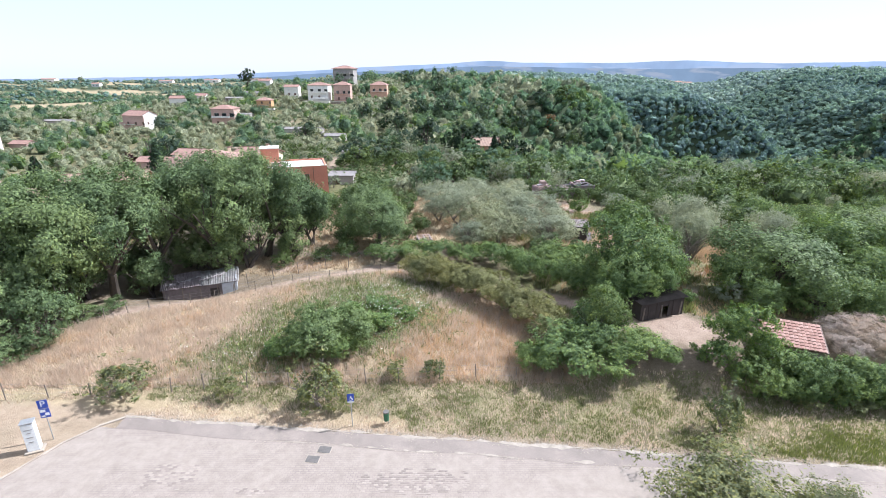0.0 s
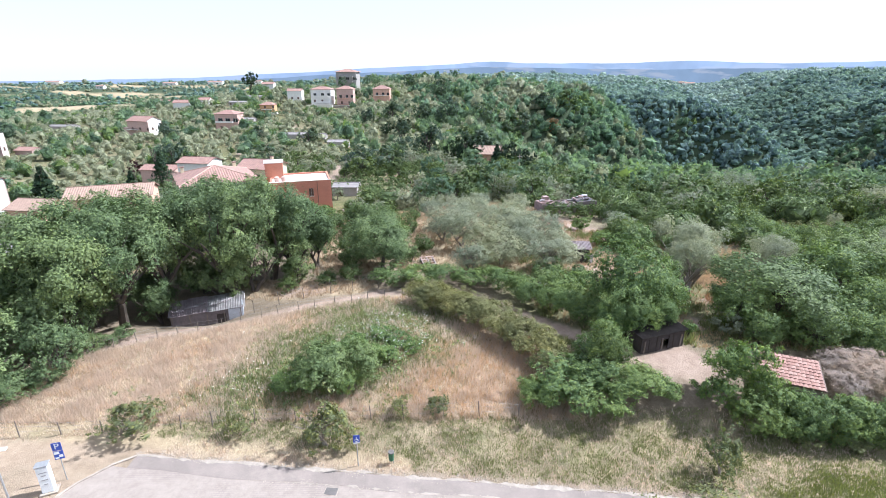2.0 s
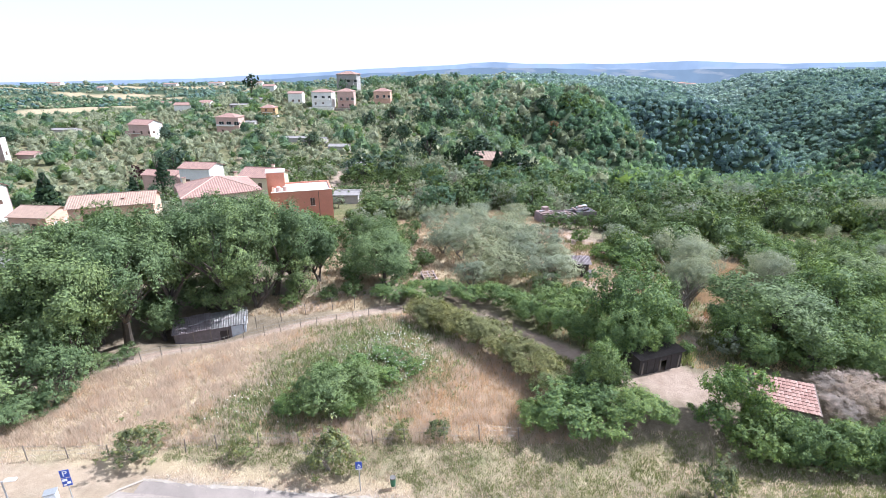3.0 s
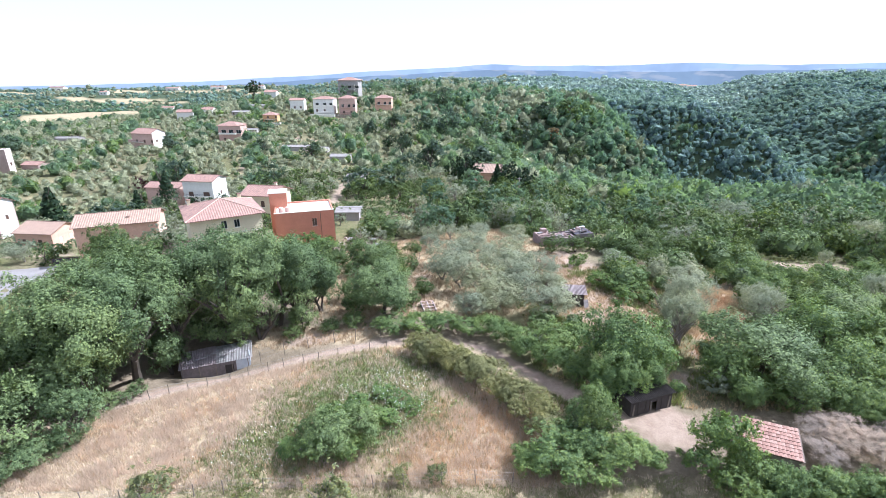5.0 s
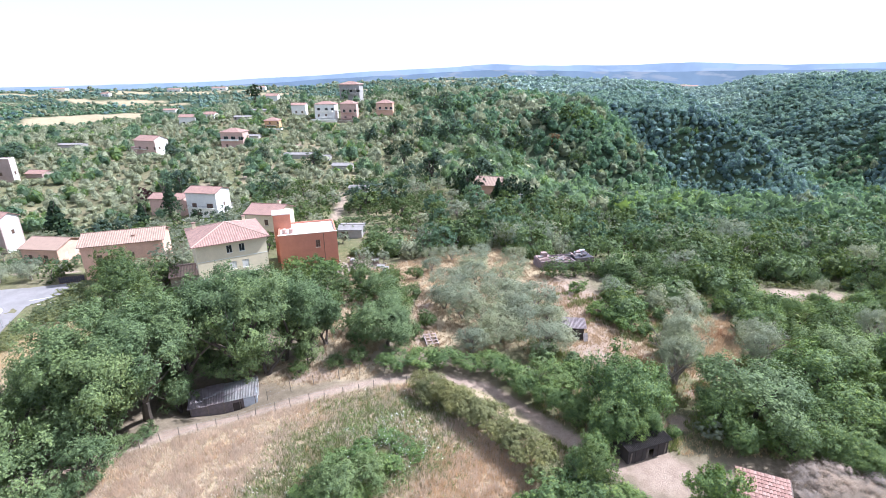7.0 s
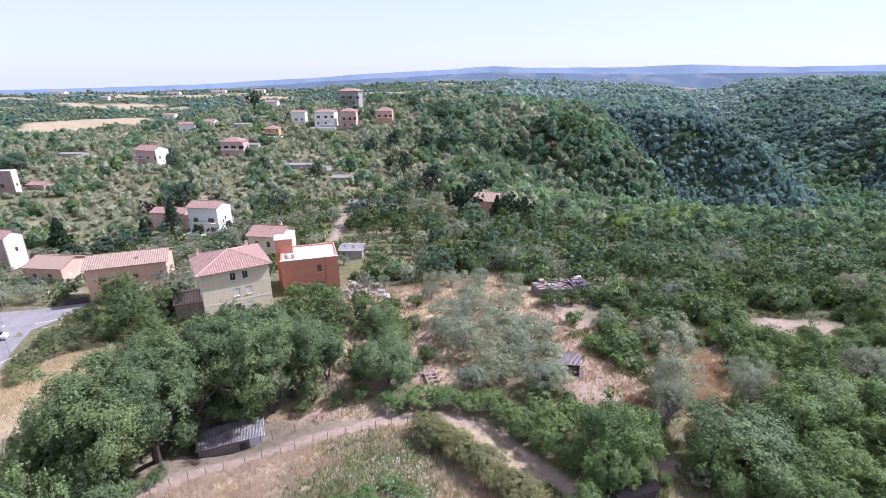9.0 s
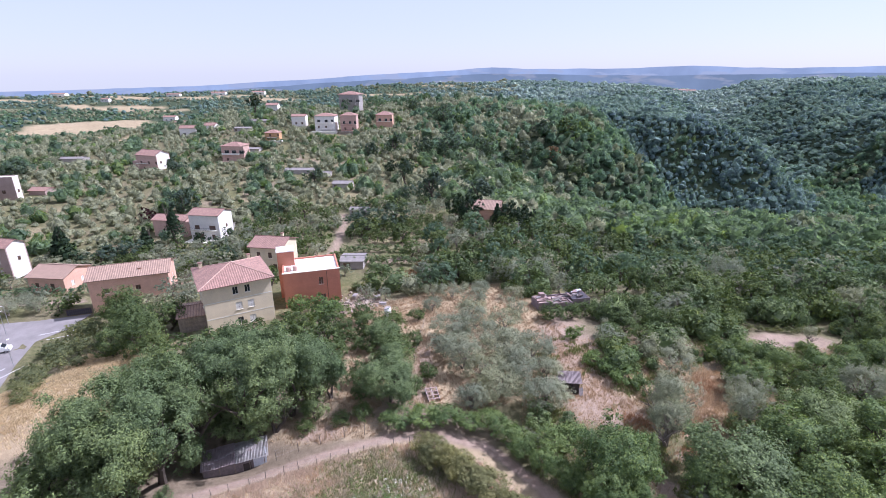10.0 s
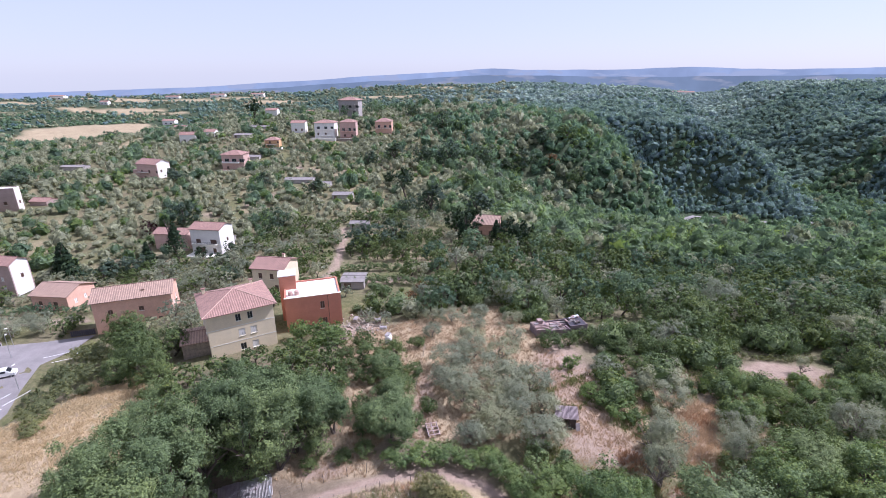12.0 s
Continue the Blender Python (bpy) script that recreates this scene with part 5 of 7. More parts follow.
oh = house("orange_house", "terracotta orange house with a white flat roof and a stair tower", (-34.2, 96.2), (-23.1, 99.6), 9.5, -5.4, 8.0, ORANGE, "flat",
           front=((7.2, 4.9, 0.9, 1.6, "brown"), (2.5, 1.2, 1.0, 1.4, "brown"), (7.4, 1.2, 1.0, 1.4, "brown")), right_side=((2.0, 5, 1.0, 1.4, "brown"), (5.6, 5, 1.0, 1.4, "brown")))
tw = part("tower", box((-0.9, 5.6, 0), (2.6, 9.1, 10.9), 0.02), ORANGE, oh, "orange stair tower")
part("roof", box((-1.05, 5.45, 10.9), (2.75, 9.25, 11.08)), MEMBRANE, tw, "pale flat roof")
part("parapet_cap", box((-0.1, -0.06, 8.0), (11.7, 0.42, 8.08)), PALE_BAND, oh)
for k in (0, 1):
    part("water_tank", tube([(1.3 + 1.3 * k, 2.4, 7.7), (1.3 + 1.3 * k, 2.4, 8.6), (1.3 + 1.3 * k, 2.4, 8.75)], [0.5, 0.5, 0.25], 12), PINK, oh, "pinkish round water tank")
part("downpipe", tube([(8.9, -0.08, 0), (8.9, -0.08, 7.8)], [0.06, 0.06], 6), SHUTTER, oh)
house("beige_house", "two-storey pale beige house with a tiled roof", (-48.6, 116.4), (-40.4, 115.0), 8.0, -5.6, 7.4, BEIGE, "gable", 1.6,
      front=((1.6, 4.6, 1.0, 1.5, "brown"), (4.6, 4.6, 1.0, 1.5, "brown"), (1.8, 1.2, 1.0, 1.5, "brown"), (5.6, 1.0, 1.1, 2.1, "door")), chimneys=((6.0, 5.5, 8.0, 1.4),))
house("salmon_house", "long two-storey salmon house with an old tiled roof", (-84.5, 108.0), (-68.5, 113.8), 9.6, -12.0, 8.3, BROWN, "gable", 1.9, roof_mat=OLD_TILES,
      front=((9.6, 4.7, 1.1, 1.2, "brown"), (10.5, 1.6, 1.4, 1.2, "brown"), (13.4, 1.6, 0.9, 0.9, "brown"), (3.0, 4.7, 1.1, 1.2, "brown"), (3.0, 1.5, 1.1, 1.4, "brown")),
      right_side=((2.0, 4.6, 1.0, 1.4, "closed"), (5.0, 4.6, 1.0, 1.4, "closed")), chimneys=((10.8, 2.2, 8.0, 1.4),))
house("bungalow", "low bungalow with an old tiled roof in a garden", (-119.3, 131.0), (-108.1, 129.8), 10.2, -16.28, 4.3, BROWN, "gable", 2.0, roof_mat=OLD_TILES,
      front=((2.0, 1.2, 1.2, 1.3, "brown"), (6.6, 0.2, 1.4, 2.3, "door")), right_side=((2.0, 1.2, 1.0, 1.4, "closed"), (5.5, 1.2, 1.0, 1.4, "closed")))
# White gable paint stands for the sun on that wall.
house("pale_house", "tall mauve house with a gable wall whitened for the sun and a tiled roof", (-150.0, 144.2), (-133.2, 141.8), 6.4, -17.35, 10.3, SHADE_MAUVE, "gable", 1.8, sunlit_side_mat=WHITEWALL,
      front=((13.0, 1.6, 1.0, 1.3, "closed"), (13.0, 5.0, 1.0, 1.3, "closed"), (9, 5.0, 1.0, 1.3, "closed")), right_side=((2.6, 5.2, 1.0, 1.4, "brown"),))
h_ = house("white_house", "white two-storey house with a balcony and tiled roof", (-98.2, 182.9), (-86.2, 181.0), 9.1, -18.42, 10.1, WHITEWALL, "gable", 1.6,
      front=((2.0, 4.4, 2.0, 1.7, "brown"), (8.0, 4.4, 2.6, 1.7, "brown"), (2.2, 0.4, 3.2, 2.4, "brown"), (8.6, 0.8, 1.4, 1.8, "brown")), right_side=((4, 4.4, 1.1, 1.4, "brown"),))
balcony(h_, 0.6, 4.5, 10.6, 1.5, PALE_BAND)
terrace(h_, 0.0, 11.0, 5.0, 0.7, PALE_BAND)
h_ = house("annex", "low annex with a tiled roof beside the white house", (-115.8, 188.8), (-102.2, 187.0), 7.5, -18.74, 6.8, PINK, "gable", 1.5, front=((3, 1.2, 1.3, 1.5, "brown"), (9, 1.2, 1.3, 1.5, "brown")))
# Darker pink front, white right wall: shade and sun put into the paint.
h_ = house("pink_house", "pale pink two-storey house with a tiled roof", (-193.0, 311.0), (-178.6, 306.0), 11.0, -15.4, 10.4, PINK, "gable", 2.6, sunlit_side_mat=WHITEWALL,
      front=((3, 5, 1.6, 1.8, "brown"), (9, 5, 1.6, 1.8, "brown"), (15, 5, 1.6, 1.8, "brown"), (5, 1.2, 2, 1.8, "brown"), (14, 1.2, 2, 1.8, "brown")), right_side=((3, 5, 1.4, 1.6, "brown"), (8, 5, 1.4, 1.6, "brown")))
balcony(h_, 0.5, 5.4, 9.0, 1.6, PALE_BAND)
part("lean_to", box((-5.0, 1.0, 0), (-0.004, 8.0, 6.2), 0.02), PINK, h_, "lower flat-roofed wing")
h_ = house("salmon_villa", "salmon pink villa with a loggia and a hipped tiled roof", (-146.6, 327.4), (-133.2, 325.6), 11.0, -13.2, 10.8, PINK, "hip", 2.2,
      front=((2, 6, 3.2, 2.2, "dark"), (7, 6, 3.2, 2.2, "dark"), (12.2, 6, 3.2, 2.2, "dark"), (3, 1.4, 1.6, 1.8, "brown"), (13, 1.4, 1.6, 1.8, "brown")), right_side=((3, 6, 1.4, 1.6, "brown"), (8, 6, 1.4, 1.6, "brown")))
balcony(h_, 0.8, 5.6, 11.6, 1.6, WHITEWALL, True)
terrace(h_, -1.5, 15.0, 4.0, 1.2, BROWN)
h_ = house("ochre_house", "small ochre house with a tiled roof", (-136.2, 381.0), (-126.4, 381.0), 8.5, -6.6, 6.4, surface("ochre_render", (0.55, 0.33, 0.17), 0.9, 0.1, 0.5, 12.0, 0.2), "hip", 2.0,
      front=((3, 4, 1.5, 1.7, "brown"), (9, 4, 1.5, 1.7, "brown")))
balcony(h_, 1.0, 3.2, 7.6, 1.4, PALE_BAND)
terrace(h_, 4.0, 13.5, 4.5, 1.0, WHITEWALL)
h_ = house("white_villa", "white villa with a roof terrace on the hillside", (-105.0, 408.0), (-89.2, 407.0), 11.0, -3.4, 13.0, WHITEWALL, "hip", 2.0,
      front=((2, 8, 2.4, 2.2, "dark"), (8, 8, 2.4, 2.2, "dark"), (13, 8, 2.2, 2.2, "dark"), (2, 3.4, 1.6, 2.0, "brown"), (8, 3.4, 1.6, 2.0, "brown")), left_side=((3, 7, 1.5, 1.8, "brown"), (8, 7, 1.5, 1.8, "brown")))
balcony(h_, 1.0, 7.6, 13.6, 1.8, WHITEWALL, True)
balcony(h_, 4.0, 3.2, 11.0, 2.2, WHITEWALL, True)
terrace(h_, -2.0, 18.0, 6.0, 1.6, PALE_BAND)
h_ = house("rose_villa", "dusky pink villa with a tiled roof on the hillside", (-84.6, 407.0), (-73.0, 405.5), 10.0, -3.6, 13.6, PINK, "hip", 2.2,
      front=((2, 7, 2.0, 2.2, "dark"), (7, 7, 2.0, 2.2, "dark"), (11, 7, 2.0, 2.2, "dark"), (3, 2.4, 1.6, 2.0, "brown"), (9, 2.4, 1.6, 2.0, "brown")))
balcony(h_, 1.0, 6.6, 9.6, 1.6, BROWN)
balcony(h_, 1.0, 2.2, 9.6, 1.6, BROWN)
terrace(h_, -1.0, 13.0, 5.0, 1.4, STONE)
h_ = house("brick_villa", "brownish villa with a tiled roof among trees", (-57.0, 412.0), (-44.6, 411.0), 10.0, 0.0, 9.8, BROWN, "hip", 2.4,
      front=((2, 5, 2.0, 2.0, "dark"), (7, 5, 2.0, 2.0, "dark"), (11, 5, 2.0, 2.0, "dark")))
balcony(h_, 1.0, 4.8, 10.4, 1.6, PALE_BAND)
h_ = house("hilltop_villa", "large grey-beige villa on the hilltop with a low roof", (-103.4, 500.0), (-85.6, 496.0), 14.0, 6.5, 15.6, GREYWALL, "hip", 2.6, over=1.2,
      front=((3, 8.5, 3, 2.4, "dark"), (10, 8.5, 3, 2.4, "dark"), (17, 8.5, 3, 2.4, "dark"), (4, 3, 3, 2.4, "dark"), (14, 3, 3, 2.4, "dark")), right_side=((4, 8, 2, 2, "dark"),))
balcony(h_, 0.5, 11.0, 16.8, 2.2, GREYWALL, True)
balcony(h_, 0.5, 6.6, 16.8, 2.2, GREYWALL, True)
house("white_cottage", "small white cottage on the slope", (-130.0, 430.0), (-118.4, 430.0), 8.0, -0.8, 8.6, WHITEWALL, "gable", 1.6, front=((3, 2, 1.6, 1.8, "brown"), (8, 2, 1.6, 1.8, "brown")))
# Front coloured as if shaded, side wall as if sunlit.
house("terraced_house", "mauve-brown house with a roof terrace, shade and sun put into its wall colours", (-227.5, 236.0), (-211.0, 239.5), 5.0, -17.6, 13.2, SHADE_MAUVE, "flat", sunlit_side_mat=WHITEWALL, front=((4, 5, 1.6, 1.8, "brown"), (11, 5, 1.6, 1.8, "brown")), right_side=((1.4, 5, 1.6, 1.8, "brown"),))
house("annex", "low annex with a dark red tiled roof beside the mauve house", (-214.0, 250.0), (-204.5, 249.0), 7.0, -18.2, 4.6, SHADE_MAUVE, "gable", 1.3, 0.4, front=((1.5, 1.0, 1.2, 1.4, "brown"), (5.0, 1.0, 1.2, 1.4, "brown")))
house("shed", "low garage with a flat pale roof beside the orange house", (-27.5, 119.5), (-21.6, 119.5), 6.0, -6.3, 2.9, GREYWALL, "gable", 0.5, 0.2, roof_mat=SLATE, front=((0.8, 0.2, 1.8, 2.2, "door"),), category="shed")
house("stone_outbuilding", "old stone outbuilding with a mossy tiled roof", (-51.0, 85.0), (-44.6, 87.5), 6.5, -6.0, 4.4, STONE, "gable", 0.9, 0.3, roof_mat=OLD_TILES, category="outbuilding")
house("dark_roofed_house", "house with a dark pitched roof among conifers", (9.0, 170.0), (17.5, 168.0), 9.0, -8.6, 5.4, BROWN, "gable", 2.2, roof_mat=OLD_TILES, front=((2, 1.4, 1.4, 1.6, "brown"), (5.6, 1.4, 1.4, 1.6, "brown")))
for x, y, w, d in ((-92, 281, 16, 6), (-71, 262, 9, 5), (-55, 236, 9, 6), (-37.5, 186, 7, 4), (-96, 194, 8, 5), (-140, 352, 9, 6), (-175, 420, 14, 7), (-178, 455, 20, 8), (-260, 330, 20, 7)):
    house("garden_shed", "low garden shed with a grey sheet roof", (x, y), (x + w, y - 0.6), d, at(x + w / 2, y) - 0.6, 3.0, GREYWALL, "gable", 0.8, 0.3, roof_mat=SLATE, front=((0.8, 0.7, 1.4, 1.8, "brown"),), category="shed")
for x, y, w, d, h in ((-189, 541, 12, 9, 9), (-226, 431, 14, 8, 8), (-207, 436, 9, 8, 7), (-330, 620, 14, 9, 7), (-300, 640, 12, 9, 6), (-420, 760, 18, 10, 7), (-205, 640, 16, 10, 7), (-180, 655, 18, 10, 8), (-640, 1190, 30, 12, 7), (-560, 1240, 34, 12, 7), (-470, 1260, 30, 12, 7), (-900, 1180, 34, 14, 8), (-700, 1050, 16, 10, 6), (560, 1305, 30, 12, 6), (598, 1322, 26, 12, 6)):
    house("far_house", "distant pale house among fields", (x, y), (x + w, y), d, at(x, y) - 1.0, h, WHITEWALL, "gable", 2.0, 0.5, front=((w * 0.2, 2, w * 0.15, 2, "dark"), (w * 0.6, 2, w * 0.15, 2, "dark")), category="house")


# ---------------------------------------------------------------- sheds and yards near the lane
ROOFTIN = surface("faded_roof_sheet", (0.43, 0.36, 0.365), 0.6, 0.2, 0.9, 9.0, 0.2, 0.3, dirt=(0.25, 0.19, 0.17))
RUSTY = surface("corrugated_iron", (0.46, 0.44, 0.43), 0.55, 0.3, 0.9, 9.0, 0.2, 0.3, dirt=(0.27, 0.19, 0.15))
BOARDS = surface("grey_boards", (0.34, 0.305, 0.305), 0.9, 0.45, 2.0, 20.0, 0.4)
DARKBOARD = surface("dark_boards", (0.055, 0.045, 0.042), 0.9, 0.3, 2.0, 20.0, 0.4)
BLUEGREY = surface("blue_grey_sheet", (0.50, 0.53, 0.58), 0.6, 0.15, 2.0, 20.0, 0.1)
JUNK = surface("piled_planks", (0.35, 0.25, 0.225), 0.9, 0.3, 1.0, 12.0, 0.4)
PURPLE = surface("stained_boards", (0.24, 0.185, 0.19), 0.9, 0.35, 1.2, 14.0, 0.4)
TARP = surface("dark_tarp", (0.05, 0.045, 0.06), 0.7, 0.3, 1.5, 20.0, 0.3)


def corrugated(w, d, pitch=0.16, amp=0.03, thick=0.01):
    n = int(w / pitch * 4)
    bm = bmesh.new()
    rows_ = []
    for y in (0, d):
        rows_.append([bm.verts.new((w * k / n, y, amp * math.sin(k * 1.5708))) for k in range(n + 1)])
    for k in range(n):
        bm.faces.new((rows_[0][k], rows_[0][k + 1], rows_[1][k + 1], rows_[1][k]))
    r = bmesh.ops.solidify(bm, geom=bm.faces[:], thickness=thick)
    return bm


zb = -2.2
t = thing("long_shed", "long low grey shed with a corrugated iron roof beside the lane", "shed", pose(-27.5, 44.9, zb, 0, 0, 22))
PLANKS = surface("brown_grey_boards", (0.165, 0.138, 0.14), 0.9, 0.3, 2.0, 26.0, 0.4)
part("wall", wall_mesh(6.8, 2.2, 0.08, [(4.2, 0.1, 0.9, 1.7)]), PLANKS, t, "dark weathered board front")
part("panel", box((5.35, -0.05, 0.05), (6.78, -0.004, 2.18), 0.01), BLUEGREY, t, "blue-grey sheet panel")
part("wall", wall_mesh(2.6, 2.55, 0.08, []), BLUEGREY, t, "blue-grey sheet end wall", m=pose(6.8, 0, 0, 0, 0, 90))
part("wall", wall_mesh(6.8, 2.65, 0.08, []), BOARDS, t, m=pose(6.8, 2.6, 0, 0, 0, 180))
part("wall", wall_mesh(2.44, 2.35, 0.08, []), BOARDS, t, m=pose(0, 2.52, 0, 0, 0, -90))
part("door", box((4.22, 0.03, 0.1), (5.08, 0.06, 1.78), 0.01), DARKBOARD, t)
for k in range(5):
    part("post", box((0.1 + 1.6 * k, -0.07, -0.2), (0.18 + 1.6 * k, -0.004, 2.25)), POST, t)
for k in range(4):
    part("roof_sheet", corrugated(1.9, 3.1), (ROOFTIN, ROOFTIN, RUSTY, RUSTY)[k], t, m=pose(-0.2 + 1.78 * k, -0.25, 2.31 + 0.03 * (k % 2), 8 + k % 2, 0, (-1, 1.5, 0, -1)[k]))
for k in range(6):
    part("board", box((-0.1, 0, 0), (0.9 + 0.3 * (k % 3), 0.16, 0.05), 0.005), BOARDS, t, m=pose(0.4 + 1.0 * k, 0.3 + 0.35 * (k % 3), 2.57 + 0.05 * (k % 3), 6, 0, 12 * k))

t = thing("dark_shed", "dark tumbledown board shed under ivy", "shed", pose(15.3, 34.9, 1.15, 0, 0, 20))
part("wall", wall_mesh(4.2, 2.3, 0.08, [(1.9, 0.05, 0.8, 1.7)]), DARKBOARD, t)
part("wall", wall_mesh(2.4, 2.3, 0.08, []), DARKBOARD, t, m=pose(4.2, 0, 0, 0, 0, 90))
part("wall", wall_mesh(4.2, 2.3, 0.08, []), DARKBOARD, t, m=pose(4.2, 2.4, 0, 0, 0, 180))
part("wall", wall_mesh(2.24, 2.3, 0.08, []), DARKBOARD, t, m=pose(0, 2.32, 0, 0, 0, -90))
part("roof_sheet", corrugated(4.6, 2.9), DARKBOARD, t, m=pose(-0.2, -0.25, 2.36, 3, 0, 0))
for k in range(7):
    part("plank", box((0, -0.05, 0), (0.14, -0.004, 1.9 + 0.12 * (k % 3)), 0.005), POST if k % 3 == 0 else DARKBOARD, t, m=pose(0.15 + 0.6 * k, 0, 0.02, 0, (3, -2, 4, 0)[k % 4], 0))

zb = 2.1
t = thing("tiled_shed", "small shed with a red clay tile roof behind the hedge", "shed", pose(22.3, 30.7, zb - 0.8, 0, 0, -24))
for L, m, hh in ((3.6, pose(0, 0, 0), 1.3), (2.5, pose(3.6, 0.1, 0, 0, 0, 90), 1.3), (3.6, pose(3.6, 2.7, 0, 0, 0, 180), 1.75), (2.5, pose(0, 2.6, 0, 0, 0, -90), 1.3)):
    part("wall", wall_mesh(L, hh, 0.1, []), STONE, t, m=m)
rf = part("roof", box((-0.15, -0.2, 0), (3.75, 3.0, 0.05)), SHUTTER, t, "red clay tile roof", m=pose(0, 0, 1.36, 11, 0, 0))
bm = bmesh.new()
rows_ = []
for y_ in (0.0, 0.36):
    rows_.append([bm.verts.new((0.24 * k / 6 * 1.02, y_, 0.015 + (0.07 if y_ == 0 else 0.03) + 0.022 * math.sin(3.1416 * k / 6))) for k in range(7)])
for k in range(6):
    bm.faces.new((rows_[0][k], rows_[0][k + 1], rows_[1][k + 1], rows_[1][k]))
lowv = [bm.verts.new((v.co.x, v.co.y, v.co.z - 0.05)) for v in rows_[0]]
for k in range(6):
    bm.faces.new((lowv[k], lowv[k + 1], rows_[0][k + 1], rows_[0][k]))
tile_me = bpy.data.meshes.new("tile")
bm.to_mesh(tile_me)
bm.free()
RT, rnt, rout = material("red_tile_pieces")
rp = rnt.nodes.new("ShaderNodeBsdfPrincipled")
ri = rnt.nodes.new("ShaderNodeObjectInfo")
rc = ramp(rnt, ri.outputs["Random"], [(0.0, (0.23, 0.122, 0.096)), (0.5, (0.295, 0.158, 0.124)), (1.0, (0.34, 0.21, 0.17))])
rc = mixc(rnt, 1.0, rc, ramp(rnt, noise_node(rnt, 9.0), [(0.3, (0.8, 0.8, 0.8)), (0.7, (1.15, 1.15, 1.15))]), "MULTIPLY")
rnt.links.new(rc, rp.inputs["Base Color"])
rp.inputs["Roughness"].default_value = 0.8
rnt.links.new(rp.outputs[0], rout.inputs[0])
tile_me.materials.append(RT)
rng = random.Random(3)
for a in range(9):
    for b in range(15):
        part("tile", tile_me, None, rf, m=pose(-0.12 + 0.252 * b, -0.22 + 0.35 * a, 0.045, rng.uniform(-1.5, 1.5), 0, rng.uniform(-1.5, 1.5)))

zb = at(16.2, 58.8)
t = thing("garden_hut", "small dark garden hut with a grey sheet roof", "shed", pose(14.9, 58.0, zb - 0.05, 0, 0, -8))
for L, m in ((2.5, pose(0, 0, 0)), (2.0, pose(2.5, 0.06, 0, 0, 0, 90)), (2.5, pose(2.5, 2.1, 0, 0, 0, 180)), (2.0, pose(0, 2.06, 0, 0, 0, -90))):
    part("wall", wall_mesh(L, 1.9, 0.06, [(0.7, 0.05, 0.8, 1.6)] if m == pose(0, 0, 0) else []), DARKBOARD, t, m=m)
for k in range(3):
    part("roof_sheet", corrugated(1.15, 2.7), ROOFTIN, t, m=pose(-0.3 + 1.0 * k, -0.3, 1.95 + 0.02 * k, 4, 0, (2, -1, 1)[k]))
part("flap", box((0, 0, 0), (0.6, 0.04, 1.2), 0.005), BOARDS, t, m=pose(2.55, -0.5, 0.1, -20, 0, 20))

zb = at(21, 87)
t = thing("yard_enclosure", "low walled yard piled with planks and scrap", "enclosure", pose(16.8, 85.0, zb - 0.3, 0, 0, 12) @ Matrix.Diagonal((0.84, 0.84, 1.25, 1)))
for L, m, hh in ((3.2, pose(0, 0, 0), 1.9), (4.6, pose(3.3, 0.15, 0), 1.5), (4.2, pose(8.0, 0.0, 0), 2.0), (4.4, pose(12.2, 0.12, 0, 0, 0, 90), 1.9), (12.0, pose(12.2, 4.6, 0, 0, 0, 180), 1.6), (4.4, pose(0, 4.5, 0, 0, 0, -90), 1.7)):
    part("wall", wall_mesh(L, hh, 0.12, []), PURPLE, t, m=m)
rng = random.Random(8)
for x0, w_, z_, mt in ((0.15, 3.1, 1.75, JUNK), (3.4, 4.3, 1.35, JUNK), (8.1, 4.0, 1.8, TARP)):
    part("roof_sheet", box((x0, 0.3, z_), (x0 + w_, 4.3, z_ + 0.06), 0.01), mt, t)
for k in range(46):
    x_ = rng.uniform(0.8, 11.4)
    z_ = 1.83 if x_ < 3.2 else 1.43 if x_ < 7.8 else 1.88
    part("plank", box((-rng.uniform(0.3, 0.9), -0.1, 0), (rng.uniform(0.3, 0.9), rng.uniform(0.05, 0.3), rng.uniform(0.05, 0.2)), 0.01), rng.choice((JUNK, PURPLE, SLATE, BOARDS, JUNK, DARKBOARD)), t, m=pose(x_, rng.uniform(0.6, 3.9), z_ + rng.uniform(0, 0.25), rng.uniform(-7, 7), rng.uniform(-7, 7), rng.choice((0, 90)) + rng.uniform(-22, 22)))
part("white_box", box((1.2, 2.6, 1.81), (2.4, 3.8, 2.5), 0.03), JUNK, t)
for k in range(4):
    part("sheet", box((0, 0, 0), (1.7, 0.45, 0.05), 0.01), (JUNK, BLUEGREY)[k % 2], t, m=pose(8.6 + 0.6 * k, 3.0 + 0.2 * (k % 3), 1.95 + 0.12 * k, 8, 4, 10 * k))
for k in range(6):
    part("board", box((0, 0, 0), (3.4, 0.28, 0.06), 0.008), (JUNK, BOARDS)[k % 2], t, m=pose(3.7 + 0.1 * (k % 3), 0.5 + 0.32 * k, 1.42, 0, 0, (1, -2, 2)[k % 3]))

t = thing("pallet_frame", "old wooden pallet frame lying in the grass", "pallet", pose(-2.6, 56.0, at(-2.2, 57) + 0.25, 4, 0, 14))
for k in (0, 1, 2):
    part("beam", box((0.75 * k - 0.05, 0, 0), (0.75 * k + 0.05, 2.6, 0.14), 0.01), BOARDS, t)
for k in range(4):
    part("slat", box((-0.1, 0.1 + 0.72 * k, 0.143), (1.6, 0.28 + 0.72 * k, 0.17), 0.005), JUNK, t)
for k in (0, 1):
    part("foot", box((1.5 * k - 0.04, 0.2, -0.45), (1.5 * k + 0.04, 2.3, -0.003)), POST, t)

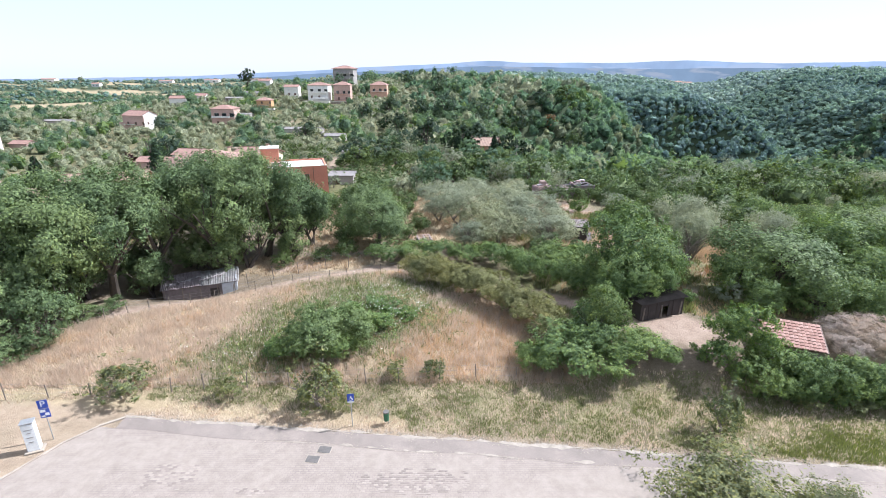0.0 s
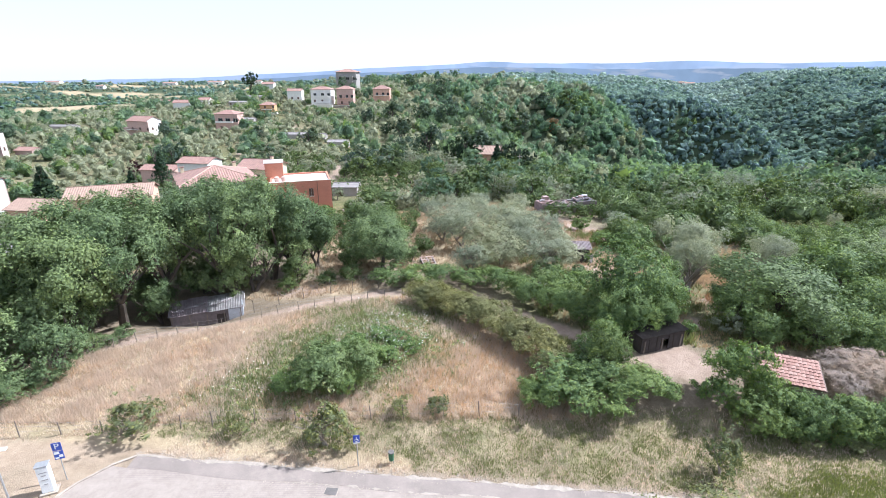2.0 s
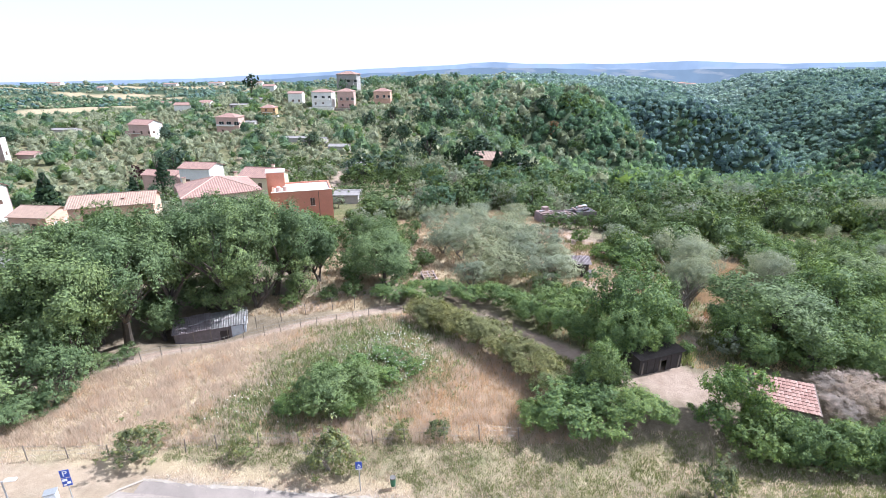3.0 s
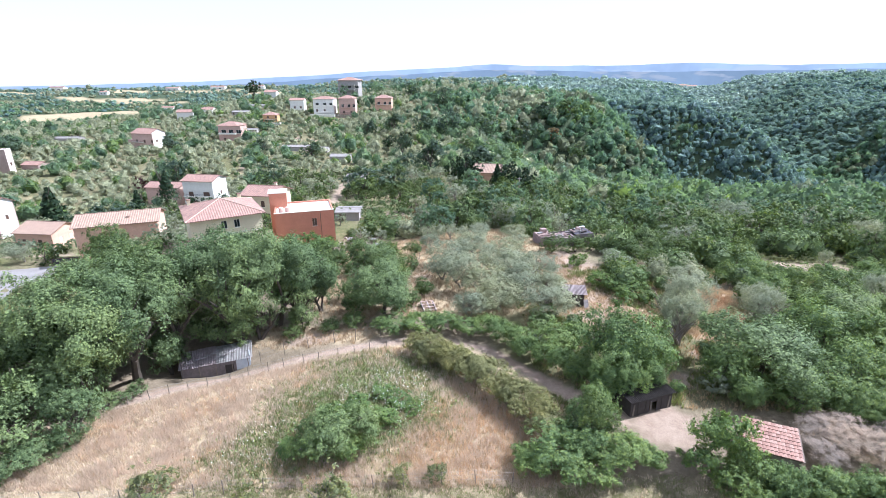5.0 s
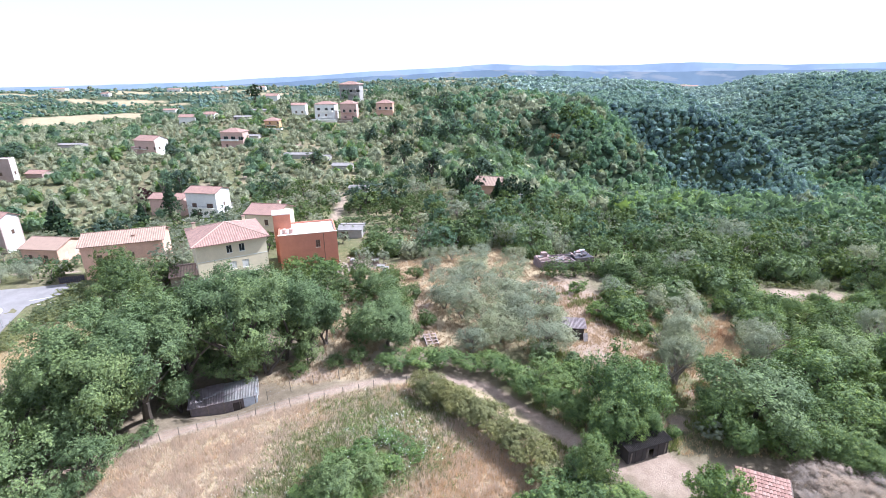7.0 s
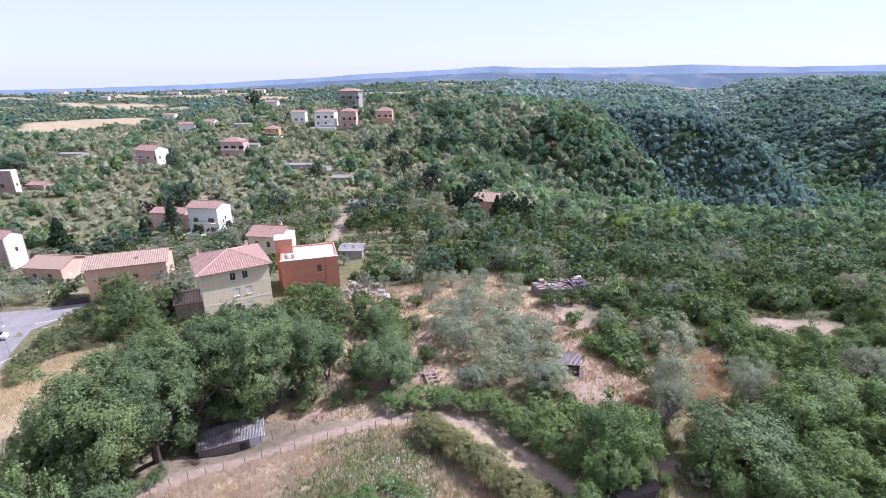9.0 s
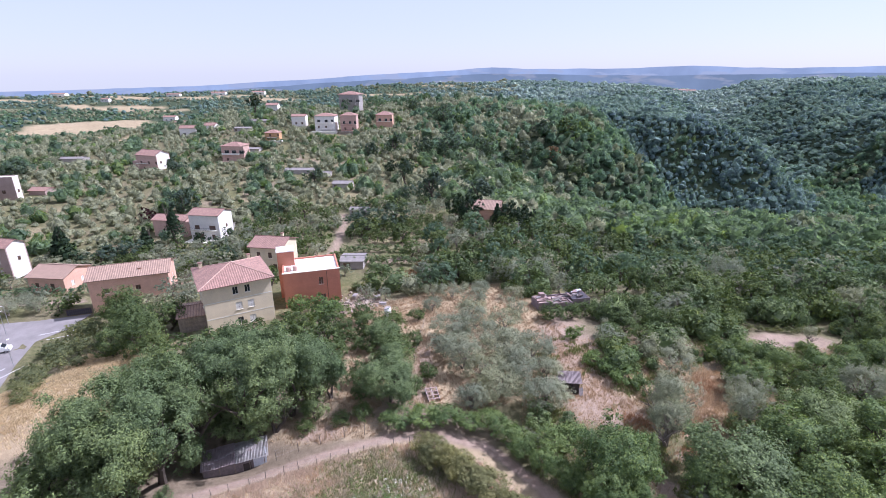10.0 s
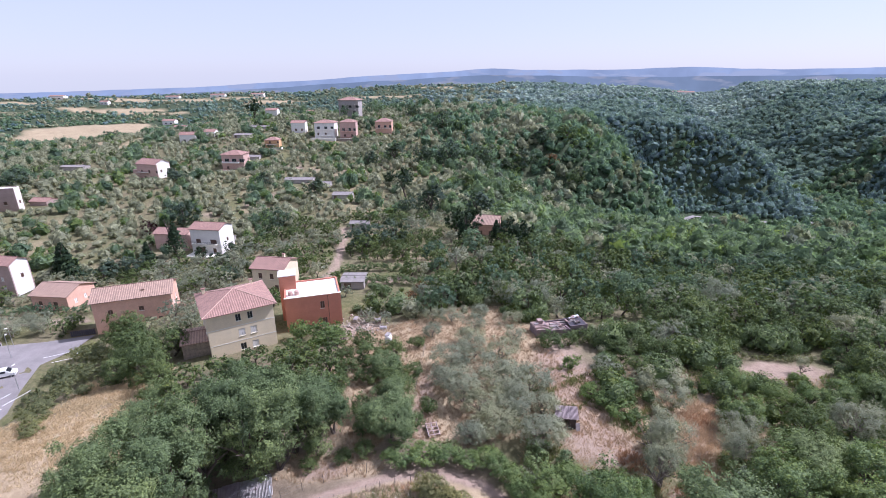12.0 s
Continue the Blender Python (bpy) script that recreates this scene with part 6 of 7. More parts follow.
t = thing("water_tank", "white upright plastic water tank in dry grass", "water tank", pose(-11.4, 86.6, at(-11.4, 86.6)))
part("body", tube([(0, 0, -0.05), (0, 0, 0.1), (0, 0, 1.5), (0, 0, 1.7), (0, 0, 1.8)], [0.5, 0.55, 0.55, 0.4, 0.15], 14), WHITE, t)
part("cap", tube([(0, 0, 1.78), (0, 0, 1.88)], [0.14, 0.14], 10), BIN_GREEN, t)
t = thing("utility_pole", "pale concrete utility pole among trees", "pole", pose(20.0, 137.0, at(20, 137)))
part("shaft", tube([(0, 0, -0.3), (0, 0, 8.5)], [0.16, 0.1], 8), KERB, t)
part("crossarm", box((-0.7, -0.05, 8.0), (0.7, 0.05, 8.12)), STEEL, t)


# ---------------------------------------------------------------- car park on the left with a van
bm = bmesh.new()
ring = [(-82.2, 70.5), (-83.0, 79.1), (-86.1, 86.1), (-89.5, 95.7), (-86.5, 101.6), (-86.1, 109.1), (-96.3, 105.6), (-105.4, 103.9), (-122.0, 102.7), (-128.4, 90.9), (-126.3, 68.4)]
f = bm.faces.new([bm.verts.new((x, y, -12.64)) for x, y in ring][::-1])
bmesh.ops.recalc_face_normals(bm, faces=[f])
if f.normal.z < 0:
    f.normal_flip()
tagged(part("road", bm, LOT_ASPHALT), "grey asphalt car park with white bay lines", "road", kind="structure")
bm = bmesh.new()
for x, y, L, a in ((-85.0, 83.9, 5.2, 72), (-88.2, 82.9, 5.2, 72), (-86.6, 80.8, 3.2, -18), (-85.6, 97.8, 5.0, 30), (-88.8, 99.9, 5.0, 30), (-84.7, 100.7, 3.0, 120), (-91.5, 81.7, 5.2, 72)):
    bmesh.ops.create_cube(bm, size=1, matrix=pose(x, y, -12.633, 0, 0, a) @ Matrix.Diagonal((L, 0.14, 0.008, 1)))
tagged(part("trim", bm, WHITE), "white painted parking bay lines", "marking", kind="structure")


def van(x, y, z, turn, label):
    t = thing("van", label, "van", pose(x, y, z, 0, 0, turn))
    bm = bmesh.new()
    prof = [(-2.3, 0.35), (-2.3, 1.0), (-1.55, 1.12), (-0.75, 1.75), (2.2, 1.82), (2.3, 1.0), (2.3, 0.35)]
    a = [bm.verts.new((px, -0.88, pz)) for px, pz in prof]
    b = [bm.verts.new((px, 0.88, pz)) for px, pz in prof]
    bm.faces.new(a)
    bm.faces.new(b[::-1])
    for k in range(len(prof)):
        bm.faces.new((a[k], b[k], b[(k + 1) % len(prof)], a[(k + 1) % len(prof)]))
    bmesh.ops.recalc_face_normals(bm, faces=bm.faces[:])
    bmesh.ops.bevel(bm, geom=bm.edges[:], offset=0.08, segments=2, affect="EDGES")
    body = part("body", bm, WHITE, t)
    bm = bmesh.new()
    vs = [bm.verts.new(p) for p in ((-1.5, -0.78, 1.2), (-1.5, 0.78, 1.2), (-0.82, 0.72, 1.74), (-0.82, -0.72, 1.74))]
    bm.faces.new(vs)
    bmesh.ops.solidify(bm, geom=bm.faces[:], thickness=0.03)
    part("windscreen", bm, GLASS, body)
    for s in (-1, 1):
        part("side_window", box((-0.7, s * 0.885 - 0.01, 1.15), (1.9, s * 0.885 + 0.01, 1.6), 0.005), GLASS, body)
        part("headlight", box((-2.33, s * 0.62 - 0.15, 0.75), (-2.24, s * 0.62 + 0.15, 0.92), 0.01), STEEL, body)
        for px in (-1.5, 1.45):
            w = part("wheel", tube([(px, s * 0.72, 0.32), (px, s * 0.9, 0.32)], [0.32, 0.32], 16), TARP, t)
            part("rim", tube([(px, s * 0.88, 0.32), (px, s * 0.915, 0.32)], [0.2, 0.18], 12), STEEL, w)
    return t


van(-93.7, 91.3, -12.64, 205, "white people carrier parked in the car park")
street_lamp(-98.4, 98.9, -12.64, 5.5, 100, "grey street lamp with a pale lantern at the car park")
street_lamp(-86.7, 86.6, -12.64, 5.5, 80, "grey street lamp with a pale lantern at the car park")
street_lamp(-102.2, 104.1, -12.64, 4.5, 200, "grey street lamp with a pale lantern at the car park")
t = thing("low_wall", "low dark boundary wall along the car park", "wall", pose(-122.0, 103.1, -12.85, 0, 0, 3))
part("wall", wall_mesh(17, 1.1, 0.25, []), GREYWALL, t)
part("coping", box((-0.05, -0.05, 1.1), (17.05, 0.3, 1.16)), SHUTTER, t)
t = thing("dark_gate", "dark sliding gate at the garden", "gate", pose(-91.4, 108.0, -12.75, 0, 0, 18))
part("gate_frame", wall_mesh(5.4, 1.6, 0.06, [(0.1, 0.1, 5.2, 1.4)]), SHUTTER, t)
for k in range(12):
    part("board", box((0.14 + 0.43 * k, 0.01, 0.1), (0.52 + 0.43 * k, 0.04, 1.5)), TARP, t)


# ---------------------------------------------------------------- grass
def tufts(name, label, count, region, mat, blade, seed, blades=5, width=0.05):
    rng = np.random.default_rng(seed)
    x0, x1, y0, y1, keep = region
    x, y = rng.uniform(x0, x1, count * 3), rng.uniform(y0, y1, count * 3)
    k = rng.uniform(0, 1, count * 3) < keep(x, y)
    x, y = x[k][:count], y[k][:count]
    n = len(x)
    z = land(x, y)
    c = np.repeat(np.stack([x, y, z - 0.02], 1), blades, 0)
    m_ = n * blades
    a = rng.uniform(0, 6.2832, m_)
    side = np.stack([np.cos(a), np.sin(a), np.zeros(m_)], 1)
    h = blade * rng.uniform(0.5, 1.3, m_)
    off = rng.normal(0, 0.09, (m_, 3)) * np.array([1, 1, 0])
    lean = rng.normal(0, 0.28, (m_, 3)) * np.array([1, 1, 0])
    tip = c + off + (lean + np.array([0, 0, 1])) * h[:, None]
    v = np.stack([c + off - side * width, c + off + side * width, tip], 1).reshape(-1, 3)
    me = quick_mesh(name, v, tris=np.arange(len(v)).reshape(-1, 3))
    me.materials.append(mat)
    return tagged(new(name, me), label, "grass", kind="stuff")


def off_lane(x, y):
    return line_gap(x, y, LANE)[0] > 1.0


def mound(x, y):
    g, a = line_gap(x, y, LANE)
    inside = (y < np.interp(x, [-34, -30, -22.6, -14.8, -7, -1, 4, 8, 10.8], [35, 38.2, 42.5, 45.8, 48.6, 48.8, 45, 40, 36]))
    return (inside & (y > 29.0) & (x < 9.5 - 0.2 * (y - 29))).astype(float)


def greenish(x, y):
    return np.clip(blotch(x, y, -7.6, 37.4, 7.8, 5.6, 0.5) + 0.8 * blotch(x, y, -14, 32.2, 4.8, 2.8, 0.5) + 0.75 * blotch(x, y, -5, 44.5, 7, 3, 0.4), 0, 1)


tufts("dry_grass", "tall straw-coloured dry grass on the mound", 15000, (-36, 10, 28.5, 49, lambda x, y: mound(x, y) * (1 - 0.8 * greenish(x, y)) * (0.35 + 0.65 * ss(-0.3, 0.5, waves(x, y, 5, 2)))), STRAW, 0.52, 1, 8, 0.017)
tufts("dry_grass", "rust-brown dry grass patches on the mound", 9000, (-36, 10, 28.5, 49, lambda x, y: mound(x, y) * np.clip(0.4 * ss(0.1, 0.6, waves(x, y, 9, 0.4)) + 0.95 * blotch(x, y, 1.2, 33.6, 5.4, 4.4, 0.5) + 0.5 * blotch(x, y, -12, 31, 3, 1.6), 0, 1)), RUST_GRASS, 0.46, 2, 7, 0.018)
tufts("green_weeds", "green grass growing through the dry field", 6500, (-26, 6, 29, 49, lambda x, y: mound(x, y) * greenish(x, y)), GREEN_GRASS, 0.42, 3, 5, 0.035)
rng = np.random.default_rng(33)
wx, wy = rng.uniform(-26, 6, 70000), rng.uniform(29, 49, 70000)
k = (rng.uniform(0, 1, 70000) < 1.0 * greenish(wx, wy) * (0.35 + 0.65 * blotch(wx, wy, -6.8, 36, 5.5, 4.6, 0.5)) * ss(-0.35, 0.25, waves(wx, wy, 3.1, 2.2))) & (mound(wx, wy) > 0)
wx, wy = wx[k], wy[k]
c = np.stack([wx, wy, land(wx, wy) + rng.uniform(0.1, 0.95, len(wx)) * (0.6 + 0.4 * waves(wx, wy, 2.3, 1.0))], 1)
me = quick_mesh("green_weeds", leaf_cards(rng, c, np.tile([0, -0.2, 0.9], (len(wx), 1)), 0.09, 0.42, 0.7), quads_of(len(wx)))
me.materials.append(leaf_material("weed_leaves", (0.20, 0.275, 0.125), spread=0.35, even=True))
tagged(new("green_weeds", me), "leafy green weeds and wild carrot in the dry field", "weeds", kind="stuff")
tufts("verge_grass", "short green-brown grass on the verge", 20000, (-34, 40, 19.5, 29.6, lambda x, y: ((y > EDGE(x) + 0.5) & (x > -19.5)) * (0.35 + 0.65 * ss(-0.2, 0.5, waves(x, y, 4, 3))) * (line_gap(x, y, [(-21, 26.9), (-14, 26.4), (-8, 25.7), (-3, 25.1)])[0] > 0.9)), GREEN_GRASS, 0.18, 4, 5, 0.02)
tufts("verge_grass", "lush green grass below the hedge", 5000, (19, 40, 19.5, 26.5, lambda x, y: (y > EDGE(x) + 0.4) * blotch(x, y, 28.5, 22.6, 8.5, 2.0, 0.4)), leaf_material("lush_grass_blades", (0.215, 0.245, 0.12), spread=0.3, even=True), 0.17, 14, 6, 0.03)
tufts("verge_grass", "dry straw grass on the verge", 6000, (-34, 40, 19.5, 29.6, lambda x, y: ((y > EDGE(x) + 0.35) & (x > -34)) * (line_gap(x, y, [(-48, 24.2), (-30, 25.6), (-19, 27.6)])[0] > 1.2) * (0.25 + 0.75 * ss(-0.3, 0.4, waves(x, y, 5, 1)))), STRAW, 0.2, 5, 5, 0.025)
tufts("dry_grass", "dry grass on the slope below the oaks", 13000, (-74, -38, 44, 84, lambda x, y: (blotch(x, y, -54, 61, 17, 11) + blotch(x, y, -58, 76, 8, 6)) * (0.4 + 0.6 * ss(-0.4, 0.4, waves(x, y, 4, 1)))), FIELD_GRASS, 0.45, 6, 7, 0.02)
tufts("dry_grass", "dry grass between the garden trees", 20000, (-22, 48, 49, 104, lambda x, y: (ground_mix(x, y)[1] > 0.3) * off_lane(x, y) * (0.35 + 0.65 * ss(-0.3, 0.4, waves(x, y, 4, 2)))), DULL_GRASS, 0.42, 7, 7, 0.022)
tufts("dry_grass", "pale dry weeds in the thicket", 14000, (9, 62, 36, 74, lambda x, y: off_lane(x, y) * (np.hypot(x - 18, y - 34) > 3) * (np.hypot((x - 56) / 9, (y - 75.5) / 5) > 1) * (0.3 + 0.7 * ss(-0.3, 0.4, waves(x, y, 6, 2)))), DULL_GRASS, 0.38, 17, 5, 0.02)
tufts("green_weeds", "green weeds in the thicket", 9000, (9, 62, 36, 74, lambda x, y: off_lane(x, y) * (np.hypot(x - 18, y - 34) > 3) * (np.hypot((x - 56) / 9, (y - 75.5) / 5) > 1) * (np.hypot(x - 19.8, y - 54.5) > 5.2) * (line_gap(x, y, CLEARING)[0] > 2.6) * ss(-0.1, 0.5, waves(x, y, 7, 4))), GREEN_GRASS, 0.55, 18, 5, 0.06)
tufts("dry_grass", "rust-brown dry scrub between the garden trees", 5000, (-22, 48, 50, 104, lambda x, y: (ground_mix(x, y)[1] > 0.2) * ss(0.2, 0.6, waves(x, y, 11, 5))), RUST_GRASS, 0.35, 8, 6, 0.022)

tufts("dry_grass", "tall straw-coloured grass in the clearing", 2600, (25, 41, 46, 66, lambda x, y: ss(3.2, 1.6, line_gap(x, y, CLEARING)[0] + 0.5 * waves(x, y, 2.7)) * (0.4 + 0.6 * ss(-0.3, 0.4, waves(x, y, 1.9)))), RUST_GRASS, 0.5, 31, 6, 0.022)
tufts("dry_grass", "rust-orange dry scrub patches in the thicket", 2200, (18, 40, 43, 64, lambda x, y: np.clip(blotch(x, y, 35.6, 60.3, 1.8, 1.6) + blotch(x, y, 22.9, 51.2, 1.9, 1.9) + blotch(x, y, 27.0, 45.6, 1.3, 1.0) + 0.3 * blotch(x, y, 17.0, 51.0, 1.6, 1.2), 0, 1)), leaf_material("rust_scrub", (0.40, 0.25, 0.16), spread=0.25, even=True, through_light=0.3, hue=(1.1, 1.05, 1.0), gloss=0.05, glow=(1.05, 1.0, 0.9)), 0.6, 28, 6, 0.03)

rng = np.random.default_rng(21)
fx, fy = rng.uniform(-20, 3, 4200), rng.uniform(29.5, 47, 4200)
k = (rng.uniform(0, 1, 4200) < 0.6 * np.clip(1.6 * blotch(fx, fy, -5, 38, 3.6, 3.4, 0.5) + 0.5 * blotch(fx, fy, -14, 32.5, 4.5, 2.4, 0.5) + 0.08 * greenish(fx, fy), 0, 1)) & (mound(fx, fy) > 0)
fx, fy = fx[k], fy[k]
n = len(fx)
c = np.stack([fx, fy, land(fx, fy) + rng.uniform(0.75, 1.2, n)], 1)
v = leaf_cards(rng, c, np.tile([0, 0, 2.5], (n, 1)), 0.043, 0.9)
me = quick_mesh("wild_flowers", v, quads_of(n))
me.materials.append(FLOWER)
tagged(new("wild_flowers", me), "white wild carrot flowers in the field", "flowers", kind="stuff")


# ---------------------------------------------------------------- orchards, scrub and woods
BOXES = []
for o in bpy.data.objects:
    if o.parent is None and o.get("category") in ("house", "shed", "outbuilding", "enclosure"):
        cs = [o.matrix_basis @ ch.matrix_basis @ Vector(b) for ch in o.children for b in ch.bound_box]
        BOXES.append((min(c.x for c in cs), max(c.x for c in cs), min(c.y for c in cs), max(c.y for c in cs)))


def built(x, y, pad):
    hit_ = np.zeros(np.shape(x), bool)
    for x0, x1, y0, y1 in BOXES:
        deep = (y1 - y0) * 0.22
        hit_ |= (x > x0 - pad) & (x < x1 + pad) & (y > y0 - pad - deep) & (y < y1 + pad)
    return hit_


def jitter_grid(x0, x1, y0, y1, step, seed):
    rng = np.random.default_rng(seed)
    gx, gy = np.meshgrid(np.arange(x0, x1, step), np.arange(y0, y1, step))
    gx = gx + (np.arange(gx.shape[0]) % 2)[:, None] * step * 0.5
    return (gx + rng.uniform(-0.36, 0.36, gx.shape) * step).ravel(), (gy + rng.uniform(-0.36, 0.36, gy.shape) * step).ravel()


def in_view(x, y, pad=25):
    return np.abs(x) < 0.93 * y + pad


def proto(seed, n, size, clumps, slim=0.6, around=8, rings=5, tall=1.15, heart=(0.70, 0.92)):
    """A far tree down to the ground: a lumpy core of overlapping clumps, and leaf sprays standing off it, each a triangle."""
    rng = np.random.default_rng(seed)
    c = rng.normal(0, 1, (clumps, 3))
    c /= np.linalg.norm(c, axis=1, keepdims=True)
    c[:, 2] = c[:, 2] * 0.8 + 0.15
    c *= rng.uniform(0.35, 0.68, clumps)[:, None]
    cr = rng.uniform(0.30, 0.52, clumps)

    def shell(d):
        along_ = d @ c.T
        gap2 = (c ** 2).sum(1)[None] - along_ ** 2
        reach = along_ + np.sqrt(np.clip(cr[None] ** 2 - gap2, 0, None))
        reach = np.where(gap2 < cr[None] ** 2, reach, 0.0)
        return d * np.maximum(reach.max(1), 0.45)[:, None]

    el = np.radians(np.linspace(-52, 62, rings))
    az = np.arange(around) * 6.2832 / around
    E_, A_ = np.meshgrid(el, az, indexing="ij")
    A_ = A_ + (np.arange(rings) % 2)[:, None] * 3.1416 / around
    d = np.stack([np.cos(E_) * np.cos(A_), np.cos(E_) * np.sin(A_), np.sin(E_)], -1).reshape(-1, 3)
    skin = np.concatenate([shell(d), shell(np.array([[0.0, 0.0, 1.0]]))])
    k = np.arange(around)
    rim = np.concatenate([np.stack([k + r * around, (k + 1) % around + r * around, (k + 1) % around + (r + 1) * around, k + (r + 1) * around], 1) for r in range(rings - 1)])
    top_ = (rings - 1) * around
    rim = np.concatenate([rim, np.stack([k[::2] + top_, (k[::2] + 1) % around + top_, (k[::2] + 2) % around + top_, np.full(len(k[::2]), len(skin) - 1)], 1)])
    # every facet is a clump of leaves of its own, tilted a little
    core = skin[rim]
    mid_ = core.mean(1, keepdims=True)
    core = mid_ * rng.uniform(*heart, (len(rim), 1, 1)) + (core - mid_) * rng.uniform(0.9, 1.3, (len(rim), 1, 1)) + rng.normal(0, 0.07, core.shape)
    core = core.reshape(-1, 3)
    quads = quads_of(len(rim))
    cards = np.zeros((0, 3, 3))
    if n:
        o = rng.normal(0, 1, (n, 3))
        o /= np.linalg.norm(o, axis=1, keepdims=True)
        o[:, 2] = np.where(o[:, 2] < -0.45, -o[:, 2], o[:, 2])
        p = shell(o) * rng.uniform(0.88, 1.12, n)[:, None]
        nrm = o + rng.normal(0, 0.45, (n, 3))
        nrm /= np.linalg.norm(nrm, axis=1, keepdims=True)
        a = np.cross(nrm, rng.normal(0, 1, (n, 3)))
        a /= np.linalg.norm(a, axis=1, keepdims=True)
        b = np.cross(nrm, a)
        sz = (size * rng.uniform(0.5, 1.4, n))[:, None]
        cards = np.stack([p - a * sz, p + a * sz * 0.7 - b * sz * slim, p + a * sz * 0.5 + b * sz * slim], 1)
    for v in (core, cards):
        v[..., 2] = v[..., 2] * tall + 0.62
    return core, quads, cards


def forest(name, label, x, y, radius, mat, protos, seed, category="trees", tall=1.0):
    """Many crowns that nobody could count, in one mesh."""
    rng = np.random.default_rng(seed)
    z = land(x, y)
    vs, qs, ts, base_ = [], [], [], 0
    pick = rng.integers(0, len(protos), len(x))
    for k, (core, quads, cards) in enumerate(protos):
        s = pick == k
        m_ = int(s.sum())
        if not m_:
            continue
        a = rng.uniform(0, 6.2832, m_)
        r = radius[s] * np.clip(1.0 + 0.3 * waves(x[s], y[s], 42, 2.0), 0.8, 1.35) * np.clip(np.exp(rng.normal(-0.03, 0.28, m_)), 0.55, 1.7)
        high = tall * r * rng.uniform(0.8, 1.3, m_)
        pts = np.concatenate([core, cards.reshape(-1, 3)])
        ca_, sa_ = np.cos(a)[:, None], np.sin(a)[:, None]
        v = np.empty((m_, len(pts), 3))
        v[..., 0] = (pts[None, :, 0] * ca_ - pts[None, :, 1] * sa_) * r[:, None] + x[s][:, None]
        v[..., 1] = (pts[None, :, 0] * sa_ + pts[None, :, 1] * ca_) * r[:, None] + y[s][:, None]
        v[..., 2] = pts[None, :, 2] * high[:, None] + z[s][:, None] - 0.08 * r[:, None]
        off = base_ + np.arange(m_)[:, None, None] * len(pts)
        qs.append((quads[None] + off).reshape(-1, 4))
        if len(cards):
            ts.append((np.arange(len(cards) * 3).reshape(1, -1, 3) + len(core) + off).reshape(-1, 3))
        vs.append(v.reshape(-1, 3))
        base_ += m_ * len(pts)
    me = quick_mesh(name, np.concatenate(vs), np.concatenate(qs), np.concatenate(ts) if ts else None)
    me.materials.append(mat)
    return tagged(new(name, me), label, category, kind="stuff")


# clipped hedges along the garden lane
for k in range(30):
    x, y = -49 + 1.9 * k, 122.5 + 0.8 * math.sin(k * 0.5) - 0.03 * k
    if abs(x + 32.5) > 2.6:
        plant("near_wood", x, y, 1.7, 2.7 + 0.3 * math.sin(k * 1.7), "clipped dark green hedge section along the garden lane", "hedge", "hedge", group="garden hedge", trunk=False)
for k in range(16):
    x, y = -137 + 3.64 * k, 128.0 - 0.1 * k
    plant("mid_wood", x, y, 1.9, 2.6 + 0.6 * math.sin(k * 1.3), "tall dark hedge section behind the houses", "hedge", "hedge", group="hedge behind the houses", trunk=False)
for k in range(15):
    x, y = -29 + 1.9 * k, 133.0 + 0.5 * math.sin(k * 0.6)
    plant("near_wood", x, y, 1.6, 2.4 + 0.3 * math.sin(k * 1.9), "clipped dark green hedge section beyond the lawn", "hedge", "hedge", group="hedge beyond the lawn", trunk=False)
for k in range(20):
    u = k / 19
    plant("mid_wood", -139 + 60 * u, 383 - 25 * u, 2.0, 2.8 + 0.4 * math.sin(k * 1.9), "dark clipped hedge section round the villa garden", "hedge", "hedge", group="villa hedge", trunk=False)
for k in range(60):
    x, y = -31.0 + 3.1 * (k % 10) + 0.5 * math.sin(k * 2.7), 142.5 + 5.6 * (k // 10) + 0.6 * math.cos(k * 1.9)
    if line_gap(np.array([x]), np.array([y]), GARDEN_LANES[0])[0][0] > 2.6 and not (0 < x + 30 < 4 and y < 150):
        plant("near_tree", x, y, 1.9 + 0.25 * math.sin(k * 1.3), 3.2 + 0.4 * math.sin(k * 2.1), "dark green fruit tree in a dense orchard", "tree", "fruit_tree", group="dense orchard")
rng = random.Random(12)
bm = bmesh.new()
for k in range(170):
    x, y = rng.gauss(-18.0, 2.6), rng.gauss(98.5, 3.6)
    r = rng.uniform(0.12, 0.45)
    bmesh.ops.create_icosphere(bm, subdivisions=1, radius=r, matrix=pose(x, y, at(x, y) + r * 0.3, rng.uniform(0, 90), rng.uniform(0, 90), 0) @ Matrix.Diagonal((1, rng.uniform(0.5, 1), rng.uniform(0.5, 1), 1)))
tagged(part("rubble", bm, KERB), "pale rubble and stones on the yard beside the orange house", "rubble", kind="stuff")
for x, y, w, d, h, mt in ((-20.4, 100.5, 1.6, 0.8, 0.8, KERB), (-15.2, 99, 1.0, 1.0, 0.9, JUNK), (-11.6, 87.0, 1.2, 0.9, 1.9, WHITE), (-13.6, 95.0, 1.4, 0.7, 0.5, BLUEGREY)):
    t = thing("crate", "old crate or box on the yard beside the orange house", "crate", pose(x, y, at(x, y) - 0.03, 0, 0, x * 40))
    part("body", box((-w / 2, -d / 2, 0), (w / 2, d / 2, h), 0.03), mt, t)
    part("lid", box((-w / 2 - 0.04, -d / 2 - 0.04, h), (w / 2 + 0.04, d / 2 + 0.04, h + 0.05), 0.01), BOARDS, t)

